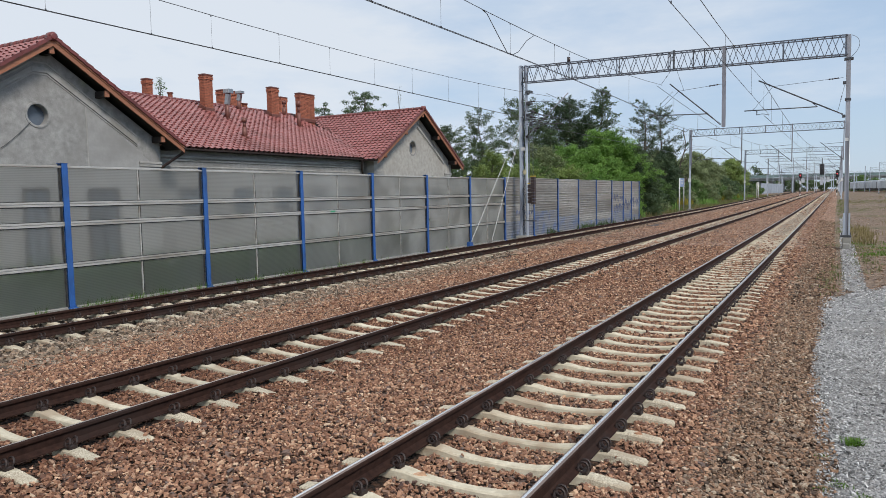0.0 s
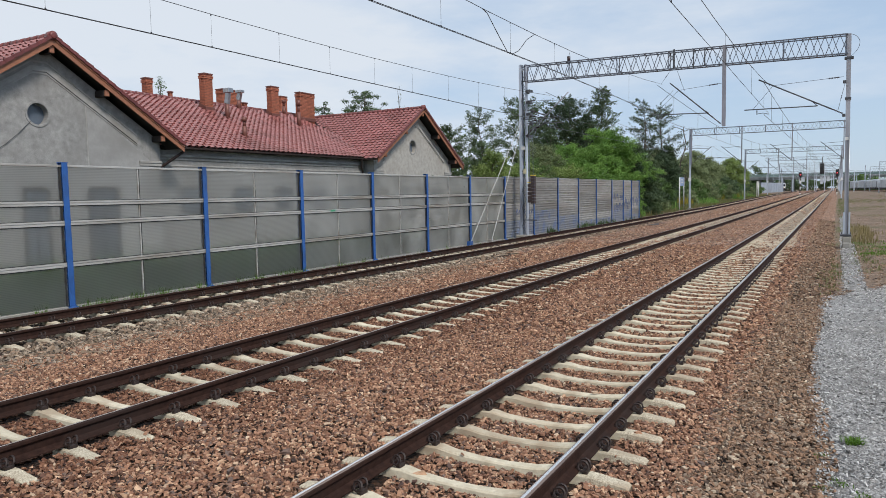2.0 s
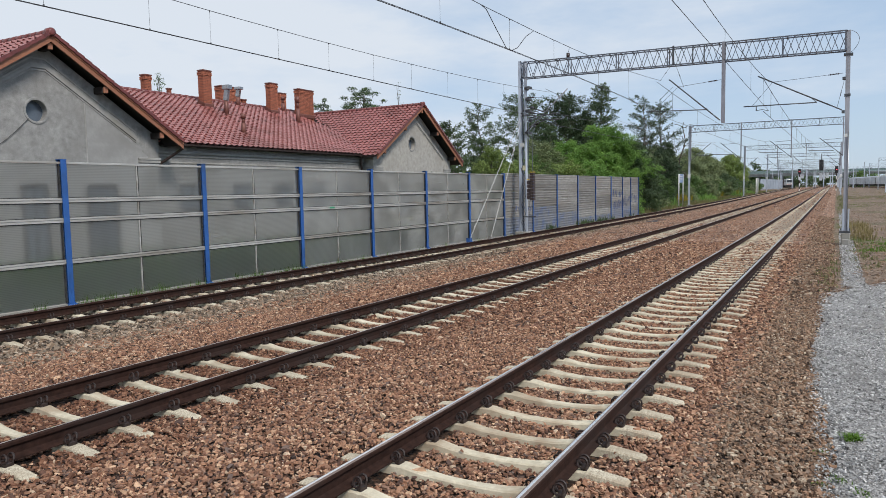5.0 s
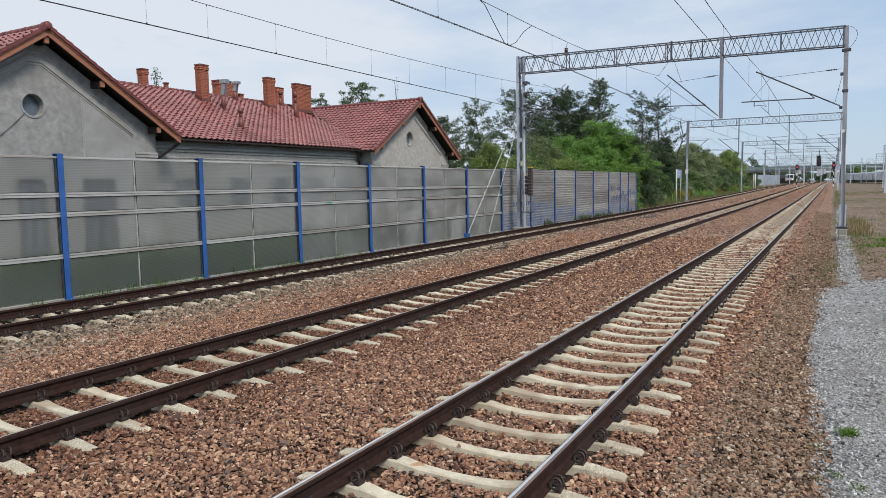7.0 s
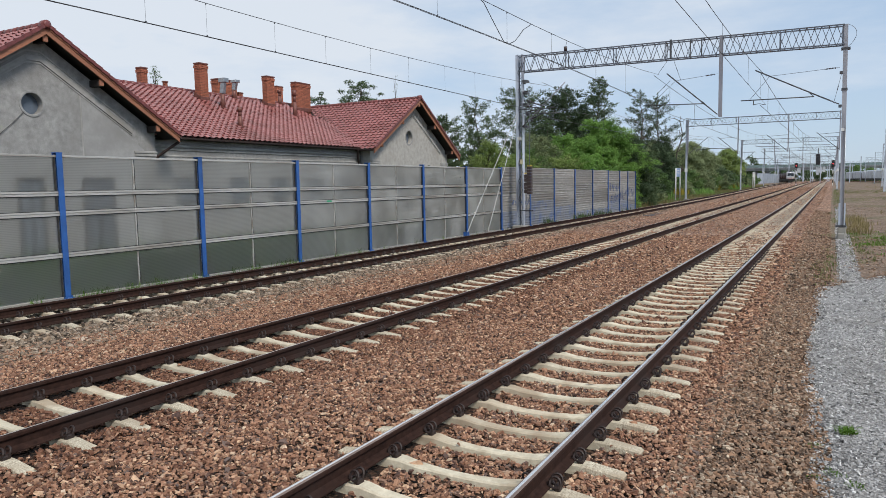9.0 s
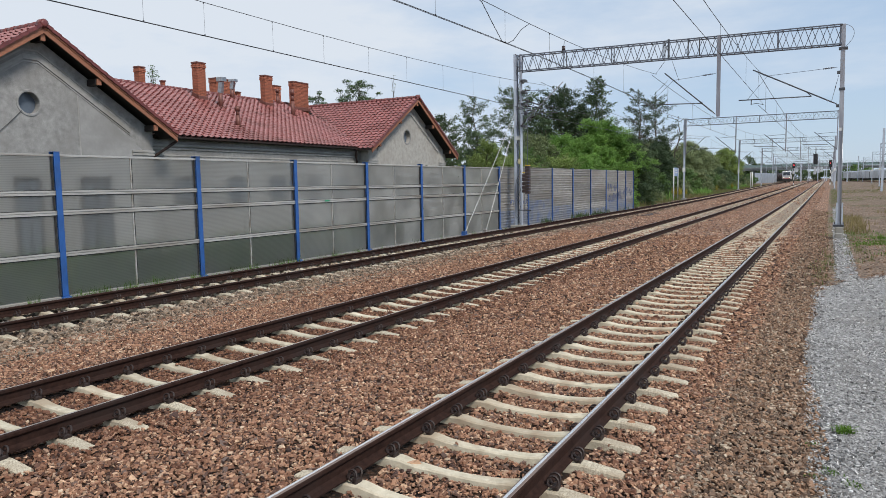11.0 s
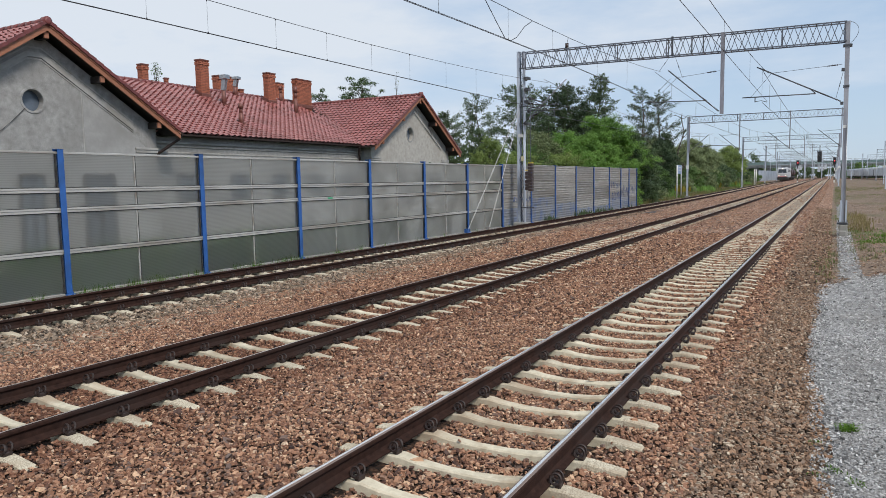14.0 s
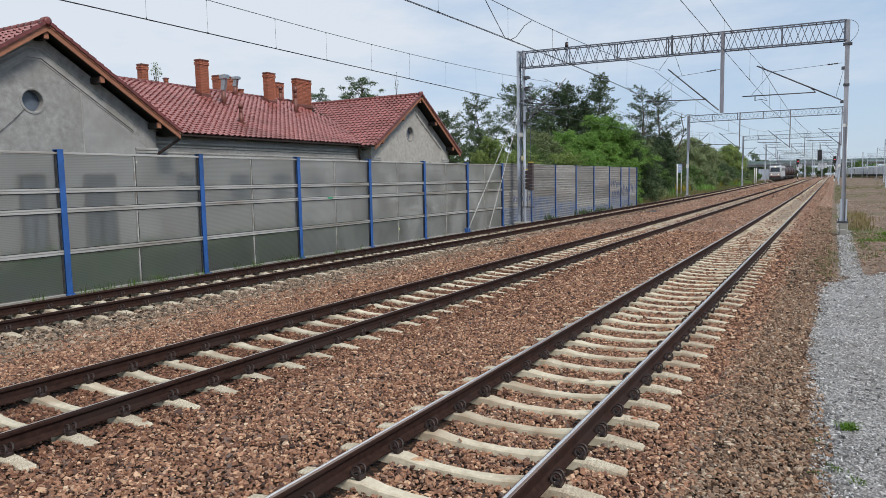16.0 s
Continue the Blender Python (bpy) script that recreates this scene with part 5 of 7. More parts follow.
for k in range(9):
    z = 1.66 + 0.162 * k
    bm = bmesh.new()
    slab(bm, -11.245, -11.03, GY - 0.62, GY - 0.36, z, z + 0.148, 0.012)
    part("cast_block", bm, M["weight"], tension)
for k in range(5):
    z = 1.72 + 0.190 * k + (0.03 if k > 2 else 0)
    bm = bmesh.new()
    slab(bm, -11.42, -11.26, GY - 0.60, GY - 0.38, z, z + 0.172, 0.012)
    part("cast_block", bm, M["weight"], tension)
for x, z0, z1 in ((-11.14, 0.75, 6.4), (-11.34, 0.75, 6.0)):
    pipe("hanger_rod", (x, GY - 0.49, z0), (x, GY - 0.49, z1), 0.014, M["steel"], tension, 6)
strut("guide_bar", (-11.70, GY - 0.49, 0.80), (-10.95, GY - 0.49, 0.80), 0.05, M["steel_dark"], tension)
strut("guide_bar", (-11.70, GY - 0.49, 6.05), (-10.95, GY - 0.49, 6.05), 0.05, M["steel_dark"], tension)
solid("top_plate", M["yellow"], tension, "yellow top plate", x=(-11.42, -11.26), y=(GY - 0.6, GY - 0.38), z=(2.74, 2.78))
solid("top_plate", M["yellow"], tension, "yellow top plate", x=(-11.245, -11.03), y=(GY - 0.62, GY - 0.36), z=(3.112, 3.15))
pipe("pulley", (-11.14, GY - 0.52, 6.45), (-11.14, GY - 0.46, 6.45), 0.09, M["steel_dark"], tension, 14)


def far_gantry(y, xl, xr, height, posts, fine):
    """A gantry further up the line: masts, lattice beam, drop posts with brackets."""
    g = empty("catenary_gantry")
    tagged(g, "grey steel lattice gantry further up the line", "catenary gantry", "catenary gantries")
    z = gz(y) + height
    for x in (xl, xr):
        box_mast(g, x, y, gz(y) - 0.5, z, 0.20)
        solid("block", M["concrete"], g, bevel=0.03, x=(x - 0.28, x + 0.28), y=(y - 0.28, y + 0.28), z=(gz(y) - 0.6, gz(y) - 0.15))
        solid("marker_plate", M["white"], g, "white plate", x=(x - 0.17, x + 0.17), y=(y - 0.16, y - 0.13), z=(gz(y) + 3.15, gz(y) + 3.62))
    truss(g, xl, xr, y, z - 0.85, z - 0.85, 0.80, fine)
    for x, side in posts:
        if x is not None and side:
            box_mast(g, x, y - 0.28, gz(y) + 5.2, z, 0.10, "post_grey")
    for x, side in posts:
        s = side or -1
        f, t = (x, y - 0.3, gz(y) + 5.3), (x + s * 2.3, y - 0.3, gz(y) + 7.3)
        pipe("bracket_tube", f, t, 0.036, M["steel_dark"], g, 6)
        pipe("tie_rod", (x, y - 0.3, gz(y) + 7.2), (x + s * 2.0, y - 0.3, gz(y) + 7.1), 0.02, M["wire"], g, 5)
        pipe("registration_tube", (x + s * 0.9, y - 0.3, gz(y) + 5.85), (x + s * 3.4, y - 0.3, gz(y) + 5.95), 0.03, M["steel_dark"], g, 6)
    return g


for y, xl, fine in ((91.0, -13.35, 40), (150.0, -13.35, 32), (203.0, -13.4, 26), (262.0, -14.6, 22), (318.0, -17.5, 20)):
    far_gantry(y, xl, 3.62 if y < 100 else 3.35, 9.62, ((-7.4, -1), (-2.0 if y < 100 else -2.5, -1), (3.2, -1), (xl + 0.2, 1)), fine)


# ---------------------------------------------------------------- overhead wires
SUPPORTS = (-10.0, GY - 0.3, 91.0 - 0.3, 150.0 - 0.3, 203.0 - 0.3, 262.0 - 0.3, 318.0 - 0.3, 380.0)


def overhead(label, centre, zc, zm, sag, twin, droppers, low, high):
    """Contact wire, messenger wire that sags between the supports, and droppers."""
    def contact_z(y, k):
        return gz(y) + zc if k else float(np.polyval(low, max(y, 8.0)))

    def messenger_z(y, k):
        a, b = SUPPORTS[k], SUPPORTS[k + 1]
        s = (y - a) / (b - a)
        return gz(y) + zm - 4 * sag * s * (1 - s) if k else float(np.polyval(high, y))

    line = empty("overhead_line")
    tagged(line, label, "overhead line", "overhead lines")
    for k, (a, b) in enumerate(zip(SUPPORTS, SUPPORTS[1:])):
        st = (0.0, -0.22, 0.22)[min(k, 1 + k % 2)]
        pts_m, pts_c = [], []
        for s in np.linspace(0, 1, 15):
            y = a + (b - a) * s
            x = centre(y) + st * (1 - 2 * s)
            pts_m.append((x, y, messenger_z(y, k)))
            pts_c.append((x, y, contact_z(y, k)))
        bm = bmesh.new()
        wire(bm, pts_m, 0.0085 if k == 0 else 0.012, 5)
        part("messenger_wire", bm, M["wire"], line)
        for off in ((-0.02, 0.02) if twin and k == 0 else (0.0,)):
            bm = bmesh.new()
            wire(bm, [(x + off, y, z) for x, y, z in pts_c], 0.0075 if k == 0 else 0.012, 5)
            part("contact_wire", bm, M["wire"], line)
        ys = droppers if k == 0 else [a + (b - a) * (i + 0.5) / 8 for i in range(8)]
        for y in ys:
            s = (y - a) / (b - a)
            if not 0 < s < 1:
                continue
            x = centre(y) + st * (1 - 2 * s)
            zt, zb = messenger_z(y, k), contact_z(y, k)
            bm = bmesh.new()
            rod(bm, (x, y, zb), (x, y, zt), 0.0035 if k == 0 else 0.006, 4)
            if k == 0:
                slab(bm, x - 0.01, x + 0.01, y - 0.012, y + 0.012, zb - 0.01, zb + 0.035)
                slab(bm, x - 0.008, x + 0.008, y - 0.01, y + 0.01, zt - 0.035, zt + 0.008)
            part("dropper", bm, M["wire"], line)
    return line


overhead("twin contact wire with droppers over the side track", lambda y: siding_x(y) + 0.1, 5.63, 7.36, 0.80, True, [7.94, 10.25, 11.93, 14.23, 16.34, 18.59, 20.87, 23.46, 26.0, 28.6], (0.0001, -0.0042, 5.823), (0.0015, -0.041, 6.831))
mid_line = overhead("twin contact wire with droppers over the middle track", lambda y: MID_X, 5.67, 7.20, 0.66, True, [10.5, 13.02, 16.6, 19.8, 24.2, 28.2], (-0.000831, 0.035149, 5.425), (0.001984, -0.062022, 7.030))
overhead("contact wire with droppers over the main track", lambda y: NEAR_X, 5.49, 6.87, 0.52, False, [13.3, 20.3, 26.8, 31.5], (-0.0055, 5.69), (0.001642, -0.062404, 6.954622))
bm = bmesh.new()
wire(bm, [(MID_X, 14.96, 6.55), (MID_X, 15.26, 6.50), (MID_X, 15.82, 6.14), (MID_X, 16.43, 5.77), (MID_X, 16.75, 5.79), (MID_X, 17.13, 5.93), (MID_X, 17.68, 6.31), (MID_X, 18.24, 6.56)], 0.010, 5)
part("jumper_loop", bm, M["wire"], mid_line)
# strand that runs from the lattice mast's weights across to the middle bracket
stay = empty("tension_strand")
tagged(stay, "dark tension strand leading up from the weights", "tension strand")
bm = bmesh.new()
wire(bm, [(-11.39, GY - 0.49, 6.5), (-11.0, 50, 6.6), (-10.9, 70, 6.75), (-11.6, 91, 7.2)], 0.010, 5)
part("strand", bm, M["wire"], stay)


# crowded gear of the lattice mast: second bracket's tubes, earth strap, spring and pulley wheels
gear = empty("anchor_bracket")
tagged(gear, "cluster of grey tubes, brown insulators and pulleys on the lattice mast", "bracket", "brackets")
for k, (z0, z1, x1, dy) in enumerate(((6.55, 6.20, -10.5, -0.35), (6.25, 6.02, -10.3, -0.45), (5.95, 6.10, -9.9, -0.20), (5.55, 5.90, -10.6, 0.30))):
    pipe("tube", (-11.55, GY + 0.6 * dy, z0), (x1, GY + dy, z1), 0.026, M["steel_dark"], gear, 6)
    insulator("insulator", Vector((-11.35, GY + 0.66 * dy, z0 + 0.12 * (z1 - z0))), Vector((-11.05, GY + 0.78 * dy, z0 + 0.38 * (z1 - z0))), gear, 0.035)
for x, z, r in ((-11.28, 5.82, 0.10), (-11.05, 5.50, 0.07), (-11.42, 7.42, 0.07)):
    pipe("pulley", (x, GY - 0.40, z), (x, GY - 0.34, z), r, M["steel_dark"], gear, 12)
for x, z in ((-11.50, 6.95), (-11.50, 6.35), (-11.50, 5.20), (-11.50, 7.55)):
    solid("clamp", M["steel_dark"], gear, bevel=0.01, x=(x - 0.14, x + 0.10), y=(GY - 0.20, GY + 0.20), z=(z - 0.06, z + 0.06))
bm = bmesh.new()
wire(bm, [(-11.28, GY - 0.37, 5.98), (-11.05, GY - 0.45, 6.30), (-10.55, GY - 0.4, 6.05), (-10.2, GY - 0.3, 5.75)], 0.012, 5)
part("strap", bm, M["wire"], gear)

# short stays under the beam and an earth lead on the steel mast
for a, b in (((-4.0, GY - 0.24, 7.90), (-3.64, GY - 0.24, 6.86)), ((-4.23, GY - 0.24, 7.90), (-4.70, GY - 0.3, 7.24)), ((-4.13, GY - 0.3, 6.90), (-4.70, GY - 0.3, 6.35)), ((2.87, GY - 0.24, 6.57), (2.62, GY - 0.3, 5.40))):
    st = empty("stay_wire")
    tagged(st, "short dark stay wire under the gantry beam", "stay wire", "stay wires")
    pipe("strand", a, b, 0.008, M["wire"], st, 5)
    m_ = Vector(a).lerp(Vector(b), 0.4)
    insulator("insulator", m_, Vector(a).lerp(Vector(b), 0.55), st, 0.02, 3)


# ---------------------------------------------------------------- trees and plants
def leaves(name, centres, radii, cover, size, mat, parent, seed, flat=0.75, stray=0.15):
    """Small pointed leaves on the upper shells of billows round the centres: one mesh. cover: how thickly a billow is clad."""
    rng = np.random.default_rng(seed)
    radii = np.asarray(radii, float)
    per = np.maximum((cover * 7.5 * radii ** 2 / size ** 2).astype(int), 3)
    c = np.repeat(np.asarray(centres, float), per, axis=0)
    r = np.repeat(radii, per)[:, None]
    n = len(c)
    d = rng.normal(size=(n, 3))
    d /= np.linalg.norm(d, axis=1)[:, None]
    d[:, 2] = np.where(rng.random(n) < 0.62, np.abs(d[:, 2]), d[:, 2])
    out = np.where(rng.random((n, 1)) < stray, rng.uniform(0.95, 1.45, (n, 1)), rng.uniform(0.72, 1.06, (n, 1)))
    p = c + d * r * out * (1, 1, flat)
    s = size * rng.uniform(0.6, 1.35, (n, 1))
    up = 0.9 * d + rng.normal(size=(n, 3)) * 0.38 + (0, 0, 0.30)
    up /= np.linalg.norm(up, axis=1)[:, None]
    a = np.cross(up, rng.normal(size=(n, 3)))
    a /= np.linalg.norm(a, axis=1)[:, None]
    b = np.cross(up, a)
    v = np.stack([p + a * s, p - a * s * 0.8 + b * s * 0.55, p - a * s * 0.8 - b * s * 0.55], 1).reshape(-1, 3)
    return bulk(name, v, np.arange(n * 3).reshape(-1, 3), mat, parent)


def branch(bm, p, q, r0, r1, bend, rng, n=5, sides=7):
    pts = [Vector(p).lerp(Vector(q), i / n) + Vector(rng.normal(size=3)) * bend * (0 if i in (0, n) else 1) for i in range(n + 1)]
    for i in range(n):
        rod(bm, pts[i], pts[i + 1], r0 + (r1 - r0) * i / n, sides, r0 + (r1 - r0) * (i + 1) / n)
    return pts


def outline(kind, u):
    """Reach of a crown at the height u, from its foot at 0 to its top at 1."""
    if kind == "dome":
        return (1 - u ** 2.2) ** 0.55 * (0.72 + 0.28 * min(1.0, u / 0.25))
    if kind == "pointed":
        return (1 - u) ** 0.62 * (0.7 + 0.3 * min(1.0, u / 0.2)) + 0.06
    if kind == "round":
        return math.sin(math.pi * (0.12 + 0.80 * u)) ** 0.45
    if kind == "willow":
        return (1 - max(2.0 * u - 1.0, 0.0) ** 2) ** 0.5 * (0.85 + 0.15 * min(1.0, u / 0.3))
    return 0.35 + 0.65 * math.sin(math.pi * (0.12 + 0.80 * u))          # airy


def tree(x, y, top, spread, mat, label, seed, kind="dome", base=0.12, billows=60, billow=0.7, cover=1.0, size=0.09, flat=0.8, name="tree", bark=None, lean=0.0, stray=0.15):
    """Tapered trunk, a limb to each billow of the crown, and small leaves over the billows."""
    rng = np.random.default_rng(seed)
    t = empty(name)
    tagged(t, label, "tree", "trees beside the line")
    g = gz(y) - 0.45
    tall = top - g
    bm = bmesh.new()
    r = bark or 0.011 * tall + 0.04
    trunk = branch(bm, (x - lean * tall, y, g), (x, y + rng.uniform(-0.3, 0.3), g + tall * 0.95), r, 0.025, 0.014 * tall, rng, 8)
    cs, rs_ = [], []
    for k in range(billows):
        u = (k + rng.random()) / billows
        u = u ** 0.6 if kind == "willow" else u
        a = 2.39996 * k + rng.uniform(-0.5, 0.5)
        shape = outline(kind, u)
        if kind == "airy":
            reach = spread * shape * rng.uniform(0.25, 1.05)
        else:
            reach = spread * shape * (rng.uniform(0.70, 1.04) if k % 4 else rng.uniform(0.1, 0.6))
        rb = billow * rng.uniform(0.55, 1.30) * (0.6 + 0.4 * shape)
        reach = max(reach - 0.5 * rb, 0.0)
        level = tall * (base + (1 - base) * u) - rb * flat * (0.9 if u > 0.5 else 0.0)
        s = min(max(level / tall - 0.30 * reach / tall - 0.04, 0.05), 0.95)
        i = min(int(s * 8), 7)
        o = trunk[i].lerp(trunk[i + 1], s * 8 - i)
        axis = trunk[min(int(level / tall * 8), 8)]
        c = Vector((axis.x + reach * math.cos(a), axis.y + 0.85 * reach * math.sin(a), g + level))
        branch(bm, o, c, r * 0.34 * (1 - 0.6 * u) + 0.012, 0.010, 0.05 * reach, rng, 3, 4)
        cs.append(tuple(c))
        rs_.append(rb)
    part("trunk", bm, M["bark"], t)
    leaves("crown", cs, rs_, cover, size, mat, t, seed + 100, flat, stray)
    return t


def sprays(name, twigs, cover, size, mat, parent, seed, droop=0.0):
    """Feathery foliage along twigs (root, tip, half-width): leaves thin out sideways and lie mostly flat. One mesh."""
    rng = np.random.default_rng(seed)
    root, tip = np.array([t[0] for t in twigs], float), np.array([t[1] for t in twigs], float)
    half = np.array([t[2] for t in twigs], float)
    long = np.linalg.norm(tip - root, axis=1)
    per = np.maximum((cover * 2.0 * long * half / size ** 2).astype(int), 4)
    root, tip, half = np.repeat(root, per, axis=0), np.repeat(tip, per, axis=0), np.repeat(half, per)
    n = len(root)
    f = rng.random(n) ** 0.8 * 1.08
    off = rng.normal(size=(n, 3)) * (0.62, 0.62, 0.52)
    p = root + (tip - root) * f[:, None] + off * (half * (1.15 - 0.75 * f))[:, None]
    p[:, 2] -= droop * f ** 2 * np.repeat(long, per)
    s = (size * rng.uniform(0.6, 1.35, n))[:, None]
    up = rng.normal(size=(n, 3)) * 0.55 + (0, 0, 0.85) + 0.5 * off
    up /= np.linalg.norm(up, axis=1)[:, None]
    a = np.cross(up, rng.normal(size=(n, 3)))
    a /= np.linalg.norm(a, axis=1)[:, None]
    b = np.cross(up, a)
    v = np.stack([p + a * s, p - a * s * 0.8 + b * s * 0.55, p - a * s * 0.8 - b * s * 0.55], 1).reshape(-1, 3)
    return bulk(name, v, np.arange(n * 3).reshape(-1, 3), mat, parent)


def boughed(x, y, top, spread, mat, label, seed, kind="airy", base=0.3, boughs=40, wide=0.30, cover=1.0, size=0.09, rise=0.25, name="tree", lean=0.0, twigs=7, droop=0.0, ragged=0.5):
    """Tapered trunk whose boughs fork into twigs, each clad with feathery leaves, so that the outline stays open."""
    rng = np.random.default_rng(seed)
    t = empty(name)
    tagged(t, label, "tree", "trees beside the line")
    g = gz(y) - 0.45
    tall = top - g
    bm = bmesh.new()
    r = 0.010 * tall + 0.04
    trunk = branch(bm, (x - lean * tall, y, g), (x, y, g + tall * 0.97), r, 0.02, 0.016 * tall, rng, 9)
    clad = [(trunk[8], trunk[9] + Vector((0, 0, 0.1)), wide)]
    for k in range(boughs):
        u = (k + rng.random()) / boughs
        a = 2.39996 * k + rng.uniform(-0.6, 0.6)
        reach = max(spread * outline(kind, u) * (1.0 - ragged * rng.random() ** 1.5), 0.35)
        level = tall * (base + (0.97 - base) * u)
        lift = rise * rng.uniform(0.1, 2.3)
        level += rng.normal() * 0.10 * reach
        s = min(max((level - lift * reach) / tall / 0.97, 0.03), 0.985) * 9
        i = min(int(s), 8)
        o = trunk[i].lerp(trunk[i + 1], s - i)
        out = Vector((math.cos(a), 0.9 * math.sin(a), 0))
        c = Vector((o.x, o.y, 0)) + out * reach + Vector((0, 0, g + level + rng.uniform(-0.06, 0.10) * reach))
        limb = branch(bm, o, c, r * 0.30 * (1 - 0.6 * u) + 0.012, 0.010, 0.05 * reach, rng, 3, 4)
        side = Vector((-out.y, out.x, 0))
        for j in range(twigs):
            h = 0.28 + 0.72 * (j + rng.random()) / twigs
            w = min(h * 3, 2.999)
            q = limb[int(w)].lerp(limb[int(w) + 1], w - int(w))
            span = (0.22 * reach + 0.25) * rng.uniform(0.7, 1.4)
            swing = (1 if j % 2 else -1) * rng.uniform(0.3, 1.2) * (1.25 - h)
            e = q + (out * 0.8 + side * swing).normalized() * span + Vector((0, 0, rng.uniform(-0.5, 1.0) * span))
            clad.append((q, e, wide * rng.uniform(0.7, 1.3)))
            if j % 2 == 0:
                rod(bm, q, e, 0.012, 3, 0.005)
    part("trunk", bm, M["bark"], t)
    sprays("crown", clad, cover, size, mat, t, seed + 100, droop)
    return t


L_, D_, B_, Y_, G_ = M["leaf"], M["leaf_dark"], M["leaf_bright"], M["leaf_yellow"], M["leaf_grey"]
# beyond the far gable
boughed(-33.6, 66.0, 9.9, 2.0, D_, "small dark green tree behind the house", 12, "round", 0.45, 32, 0.32, 0.75, 0.085, 0.4)
boughed(-31.9, 70.0, 11.7, 3.0, D_, "gnarled dark green tree with open branching", 11, "airy", 0.42, 32, 0.34, 0.72, 0.085, 0.5, lean=-0.05, ragged=0.7)
boughed(-28.6, 74.0, 13.4, 2.8, D_, "tall dark green tree with a broken crown", 13, "round", 0.40, 50, 0.36, 0.66, 0.09, 0.45)
boughed(-26.6, 84.0, 13.7, 4.6, M["leaf_shade"], "dark leafy tree with a rounded crown", 14, "round", 0.42, 70, 0.45, 0.80, 0.10, 0.40)
tree(-29.0, 90.0, 11.8, 3.8, D_, "dark leafy tree in the tree belt", 15, "round", 0.25, 50, 1.0, 0.80, 0.11, 0.75)
boughed(-24.8, 92.0, 16.3, 3.9, D_, "tall pointed dark green tree with spreading boughs", 16, "pointed", 0.25, 108, 0.31, 0.55, 0.095, 0.32)
boughed(-23.2, 108.0, 16.4, 2.9, M["leaf_shade"], "slender tree with airy dark foliage", 17, "airy", 0.40, 42, 0.30, 0.55, 0.10, 0.40, lean=-0.03, twigs=6, ragged=0.6)
boughed(-21.9, 114.0, 16.3, 3.7, M["leaf_shade"], "slender tree with airy layered foliage", 18, "airy", 0.15, 70, 0.31, 0.55, 0.10, 0.40, twigs=6, ragged=0.6)
boughed(-20.3, 112.0, 9.4, 2.4, M["leaf_shade"], "dark narrow tree with drooping twigs", 19, "pointed", 0.05, 44, 0.45, 0.95, 0.11, 0.1, droop=0.3)
tree(-18.6, 100.0, 7.6, 3.1, M["leaf_shade"], "dark leafy tree past the barrier", 20, "dome", 0.03, 46, 0.85, 0.85, 0.10)
# acacias and shrubs right behind the barrier
boughed(-18.2, 71.0, 8.6, 5.0, B_, "bright green feathery acacia over the barrier", 21, "dome", 0.12, 96, 0.46, 1.0, 0.08, 0.45, "acacia", twigs=9, droop=0.25, ragged=0.45)
# right flank of the acacia mass: its shade goes into darker leaves
boughed(-16.0, 74.0, 7.2, 3.1, D_, "green feathery acacia at the end of the barrier", 22, "dome", 0.04, 72, 0.46, 1.0, 0.08, 0.4, "acacia", twigs=9, droop=0.25, ragged=0.45)
tree(-15.3, 72.0, 5.6, 2.3, M["leaf_shade"], "dark drooping acacia at the end of the barrier", 35, "dome", 0.0, 40, 0.66, 0.85, 0.085, 0.8, "acacia", stray=0.25)
boughed(-16.6, 66.5, 5.7, 2.7, B_, "bright green acacia shrub behind the barrier", 23, "dome", 0.05, 48, 0.38, 1.0, 0.075, 0.4, "acacia", twigs=8, droop=0.2)
boughed(-20.6, 66.5, 7.0, 3.0, B_, "green feathery acacia behind the planks", 36, "dome", 0.10, 56, 0.42, 1.0, 0.08, 0.4, "acacia", twigs=8, droop=0.2)
boughed(-21.0, 58.0, 6.7, 2.3, G_, "grey-green feathery shrub behind the barrier", 24, "dome", 0.08, 44, 0.30, 0.95, 0.07, 0.5, "shrub")
boughed(-20.9, 61.5, 6.6, 2.4, G_, "feathery grey-green shrub in the belt behind the barrier", 30, "dome", 0.08, 46, 0.32, 0.95, 0.075, 0.5, "shrub")
boughed(-19.9, 55.0, 5.2, 2.4, L_, "leafy green shrub behind the barrier", 25, "dome", 0.08, 44, 0.28, 0.95, 0.07, 0.5, "shrub")
boughed(-20.6, 49.0, 5.6, 2.3, Y_, "yellow-green shrub beside the house", 26, "dome", 0.06, 50, 0.27, 0.95, 0.065, 0.5, "shrub")
tree(-22.0, 50.0, 6.6, 1.9, D_, "dark shrub beside the house", 37, "dome", 0.1, 34, 0.55, 0.85, 0.08, 0.8, "shrub")
boughed(-17.8, 48.5, 4.5, 1.9, Y_, "low green shrub behind the barrier", 27, "dome", 0.06, 40, 0.25, 0.95, 0.065, 0.5, "shrub")
boughed(-16.0, 53.5, 4.4, 2.4, Y_, "yellow-green shrub behind the planks", 28, "dome", 0.03, 46, 0.26, 0.95, 0.065, 0.5, "shrub")
boughed(-16.0, 59.5, 4.6, 2.5, B_, "green shrub behind the planks", 29, "dome", 0.03, 46, 0.28, 0.95, 0.07, 0.5, "shrub")
tree(-24.5, 72.0, 9.2, 3.2, D_, "dark shrub in the belt behind the barrier", 31, "dome", 0.1, 44, 0.80, 0.85, 0.10, 0.8, "shrub")
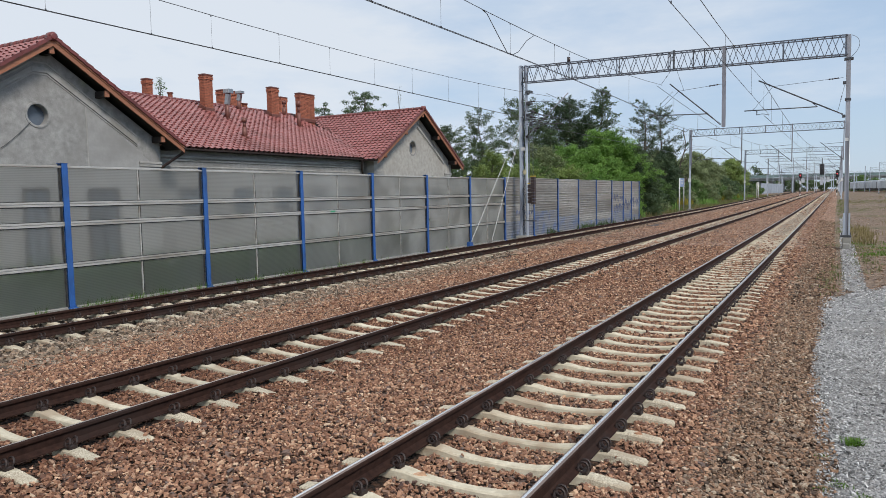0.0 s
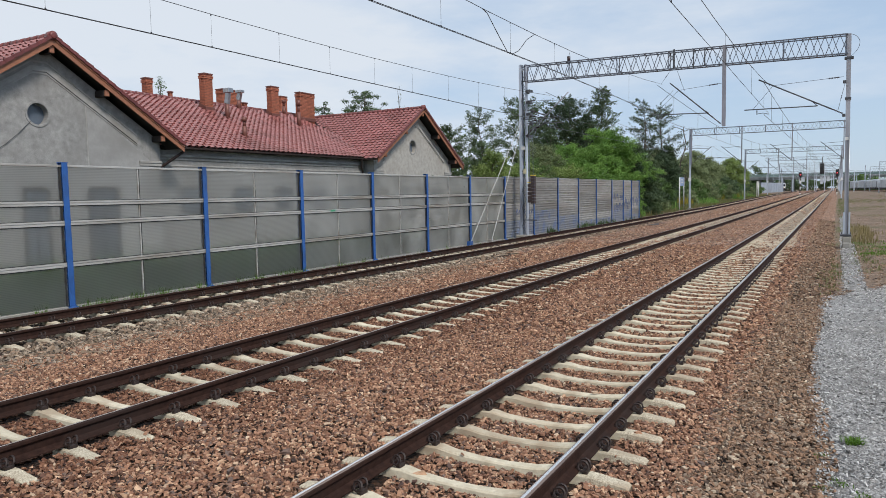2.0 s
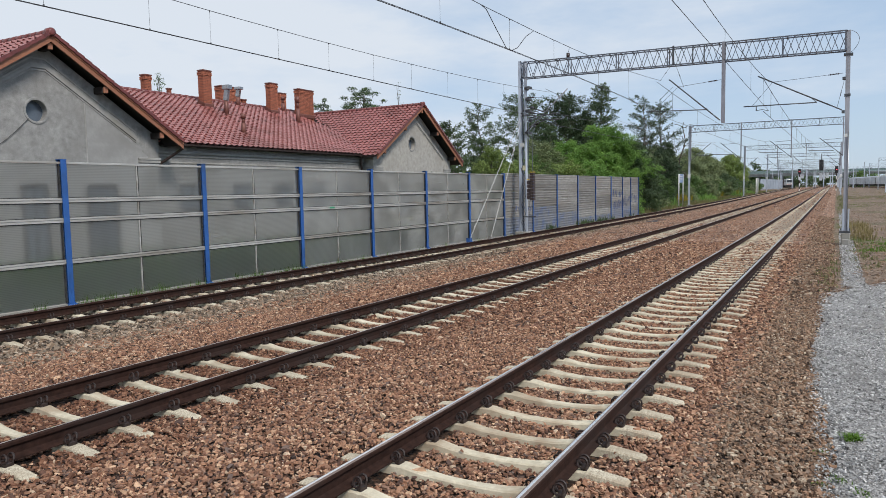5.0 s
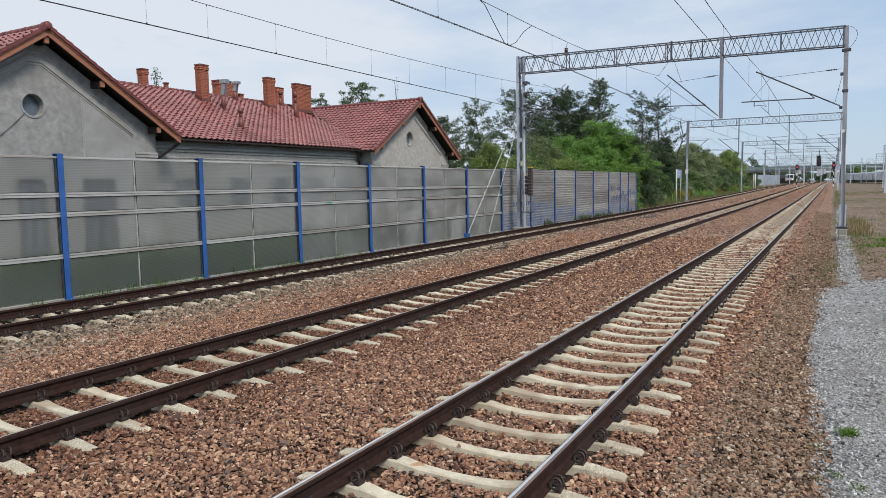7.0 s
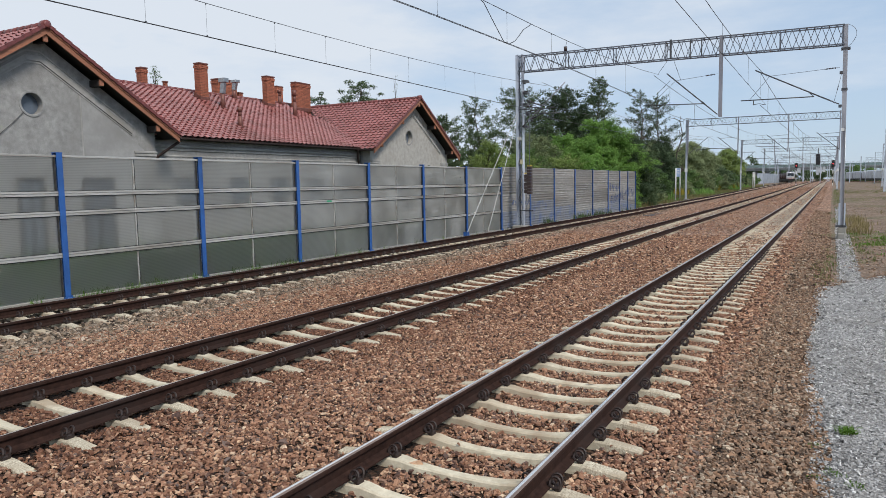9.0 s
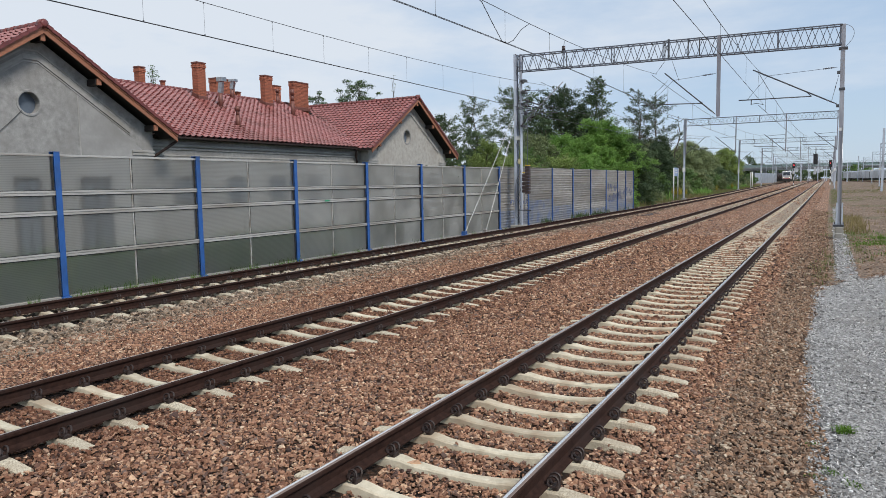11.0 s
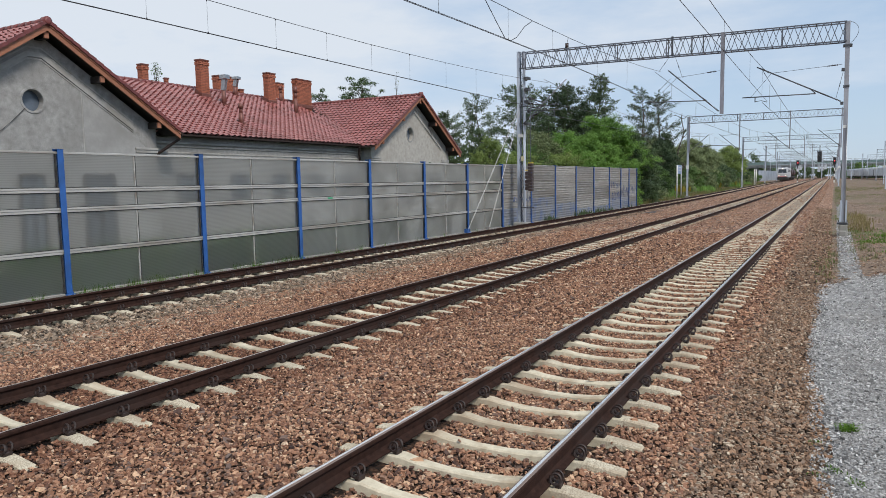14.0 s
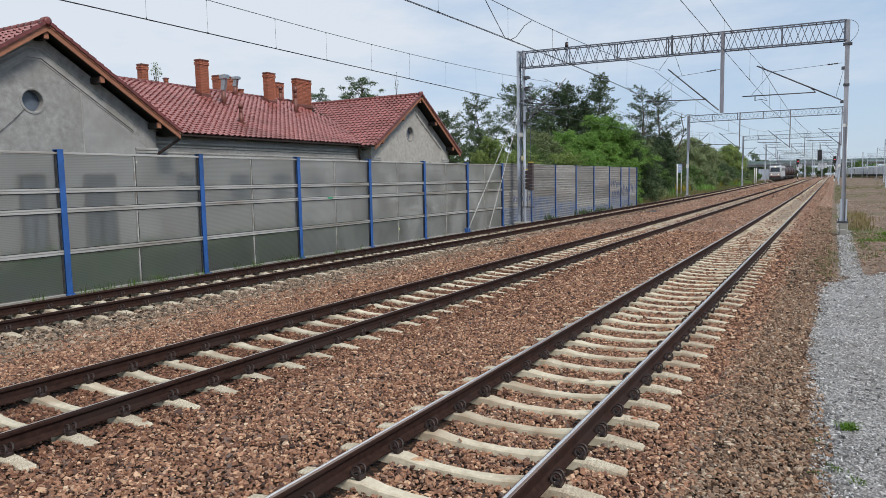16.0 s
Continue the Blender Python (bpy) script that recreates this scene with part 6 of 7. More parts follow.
tree(-20.5, 84.0, 7.4, 3.0, M["leaf_shade"], "dark thicket past the end of the barrier", 32, "dome", 0.03, 46, 0.78, 0.85, 0.10, 0.8, "shrub")
tree(-17.0, 84.0, 4.9, 2.5, M["leaf_shade"], "dark green thicket past the end of the barrier", 33, "dome", 0.0, 40, 0.66, 0.85, 0.095, 0.8, "shrub")
tree(-17.5, 93.0, 4.1, 2.3, L_, "green thicket past the end of the barrier", 34, "dome", 0.0, 36, 0.62, 0.85, 0.10, 0.8, "shrub")
# thicket along the line
for k, (x, y, h, s, m, lab) in enumerate((
        (-23.4, 150, 10.2, 5.4, G_, "broad grey-green willow"), (-21.6, 136, 8.2, 4.2, G_, "broad grey-green willow"), (-22.6, 204, 10.8, 4.6, Y_, "yellow-green rounded willow"), (-28, 140, 10.2, 4.6, G_, "broad grey-green willow"),
        (-25, 180, 9.6, 4.6, G_, "broad leafy willow"), (-19.6, 172, 5.2, 3.2, D_, "dark green low shrub"), (-19, 125, 4.3, 3.0, L_, "leafy low shrub"), (-19.5, 142, 4.3, 3.0, D_, "dark green low shrub"),
        (-18.5, 108, 3.8, 2.6, L_, "leafy low shrub"), (-19.5, 157, 4.0, 3.0, L_, "leafy low shrub"), (-20.5, 192, 4.8, 3.4, D_, "dark green low shrub"), (-21, 222, 4.8, 3.2, D_, "dark low shrub"), (-20.5, 246, 4.2, 3.0, L_, "leafy low shrub"))):
    tall_one = h > 7
    tree(x, y, h, s, m, lab + " beside the line", 40 + k, "willow" if tall_one else "dome", 0.0, 90 if tall_one else 36, 1.15 if tall_one else 0.85, 0.9, 0.155, 0.85, "willow" if tall_one else "shrub", stray=0.25)
# trees behind the roof
tree(-46.1, 68.0, 14.6, 3.3, D_, "dark leafy tree top behind the roof", 60, "round", 0.70, 34, 0.66, 0.7, 0.085, 0.55, stray=0.25)
tree(-49.0, 64.0, 13.2, 1.7, D_, "dark leafy tree behind the chimneys", 61, "round", 0.66, 20, 0.55, 0.7, 0.085, 0.6)
tree(-47.4, 77.0, 16.6, 0.9, G_, "thin young tree with sparse leaves", 62, "airy", 0.6, 14, 0.30, 0.07, 0.09, 0.8, bark=0.06)
tree(-38.4, 33.0, 10.8, 0.65, L_, "sprig of a young tree behind the chimney", 63, "airy", 0.78, 16, 0.22, 0.40, 0.06, 0.8, bark=0.03, stray=0.4)


def bare_tree(x, y, height, seed):
    rng = np.random.default_rng(seed)
    t = empty("dead_tree")
    tagged(t, "dead leafless tree with crooked branches", "tree", "trees beside the line")
    bm = bmesh.new()
    g = gz(y) - 0.5
    trunk = branch(bm, (x, y, g), (x + 0.9, y + 0.4, g + height), 0.20, 0.04, 0.35, rng, 9)
    for k in range(12):
        i = 3 + k % 6
        o = trunk[i]
        a = rng.uniform(0, 6.28)
        q = o + Vector((1.7 * math.cos(a), 1.7 * math.sin(a), rng.uniform(0.3, 1.6)))
        limb = branch(bm, o, q, 0.06, 0.02, 0.16, rng, 4)
        for j in (2, 3, 4):
            branch(bm, limb[j], limb[j] + Vector(rng.normal(size=3)) * 0.6, 0.02, 0.006, 0.05, rng, 2)
    part("trunk", bm, M["bark"], t)


bare_tree(-20.8, 122, 13.2, 3)
# climbing growth behind the sheets of the barrier
for y, z0, z1, k in ((26.75, 0.3, 2.95, 1), (28.9, 1.2, 2.6, 2), (25.7, 0.2, 1.4, 3)):
    vine = empty("climbing_shrub")
    tagged(vine, "dark climbing shrub close behind the hazy sheets", "shrub", "climbers behind the barrier")
    r_ = np.random.default_rng(400 + k)
    bm = bmesh.new()
    rod(bm, (-12.80, y, -0.45), (-12.76, y + 0.15, z1), 0.02, 5, 0.008)
    part("stem", bm, M["bark"], vine)
    zz = np.linspace(z0, z1, 9)
    leaves("foliage", [(-12.80 + r_.normal() * 0.03, y + r_.normal() * 0.22, z) for z in zz], [0.16] * 9, 0.45, 0.05, M["leaf_dark"], vine, 410 + k)
# low shrubs between the thicket and the track
for k in range(16):
    y = 84 + 7.5 * k
    tree(-16.0 - 1.6 * (k % 3) - 0.006 * (y - 84), y, gz(y) + 1.7 + 0.5 * ((k * 7) % 4), 1.7, (M["leaf_grey"], M["leaf"], M["leaf_dark"])[k % 3], "low scrubby bush beside the side track", 500 + k, "dome", 0.0, 16, 0.55, 0.75, 0.11, 0.8, "shrub", stray=0.3)


def blades(name, spots, per, height, width, mat, label, category, seed, spread=0.08, lean=0.5):
    """Tufts of narrow blades, one mesh of kind stuff."""
    rng = np.random.default_rng(seed)
    sp = np.repeat(np.asarray(spots, float), per, axis=0)
    n = len(sp)
    base = sp[:, :3] + np.c_[rng.normal(size=(n, 2)) * spread, np.zeros(n)]
    h = height * rng.uniform(0.45, 1.25, (n, 1)) * sp[:, 3:4]
    a = rng.uniform(0, 2 * math.pi, n)
    out = np.c_[np.cos(a), np.sin(a), np.zeros(n)]
    side = np.c_[-np.sin(a), np.cos(a), np.zeros(n)] * width * rng.uniform(0.6, 1.3, (n, 1))
    ln = lean * rng.uniform(0.1, 1.0, (n, 1))
    up = np.array([0, 0, 1.0])
    m = base + h * 0.6 * up + out * h * ln * 0.35
    t = base + h * up * (1 - 0.25 * ln) + out * h * ln
    v = np.stack([base - side, base + side, m + side * 0.8, m - side * 0.8, t], 1).reshape(-1, 3)
    k = np.arange(n)[:, None] * 5
    f = np.concatenate([k + [0, 1, 2, 3]])
    tips = k + [3, 2, 4]
    f3 = np.concatenate([k + [0, 1, 2], k + [0, 2, 3], tips])
    ob = bulk(name, v, f3, mat)
    tagged(ob, label, category, kind="stuff")
    return ob


rng = np.random.default_rng(77)


def scatter(n, x0, x1, y0, y1, z=-0.38, lo=0.5, hi=1.3, clump=0.0):
    out = []
    for _ in range(n):
        x, y = rng.uniform(x0, x1), rng.uniform(y0, y1)
        if clump and noise.noise((x * clump, y * clump, 5.0)) < 0.08:
            continue
        out.append((x, y, gz(y) + z, rng.uniform(lo, hi)))
    return out


# weeds between barrier and side track
blades("barrier_weeds", [(-12.35 + rng.uniform(-0.1, 0.16), y, -0.32, rng.uniform(0.3, 1.1)) for y in np.concatenate([rng.normal(11.2, 0.7, 26), rng.normal(13.0, 0.5, 12), rng.normal(15.2, 0.35, 16), rng.normal(17.0, 0.7, 20), rng.normal(19.5, 1.0, 18), rng.uniform(8, 34, 40)])],
       16, 0.30, 0.006, M["weed"], "green weeds along the foot of the noise barrier", "weeds", 81)
blades("barrier_weeds", [(-12.2 + rng.uniform(-0.25, 0.3), y, -0.30, rng.uniform(0.5, 1.3)) for y in np.concatenate([rng.uniform(38, 62, 14), rng.normal(40.0, 0.4, 8), rng.normal(46.5, 0.9, 22), rng.normal(50.5, 0.7, 16)])],
       14, 0.42, 0.016, M["leaf_dark"], "green weeds along the grey planks", "weeds", 82)
# grassy belt past the barrier
blades("meadow", scatter(1200, -20, -13.6, 63, 215, lo=0.4, hi=1.2), 16, 0.42, 0.02, M["grass"], "tall meadow grass along the embankment", "grass", 83, 0.35, 0.6)
blades("meadow", scatter(350, -18.5, -13.4, 66, 230, lo=0.5, hi=1.2), 16, 0.5, 0.018, M["dry"], "dry straw-coloured grass along the embankment", "grass", 84, 0.35, 0.6)
blades("goldenrod", scatter(50, -18, -14.6, 78, 175, z=0.15, lo=0.6, hi=1.2, clump=0.12), 12, 0.9, 0.05, M["flower"], "yellow flowering goldenrod by the track", "wildflowers", 85, 0.22, 0.5)
blades("weed_patch", scatter(800, -20, -14.6, 66, 200, lo=0.5, hi=1.5, clump=0.1), 22, 0.85, 0.04, M["leaf_bright"], "rank green weeds at the thicket's edge", "weeds", 86, 0.3, 0.5)
# grass behind the barrier, seen hazily
blades("lawn", scatter(500, -17.8, -13.1, 4, 34, z=-0.40), 12, 0.30, 0.012, M["leaf"], "green lawn between barrier and house", "grass", 87, 0.25, 0.5)
blades("rank_grass", scatter(1000, -14.9, -13.3, 5, 34, z=-0.40, lo=0.45, hi=1.15), 18, 1.05, 0.030, M["weed"], "rank dark grass behind the barrier", "grass", 89, 0.2, 0.4)
# tufts on the right
blades("grass_tuft", [(2.90 + 0.03 * math.cos(k), 7.95 + 0.05 * math.sin(2 * k), -0.355, 1.0) for k in range(5)], 34, 0.062, 0.0065, M["weed"], "bright green low weed in the gravel", "grass tuft", 88, 0.035, 1.7)
for x, y, s in ((2.63, 7.45, 0.5), (2.78, 6.75, 0.7), (2.64, 6.62, 0.45), (2.95, 6.55, 0.6)):
    blades("grass_tuft", [(x, y, -0.355, s)], 34, 0.05, 0.005, M["weed"], "small green tuft at the edge of the gravel", "grass tuft", int(90 + 10 * x), 0.04, 1.5)
blades("verge_grass", scatter(70, 2.35, 2.8, 19, 60, z=-0.37, clump=0.5) + scatter(260, 2.8, 3.55, 44, 150, z=-0.37) + scatter(50, 3.2, 3.9, 24, 40, z=-0.38, clump=0.4) + scatter(14, 2.3, 2.8, 19, 24, z=-0.37), 10, 0.17, 0.006, M["grass"], "sparse grass at the edge of the ballast", "grass", 95, 0.10, 0.8)
blades("verge_grass", scatter(420, 3.75, 9.0, 31.5, 35.5, z=-0.39, lo=0.3, hi=0.8, clump=0.45) + scatter(40, 3.5, 4.8, 26, 40, z=-0.38, clump=0.35), 14, 0.09, 0.012, M["weed"], "patch of fresh green grass beyond the mast", "grass", 96, 0.2, 0.8)
blades("verge_grass", scatter(60, 3.35, 4.3, 37, 50, z=-0.38, lo=1.0, hi=2.2) + scatter(30, 4.0, 9.0, 38, 60, z=-0.38, clump=0.2) + scatter(350, 4.0, 40, 110, 190, z=-0.38), 12, 0.20, 0.014, M["dry"], "dry grass and stalks by the mast", "grass", 97, 0.2, 0.6)
blades("verge_grass", scatter(1800, 3.8, 40, 85, 200, z=-0.38, clump=0.06), 12, 0.08, 0.03, M["grass"], "grass bands across the wide verge", "grass", 98, 0.3, 0.7)

# ---------------------------------------------------------------- the far end of the line
board = empty("station_sign")
tagged(board, "grey-blue sign board on two white posts", "sign", "lineside signs")
for y in (88.9, 91.6):
    pipe("post", (-14.2, y, gz(y) - 0.5), (-14.2, y, 3.80), 0.075, M["white"], board, 10, "white post")
solid("panel", M["sign_blue"], board, "grey-blue panel", x=(-14.22, -14.16), y=(89.0, 91.5), z=(2.75, 3.80))
for z in (3.50, 3.20):
    solid("bar", M["white"], board, x=(-14.158, -14.150), y=(89.6, 90.9), z=(z - 0.06, z + 0.06))
for x, y in ((-13.6, 177.0), (-13.7, 182.0)):
    mk = empty("marker_post")
    tagged(mk, "plain white lineside marker post", "marker post", "marker posts")
    pipe("post", (x, y, gz(y) - 0.5), (x, y, gz(y) + 3.4), 0.11, M["white"], mk, 8)


def signal(x, y, z, w, h, red, striped, label):
    s = empty("railway_signal")
    tagged(s, label, "railway signal", "railway signals")
    bm = bmesh.new()
    slab(bm, x - w / 2, x + w / 2, y, y + 0.25, z - h / 2, z + h / 2, 0.06)
    head = part("signal_head", bm, M["black"], s, "black signal head")
    for k in range(3):
        zz = z - h / 2 + h * (k + 0.6) / 3.2
        bm = bmesh.new()
        lit = red and k == 1
        rod(bm, (x, y - 0.10, zz), (x, y - 0.02, zz), 0.14, 12)
        part("lens", bm, M["red_lamp"] if lit else M["black"], head, "lit red lens" if lit else "dark lens")
    if striped:
        z0 = gz(y) - 0.5
        n = 6
        for k in range(n):
            a, b = z0 + (z - h / 2 - z0) * k / n, z0 + (z - h / 2 - z0) * (k + 1) / n
            pipe("mast_band", (x, y + 0.12, a), (x, y + 0.12, b), 0.11, M["weight"] if k % 2 else M["white"], s, 8)
    else:
        pipe("mast", (x, y + 0.3, z), (x, y + 0.3, gz(y) + 9.3), 0.10, M["steel_dark"], s, 8)


signal(-5.85, 205.0, 5.65, 0.72, 1.4, True, True, "red-lit signal on a dark and white striped mast")
signal(-0.82, 202.55, 7.05, 0.95, 2.7, False, False, "black signal head hung from the gantry")
signal(2.55, 209.0, 6.0, 0.75, 1.9, True, True, "red-lit signal on a mast beside the main track")

bridge = empty("road_bridge")
tagged(bridge, "pale concrete road bridge with a green parapet across the line", "bridge")
BY = 430.0
solid("deck", M["bridge"], bridge, x=(-70, 260), y=(BY, BY + 12), z=(7.1, 8.4))
solid("edge_beam", M["bridge"], bridge, x=(-70, 260), y=(BY - 0.3, BY), z=(8.0, 8.7))
for k in range(82):
    x = -69 + 4.0 * k
    strut("baluster", (x, BY - 0.1, 8.7), (x, BY - 0.1, 10.1), 0.18, M["bridge_rail"], bridge)
for z in (10.05, 9.3):
    solid("parapet_rail", M["bridge_rail"], bridge, x=(-70, 260), y=(BY - 0.2, BY), z=(z - 0.12, z + 0.12))
solid("parapet_panel", M["bridge_rail"], bridge, x=(-70, 260), y=(BY + 0.02, BY + 0.06), z=(8.8, 9.9))
for k, x in enumerate((-66, -54, -42, -36, -30, -24, -19, 6, 18, 30, 48, 66, 90, 120)):
    for y in (BY + 2, BY + 9):
        solid("pier", M["bridge"], bridge, bevel=0.1, x=(x - 0.7, x + 0.7), y=(y - 0.6, y + 0.6), z=(0.2, 7.1))

wall_far = empty("screen_wall")
tagged(wall_far, "pale blue-grey screen wall along the bend", "wall")
for k in range(9):
    x, y = -22.9 + 0.48 * k, 293.0 + 6.1 * k
    strut("panel", (x, y, 2.5), (x + 0.47, y + 6.0, 2.5), 0.2, M["screen"], wall_far, 4.2)


def lone_mast(x, y, h, arm):
    p = empty("catenary_mast")
    tagged(p, "slender grey catenary mast in the distance", "catenary mast", "distant masts")
    box_mast(p, x, y, gz(y) - 0.5, gz(y) + h, 0.34)
    if arm:
        pipe("bracket_tube", (x, y, gz(y) + 5.3), (x + arm, y, gz(y) + 7.4), 0.06, M["steel_dark"], p, 6)
        pipe("tie_rod", (x, y, gz(y) + 7.4), (x + arm, y, gz(y) + 7.3), 0.03, M["steel_dark"], p, 5)


rl = random.Random(9)
for x, y in ((-9, 345), (-5.5, 352), (-2.2, 340), (1.0, 362), (4.5, 350), (-12.5, 366), (-6.8, 376), (3.2, 385), (-17, 392), (-22, 398), (0.0, 400), (6.5, 330), (8.0, 300), (-14.5, 345), (-10.5, 400), (5.5, 268)):
    lone_mast(x, y, rl.uniform(7.0, 9.0), rl.choice((0, 2.6, -2.6)))
for y, xl, xr in ((365.0, -24.0, 3.0), (405.0, -30, 3.0)):
    far_gantry(y, xl, xr, 9.0, ((-10.0, -1), (-2.0, -1)), 18)
# sidings to the right: gantries, masts and a rake of pale coaches
for y, xl, xr in ((170.0, 11.5, 34.0), (235.0, 13.0, 40.0), (300.0, 13.0, 44.0), (360.0, 10.0, 60.0)):
    far_gantry(y, xl, xr, 8.6, ((xl + 6, -1), (xl + 13, -1)), 24)
for x, y in ((9.9, 132.0), (16.0, 205.0), (20, 250), (12.0, 320), (24, 340)):
    lone_mast(x, y, 9.6, 2.6)


def coach(m):
    c = empty("railway_van", m)
    tagged(c, "pale grey ribbed railway van standing on a siding", "railway van", "standing vans")
    bm = bmesh.new()
    prism(bm, [(-1.42, 0.95), (1.42, 0.95), (1.45, 2.2), (1.43, 3.5), (1.2, 3.8), (0.4, 3.92), (-0.4, 3.92), (-1.2, 3.8), (-1.43, 3.5), (-1.45, 2.2)], "y", -12.1, 12.1)
    body = part("body", bm, M["coach"], c)
    for k in range(10):
        y = -9.9 + 2.2 * k
        for s in (-1, 1):
            solid("rib", M["coach"], body, x=tuple(sorted((s * 1.40, s * 1.50))), y=(y - 0.09, y + 0.09), z=(1.0, 3.45))
    for s in (-1, 1):
        solid("door", M["steel_dark"], body, "dark door opening", x=tuple(sorted((s * 1.40, s * 1.48))), y=(-11.6, -10.7), z=(1.1, 3.1))
    for y in (-8.6, 8.6):
        bm = bmesh.new()
        for dy in (-1.25, 1.25):
            for s in (-0.72, 0.72):
                rod(bm, (s - 0.06, y + dy, 0.46), (s + 0.06, y + dy, 0.46), 0.46, 14)
        slab(bm, -1.05, 1.05, y - 1.7, y + 1.7, 0.40, 0.75)
        part("bogie", bm, M["loco_dark"], c)
    solid("underframe", M["loco_dark"], c, x=(-1.2, 1.2), y=(-6.5, 6.5), z=(0.45, 0.95))
    return c


heading = math.degrees(math.atan2(0.10, 1.0))
first = coach(pose(25.0, 205.0, gz(205), 0, 0, heading))
for k in range(1, 7):
    y = 205.0 + 24.8 * k
    copy_thing(first, pose(25.0 - 2.48 * k, y, gz(y), 0, 0, heading))
siding = empty("railway_track")
tagged(siding, "siding under the standing coaches", "railway track", "railway tracks")
for s in (-0.75, 0.75):
    strut("rail", (31.0 + s, 145.0, gz(170) - 0.12), (5.0 + s, 405.0, 0.88), 0.08, M["rail_rust"], siding, 0.16)
bm = bmesh.new()
prism(bm, [(29.0, 145.0), (33.0, 145.0), (7.0, 405.0), (3.6, 405.0)], "z", 0.05, 0.80)
part("ballast_bank", bm, M["ballast"], siding)

# woods on the horizon
def far_wood(x0, x1, y0, y1, h, n, mat, label, seed):
    rng2 = np.random.default_rng(seed)
    cs = np.c_[rng2.uniform(x0, x1, n), rng2.uniform(y0, y1, n), rng2.uniform(0, 1, n) ** 0.7 * h]
    cs[:, 2] *= 0.75 + 0.35 * np.sin(cs[:, 0] * 0.13 + seed) * np.sin(cs[:, 0] * 0.037)
    w = leaves("far_wood", cs, rng2.uniform(1.3, 2.4, n), 0.50, 0.50, mat, None, seed)
    tagged(w, label, "woodland", kind="stuff")


far_wood(-160, -32, 455, 480, 13.0, 520, M["leaf_dark"], "dark woodland beyond the bridge", 31)
far_wood(-42, -27, 455, 468, 15.5, 70, M["leaf_dark"], "clump of dark trees beyond the bridge", 36)
far_wood(-45, 40, 452, 470, 7.5, 300, M["leaf_dark"], "dark woodland beyond the bridge", 32)
far_wood(9, 200, 396, 412, 10.0, 620, M["leaf"], "green scrub behind the sidings", 33)
far_wood(-140, -40, 225, 330, 9.0, 320, M["leaf"], "leafy belt left of the bend", 34)
far_wood(-75, -38, 85, 200, 8.0, 260, M["leaf_dark"], "dark belt behind the thicket", 35)
# pale slabs added in place of the bright sky gaps under the bridge
sheeting = empty("white_sheeting")
tagged(sheeting, "pale slabs added for the bright gaps below the bridge", "sheeting")
for k in range(5):
    bm = bmesh.new()
    x = (-15.9, -14.4, -5.6, -4.1, -2.5)[k]
    slab(bm, x, x + 1.35, 429.45 + 0.04 * (k % 3), 429.75, 4.9 + 0.8 * math.sin(k * 2.1), 8.2 - 0.12 * (k % 2), 0.05)
    part("sheet", bm, M["coach"], sheeting)
# dark rubber plate between the tracks, and pale crumbs of stone
plate = empty("crossing_plate")
tagged(plate, "dark flat plate lying on the ballast", "plate")
bm = bmesh.new()
slab(bm, -8.75, -8.15, 48.6, 52.5, -0.27, -0.14, 0.02)
part("slab", bm, M["gutter"], plate)


# ---------------------------------------------------------------- the freight train
def bogie(parent, y, r=0.55):
    bm = bmesh.new()
    for dy in (-1.2, 1.2):
        for s in (-0.75, 0.75):
            rod(bm, (s - 0.07, y + dy, r), (s + 0.07, y + dy, r), r, 16)
    part("wheelset", bm, M["loco_dark"], parent)
    bm = bmesh.new()
    for s in (-1.02, 1.02):
        slab(bm, s - 0.08, s + 0.08, y - 1.9, y + 1.9, 0.42, 0.82, 0.04)
    slab(bm, -0.9, 0.9, y - 0.3, y + 0.3, 0.5, 0.9)
    part("bogie_frame", bm, M["loco_dark"], parent)


def buffers(parent, y, s):
    for x in (-0.875, 0.875):
        bm = bmesh.new()
        rod(bm, (x, y, 1.05), (x, y + s * 0.52, 1.05), 0.09, 10)
        rod(bm, (x, y + s * 0.50, 1.05), (x, y + s * 0.58, 1.05), 0.26, 14)
        part("buffer", bm, M["loco_dark"], parent)


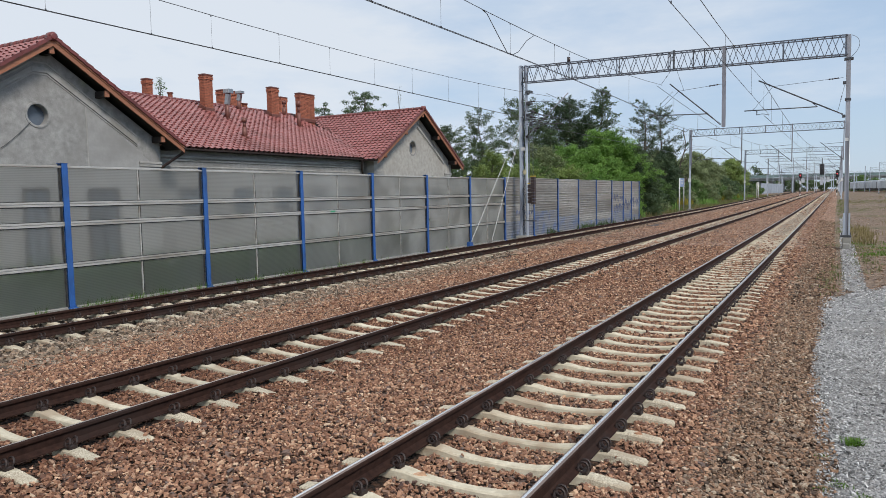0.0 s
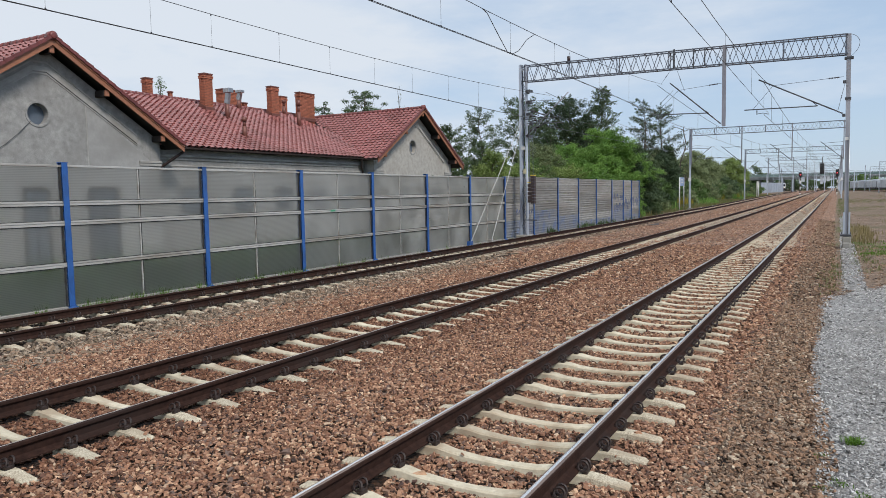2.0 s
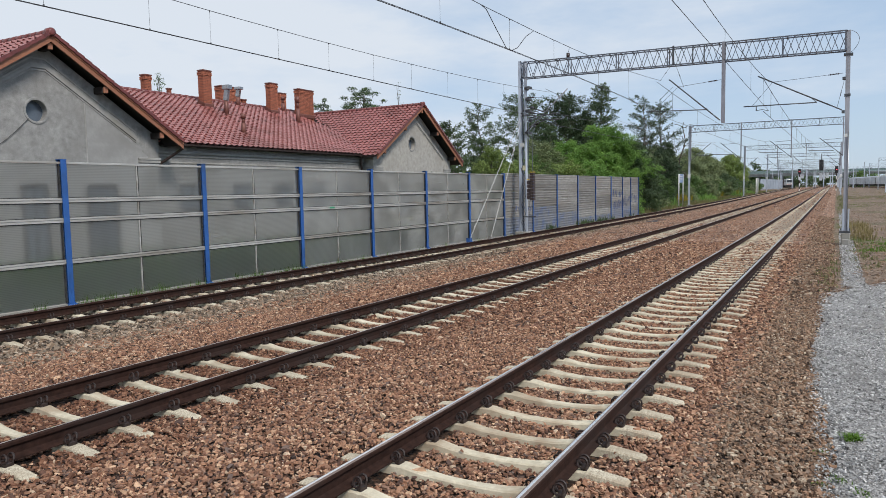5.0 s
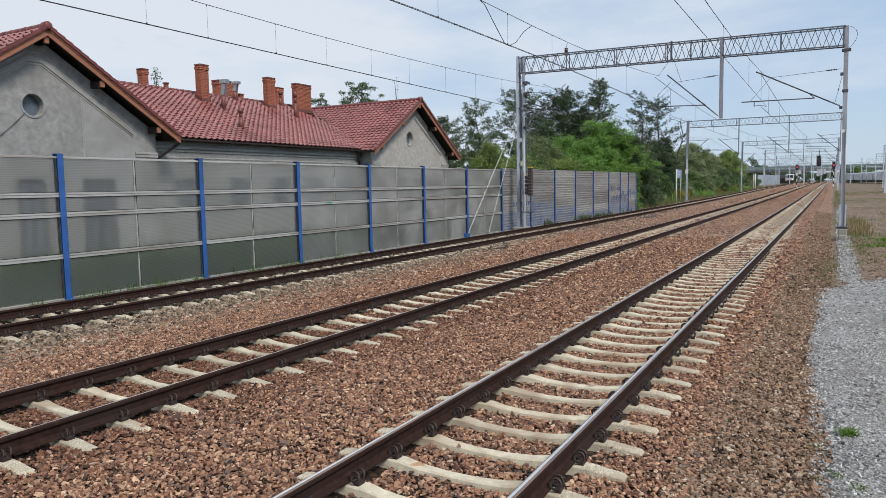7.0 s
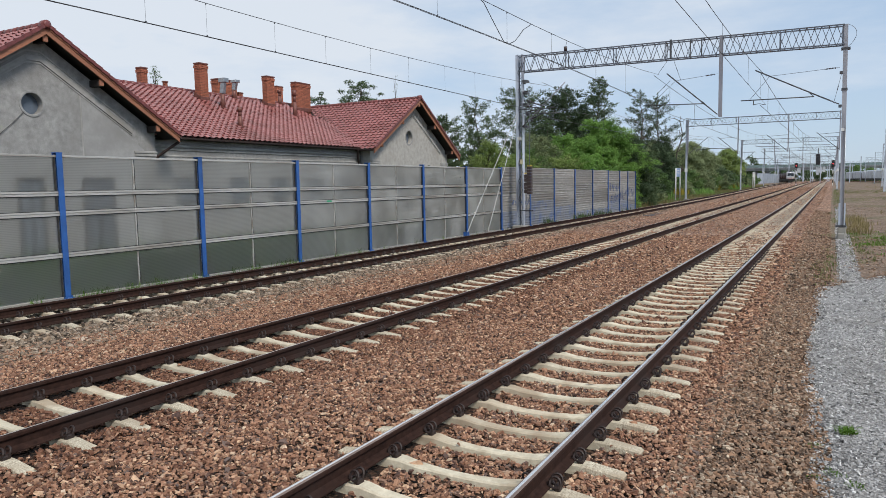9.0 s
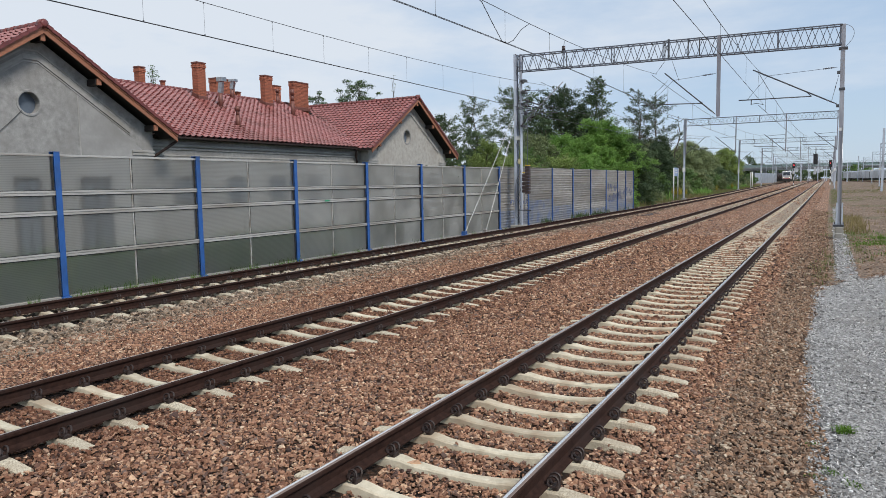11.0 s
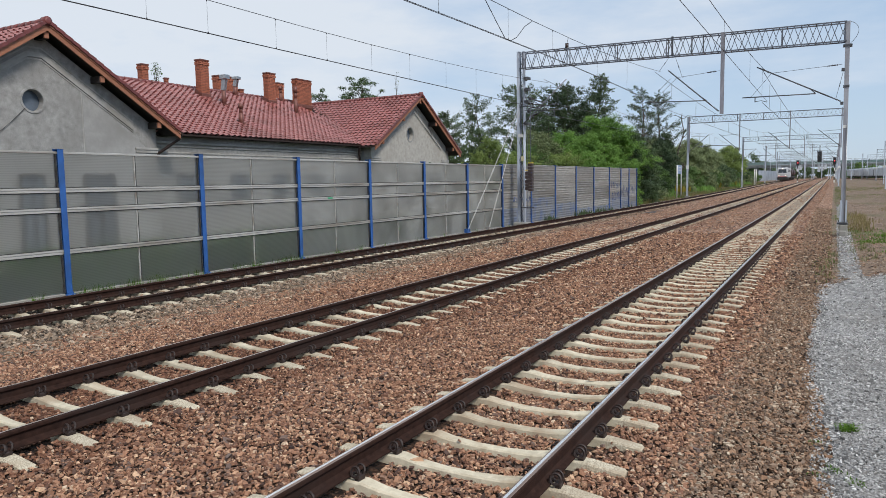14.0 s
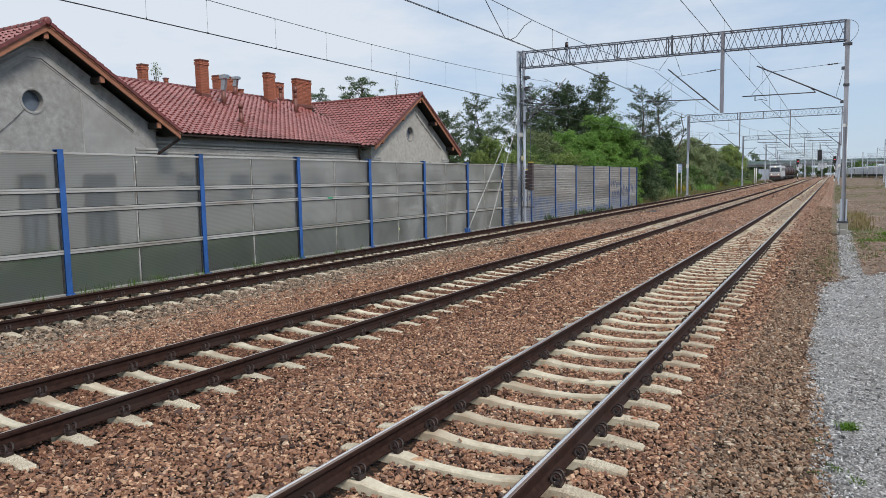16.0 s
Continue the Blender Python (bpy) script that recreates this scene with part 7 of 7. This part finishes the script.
def locomotive():
    """Boxy white electric locomotive; its nose looks along -y, at y = 0."""
    c = empty("locomotive")
    tagged(c, "white boxy electric locomotive with lit headlights", "locomotive")
    bm = bmesh.new()
    side = [(0.55, 1.02), (0.18, 1.15), (0.10, 2.05), (0.55, 3.82), (1.10, 4.10), (17.80, 4.10), (18.35, 3.82), (18.80, 2.05), (18.72, 1.15), (18.35, 1.02)]
    prism(bm, side, "x", -1.46, 1.46)
    ends = [e for e in bm.edges if abs(e.verts[0].co.x - e.verts[1].co.x) < 1e-6]
    bmesh.ops.bevel(bm, geom=ends, offset=0.14, segments=2, affect="EDGES")
    body = part("body", bm, M["loco"], c, "white painted body")
    for s in (0, 1):
        def yy(v):
            return v if s == 0 else 18.9 - v
        bm = bmesh.new()
        p = [(0.16, 2.42), (0.46, 3.60)]
        vs = [bm.verts.new((x, yy(y - 0.045), z)) for x, (y, z) in ((-1.18, p[0]), (1.18, p[0]), (1.08, p[1]), (-1.08, p[1]))]
        vb = [bm.verts.new((v.co.x, v.co.y + (0.08 if s == 0 else -0.08), v.co.z)) for v in vs]
        bm.faces.new(vs)
        bm.faces.new(vb[::-1])
        for i in range(4):
            bm.faces.new((vs[i], vs[(i + 1) % 4], vb[(i + 1) % 4], vb[i]))
        part("windscreen", bm, M["glass"], body, "dark sloping windscreen")
        solid("pillar", M["loco"], body, x=(-0.05, 0.05), y=tuple(sorted((yy(0.08), yy(0.24)))), z=(2.40, 2.72))
        for x in (-0.92, 0.92):
            bm = bmesh.new()
            rod(bm, (x, yy(0.06), 1.62), (x, yy(0.20), 1.62), 0.11, 12)
            part("headlight", bm, M["lamp"] if s == 0 else M["glass"], body, "lit headlight" if s == 0 else "dark tail lamp")
        bm = bmesh.new()
        rod(bm, (0, yy(0.46), 3.74), (0, yy(0.62), 3.74), 0.11, 12)
        part("headlight", bm, M["lamp"] if s == 0 else M["glass"], body, "top lamp")
        solid("bumper", M["loco_dark"], c, bevel=0.05, x=(-1.42, 1.42), y=tuple(sorted((yy(0.04), yy(0.5)))), z=(0.26, 1.20))
        buffers(c, yy(0.15), -1 if s == 0 else 1)
        solid("stripe", M["red"], body, "red stripe", x=(-1.2, 1.2), y=tuple(sorted((yy(0.085), yy(0.14)))), z=(1.22, 1.34))
    for s in (-1, 1):
        for y in (1.5, 17.4):
            solid("side_window", M["glass"], body, x=tuple(sorted((s * 1.45, s * 1.47))), y=(y - 0.35, y + 0.35), z=(2.35, 3.15))
        for k in range(5):
            y = 4.2 + 2.6 * k
            solid("grille", M["steel_dark"], body, x=tuple(sorted((s * 1.45, s * 1.475))), y=(y - 0.9, y + 0.9), z=(2.7, 3.5))
    solid("underframe", M["loco_dark"], c, x=(-1.35, 1.35), y=(0.6, 18.3), z=(0.72, 1.05))
    solid("transformer_box", M["loco_dark"], c, bevel=0.06, x=(-1.3, 1.3), y=(7.2, 11.6), z=(0.25, 0.95))
    bogie(c, 4.3)
    bogie(c, 14.6)
    for y, up in ((4.0, False), (14.4, True)):
        bm = bmesh.new()
        slab(bm, -0.8, 0.8, y - 0.9, y + 0.9, 4.10, 4.20)
        if up:
            for x in (-0.5, 0.5):
                rod(bm, (x, y - 0.7, 4.20), (x * 0.9, y + 0.9, 4.85), 0.05, 6)
                rod(bm, (x * 0.9, y + 0.9, 4.85), (x * 0.8, y - 0.4, 5.55), 0.04, 6)
            for dy in (-0.25, 0.25):
                slab(bm, -0.85, 0.85, y - 0.45 + dy, y - 0.38 + dy, 5.54, 5.60)
        else:
            for x in (-0.5, 0.5):
                rod(bm, (x, y - 0.8, 4.27), (x, y + 0.9, 4.36), 0.05, 6)
            slab(bm, -0.85, 0.85, y - 0.5, y + 0.0, 4.38, 4.46)
        part("pantograph", bm, M["steel_dark"], c, "raised pantograph" if up else "folded pantograph")
    bm = bmesh.new()
    slab(bm, -0.7, 0.7, 6.0, 12.6, 4.10, 4.38, 0.05)
    part("roof_equipment", bm, M["steel_dark"], c)
    return c


def tank_wagon():
    """Dark tank wagon; its front buffers stand at y = 0."""
    c = empty("tank_wagon")
    tagged(c, "dark brown cylindrical tank wagon", "tank wagon", "tank wagons")
    bm = bmesh.new()
    bmesh.ops.create_cone(bm, cap_ends=True, segments=28, radius1=1.45, radius2=1.45, depth=12.6, matrix=Matrix.Translation((0, 7.6, 2.62)) @ Matrix.Rotation(math.pi / 2, 4, "X"))
    for y, s in ((1.3, -1), (13.9, 1)):
        bmesh.ops.create_uvsphere(bm, u_segments=20, v_segments=10, radius=1.0, matrix=Matrix.Translation((0, y, 2.62)) @ Matrix.Diagonal((1.44, 0.38, 1.44, 1)))
    tank = part("tank", bm, M["tank"], c, "dark brown riveted barrel", smooth=True)
    for y in (2.6, 5.9, 9.3, 12.6):
        bm = bmesh.new()
        bmesh.ops.create_cone(bm, cap_ends=False, segments=28, radius1=1.475, radius2=1.475, depth=0.12, matrix=Matrix.Translation((0, y, 2.62)) @ Matrix.Rotation(math.pi / 2, 4, "X"))
        part("band", bm, M["loco_dark"], tank)
    bm = bmesh.new()
    rod(bm, (0, 7.6, 4.0), (0, 7.6, 4.28), 0.38, 14)
    part("dome", bm, M["loco_dark"], tank)
    bm = bmesh.new()
    for s in (-0.32, 0.32):
        rod(bm, (s, 6.0, 4.3), (s, 9.2, 4.3), 0.03, 5)
    slab(bm, -0.35, 0.35, 6.0, 9.2, 4.06, 4.10)
    part("walkway", bm, M["steel_dark"], tank)
    solid("frame", M["loco_dark"], c, x=(-1.3, 1.3), y=(0.55, 14.65), z=(0.92, 1.22))
    bogie(c, 2.9, 0.46)
    bogie(c, 12.3, 0.46)
    buffers(c, 0.55, -1)
    buffers(c, 14.65, 1)
    return c


loco = locomotive()
wagons = [tank_wagon()]
for _ in range(7):
    wagons.append(copy_thing(wagons[0], pose(0, 0, 0)))


# ---------------------------------------------------------------- loose stones
def stone_field(name, xy, size, mat, label, seed, zf, flat=0.58, category="ballast", sides=4):
    """Angular stones, one mesh: each a flattish block with shifted corners and a smaller top, turned at random and half sunk."""
    r = np.random.default_rng(seed)
    n = len(xy)
    k, reach = sides, (1.05 if sides > 3 else 1.25)
    ang = 2 * np.pi * (np.arange(k) + 0.5) / k + r.uniform(-0.30, 0.30, (n, k))
    far = reach * r.uniform(0.80, 1.20, (n, k))
    foot = np.stack([far * np.cos(ang), far * np.sin(ang), np.full((n, k), -1.0)], 2)
    crest = np.stack([far * np.cos(ang + 0.2), far * np.sin(ang + 0.2), 1.0 + r.uniform(-0.55, 0.35, (n, k))], 2)
    crest[:, :, :2] = crest[:, :, :2] * r.uniform(0.62, 0.95, (n, k, 1)) + r.uniform(-0.15, 0.15, (n, 1, 2))
    v = np.concatenate([foot, crest], 1)
    s = size * r.lognormal(0, 0.30, (n, 1, 1)) * np.stack([r.uniform(1.0, 1.75, n), r.uniform(0.65, 1.05, n), r.uniform(0.32, 0.66, n) * flat / 0.72], 1)[:, None, :]
    v *= s * 0.5
    q = r.normal(size=(n, 4)) * (1, 0.22, 0.22, 1.4)
    q /= np.linalg.norm(q, axis=1)[:, None]
    w, x, y, z = q.T
    rot = np.stack([np.stack([1 - 2 * (y * y + z * z), 2 * (x * y - z * w), 2 * (x * z + y * w)], 1),
                    np.stack([2 * (x * y + z * w), 1 - 2 * (x * x + z * z), 2 * (y * z - x * w)], 1),
                    np.stack([2 * (x * z - y * w), 2 * (y * z + x * w), 1 - 2 * (x * x + y * y)], 1)], 1)
    v = np.einsum("nij,nkj->nki", rot, v)
    z0 = np.array([zf(a, b) for a, b in xy]) + size * r.uniform(-0.35, 0.40, n)
    v += np.c_[xy, z0][:, None, :]
    step = 2 * k * np.arange(n)[:, None]
    f = [np.concatenate([np.array([[i, (i + 1) % k, (i + 1) % k + k, i + k]]) + step for i in range(k)]), *(np.array([[k, k + i, k + i + 1]]) + step for i in range(1, k - 1))]
    ob = bulk(name, v.reshape(-1, 3), f, mat)
    tagged(ob, label, category, kind="stuff")
    return ob


TRACKS = ((NEAR_X, 5.64, 0.605), (MID_X, 3.97, 0.605), (FAR_X, 6.49, 0.547))


def open_ballast(xy, spare):
    """Leaves out what lies on a sleeper or under a rail."""
    keep = np.ones(len(xy), bool)
    for cx, y0, step in TRACKS:
        dx = np.abs(xy[:, 0] - cx)
        dy = np.abs((xy[:, 1] - y0 + step / 2) % step - step / 2)
        bury = 0.99 if cx == FAR_X else 1.26
        keep &= ~((dx < bury) & (dy < 0.086 + spare))
        keep &= ~(np.abs(dx - GAUGE) < 0.10)
    return xy[keep]


def seen_ground(n, x0, x1, y0, y1, seed):
    r = np.random.default_rng(seed)
    xy = np.c_[r.uniform(x0, x1, n), r.uniform(y0, y1, n)]
    x, y = xy.T
    return xy[(x > 2.3 - 2.0 * y) & (y > 2.4 + 0.552 * (x + 3.24))]


def beside(xy, outside, spare):
    """Keeps what lies on the yard, or on the ballast side of its edge."""
    d = xy[:, 0] - np.array([yard_edge(y) for y in xy[:, 1]])
    return xy[(d > spare) if outside else (d < spare)]


def heap(x, y):
    return bed_z(x, y) + 0.012 * noise.noise((x * 1.6, y * 1.6, 0.0))


def layer(n, x0, x1, y0, y1, seed):
    return open_ballast(seen_ground(n, x0, x1, y0, y1, seed), 0.0)


def thinning(xy):
    """Fewer and fewer stones up the line."""
    r = np.random.default_rng(len(xy))
    return xy[r.random(len(xy)) < np.clip((78.0 - xy[:, 1]) / 45.0, 0, 1)]


BROWN = "angular reddish brown ballast stones between the tracks"


def rusted(xy, seed):
    """Splits a layer: stones stained dark by rust lie round the middle track's rails, fewer and fewer outward."""
    near = np.clip((2.1 - np.abs(xy[:, 0] - MID_X)) / 1.3, 0.06, 0.92)
    pick = np.random.default_rng(seed).random(len(xy)) < near
    return xy[pick], xy[~pick]


RUSTED = "dark rust-stained ballast stones round the middle track"
for number, y0, y1, seed, size, sides in ((104000, 2.6, 11.0, 1, 0.0325, 4), (50000, 11.0, 19.0, 2, 0.044, 3)):
    dark_ones, plain_ones = rusted(layer(number, -8.4, 1.75, y0, y1, seed), 30 + seed)
    stone_field("ballast_stones", dark_ones, size, M["rust_stones"], RUSTED, 30 + seed, heap, sides=sides)
    stone_field("ballast_stones", plain_ones, size, M["stones"], BROWN, seed, heap, sides=sides)
stone_field("ballast_stones", layer(33000, -8.4, 1.75, 19.0, 32.0, 3), 0.054, M["stones"], BROWN, 3, heap, sides=3)
stone_field("ballast_stones", thinning(layer(15000, -8.4, 1.75, 32.0, 75.0, 13)), 0.055, M["stones"], BROWN, 13, heap, sides=3)
stone_field("ballast_stones", layer(15000, -12.3, -8.4, 4.5, 20.0, 4), 0.050, M["grey_stones"], "grey-brown ballast stones round the side track", 4, heap, sides=3)
stone_field("ballast_stones", thinning(layer(11000, -12.3, -8.7, 20.0, 75.0, 5)), 0.075, M["grey_stones"], "grey-brown ballast stones round the side track", 5, heap, sides=3)
mixed = layer(9000, -9.0, -7.6, 4.5, 24.0, 16)
stone_field("ballast_stones", mixed, 0.050, M["grey_stones"], "mixed ballast stones beside the side track", 16, heap, sides=3)
stone_field("shoulder_stones", beside(seen_ground(25000, 1.55, 2.9, 5.0, 17.0, 6), False, 0.05), 0.034, M["shoulder"], "dark weathered stones on the ballast shoulder", 6, heap)
stone_field("shoulder_stones", thinning(seen_ground(15000, 1.6, 2.7, 17.0, 60.0, 7)), 0.044, M["shoulder"], "dark weathered stones on the ballast shoulder", 7, heap, sides=3)
behind = np.random.default_rng(21).uniform((-8.6, -12.0), (2.4, 6.0), (24000, 2))
behind = behind[~((behind[:, 0] > 2.3 - 2.0 * behind[:, 1]) & (behind[:, 1] > 2.7 + 0.552 * (behind[:, 0] + 3.24)))]
stone_field("ballast_stones", open_ballast(behind[:2000], 0.0), 0.062, M["stones"], BROWN, 21, heap)
stone_field("gravel_chips", beside(seen_ground(24000, 2.42, 4.6, 4.5, 14.0, 8), True, -0.02), 0.021, M["chips"], "pale grey stone chips of the yard", 8, lambda x, y: -0.352, category="gravel", sides=3)
stone_field("gravel_chips", beside(seen_ground(9000, 2.40, 7.0, 14.0, 21.5, 9), True, -0.02), 0.030, M["chips"], "pale grey stone chips of the yard", 9, lambda x, y: -0.352, category="gravel", sides=3)
stone_field("gravel_chips", seen_ground(3000, 2.86, 3.42, 20.0, 44.0, 24), 0.032, M["chips"], "pale grey stone chips of the path", 24, lambda x, y: gz(y) - 0.372, category="gravel", sides=3)
stone_field("stray_stones", beside(beside(seen_ground(6000, 2.40, 3.1, 4.5, 20.0, 10), True, -0.05), False, 0.12), 0.030, M["shoulder"], "stray ballast stones at the edge of the yard", 10, lambda x, y: -0.352)
stone_field("verge_stones", np.concatenate([seen_ground(5000, 2.7, 14.0, 21.5, 75.0, 11), seen_ground(4000, 2.5, 6.0, 18.5, 36.0, 17)]), 0.045, M["shoulder"], "brown stones strewn over the verge", 11, lambda x, y: gz(y) - 0.40, sides=3)
stone_field("sleeper_stones", np.array([(-0.42, 5.03), (-0.36, 5.06), (-0.30, 5.58), (0.98, 6.2), (-0.55, 7.0), (1.02, 6.85), (0.2, 8.05), (-3.5, 4.6), (-5.1, 6.4), (0.3, 9.3)]), 0.055, M["stones"],
            "stray stones lying on the sleepers", 12, lambda x, y: -0.205)
stone_field("ballast_stones", layer(7000, -8.4, 1.75, 70.0, 170.0, 23), 0.10, M["stones"], BROWN, 23, heap, sides=3)
stone_field("pale_stones", seen_ground(160, -8.0, 1.7, 20.0, 110.0, 22), 0.08, M["grey_stones"], "pale crumbs of stone on the ballast", 22, heap, category="stone")
big = stone_field("pale_stone", np.array([(2.52, 9.55)]), 0.13, M["pale_stone"], "pale rounded stone at the edge of the ballast", 14, lambda x, y: -0.335, category="stone")


# ---------------------------------------------------------------- the train under way
def motions():
    """The train rolls towards the camera along the side track at about 15.5 metres a second."""
    ys = np.arange(60.0, 900.0, 0.5)
    xs = np.array([siding_x(y) for y in ys])
    run = np.r_[0, np.cumsum(np.hypot(np.diff(xs), np.diff(ys)))]
    nose = float(np.interp(211.0, ys, run))

    def on_track(s):
        y = float(np.interp(s, run, ys))
        return Vector((siding_x(y), y, gz(y)))

    def unit_pose(s, length):
        a, b = on_track(s + 0.15 * length), on_track(s + 0.85 * length)
        d = (b - a).normalized()
        o = a - d * 0.15 * length
        turn = math.degrees(math.atan2(-d.x, d.y))
        return pose(o.x, o.y, o.z, math.degrees(math.asin(d.z)), 0, turn)

    times = [0.5 * k for k in range(33)]
    for unit, back, length in [(loco, 0.0, 18.9)] + [(w, 19.6 + 15.6 * k, 15.2) for k, w in enumerate(wagons)]:
        walk(unit, [(t, unit_pose(nose + SPEED * (16.0 - t) + back, length)) for t in times])


SPEED = 15.5
motions()
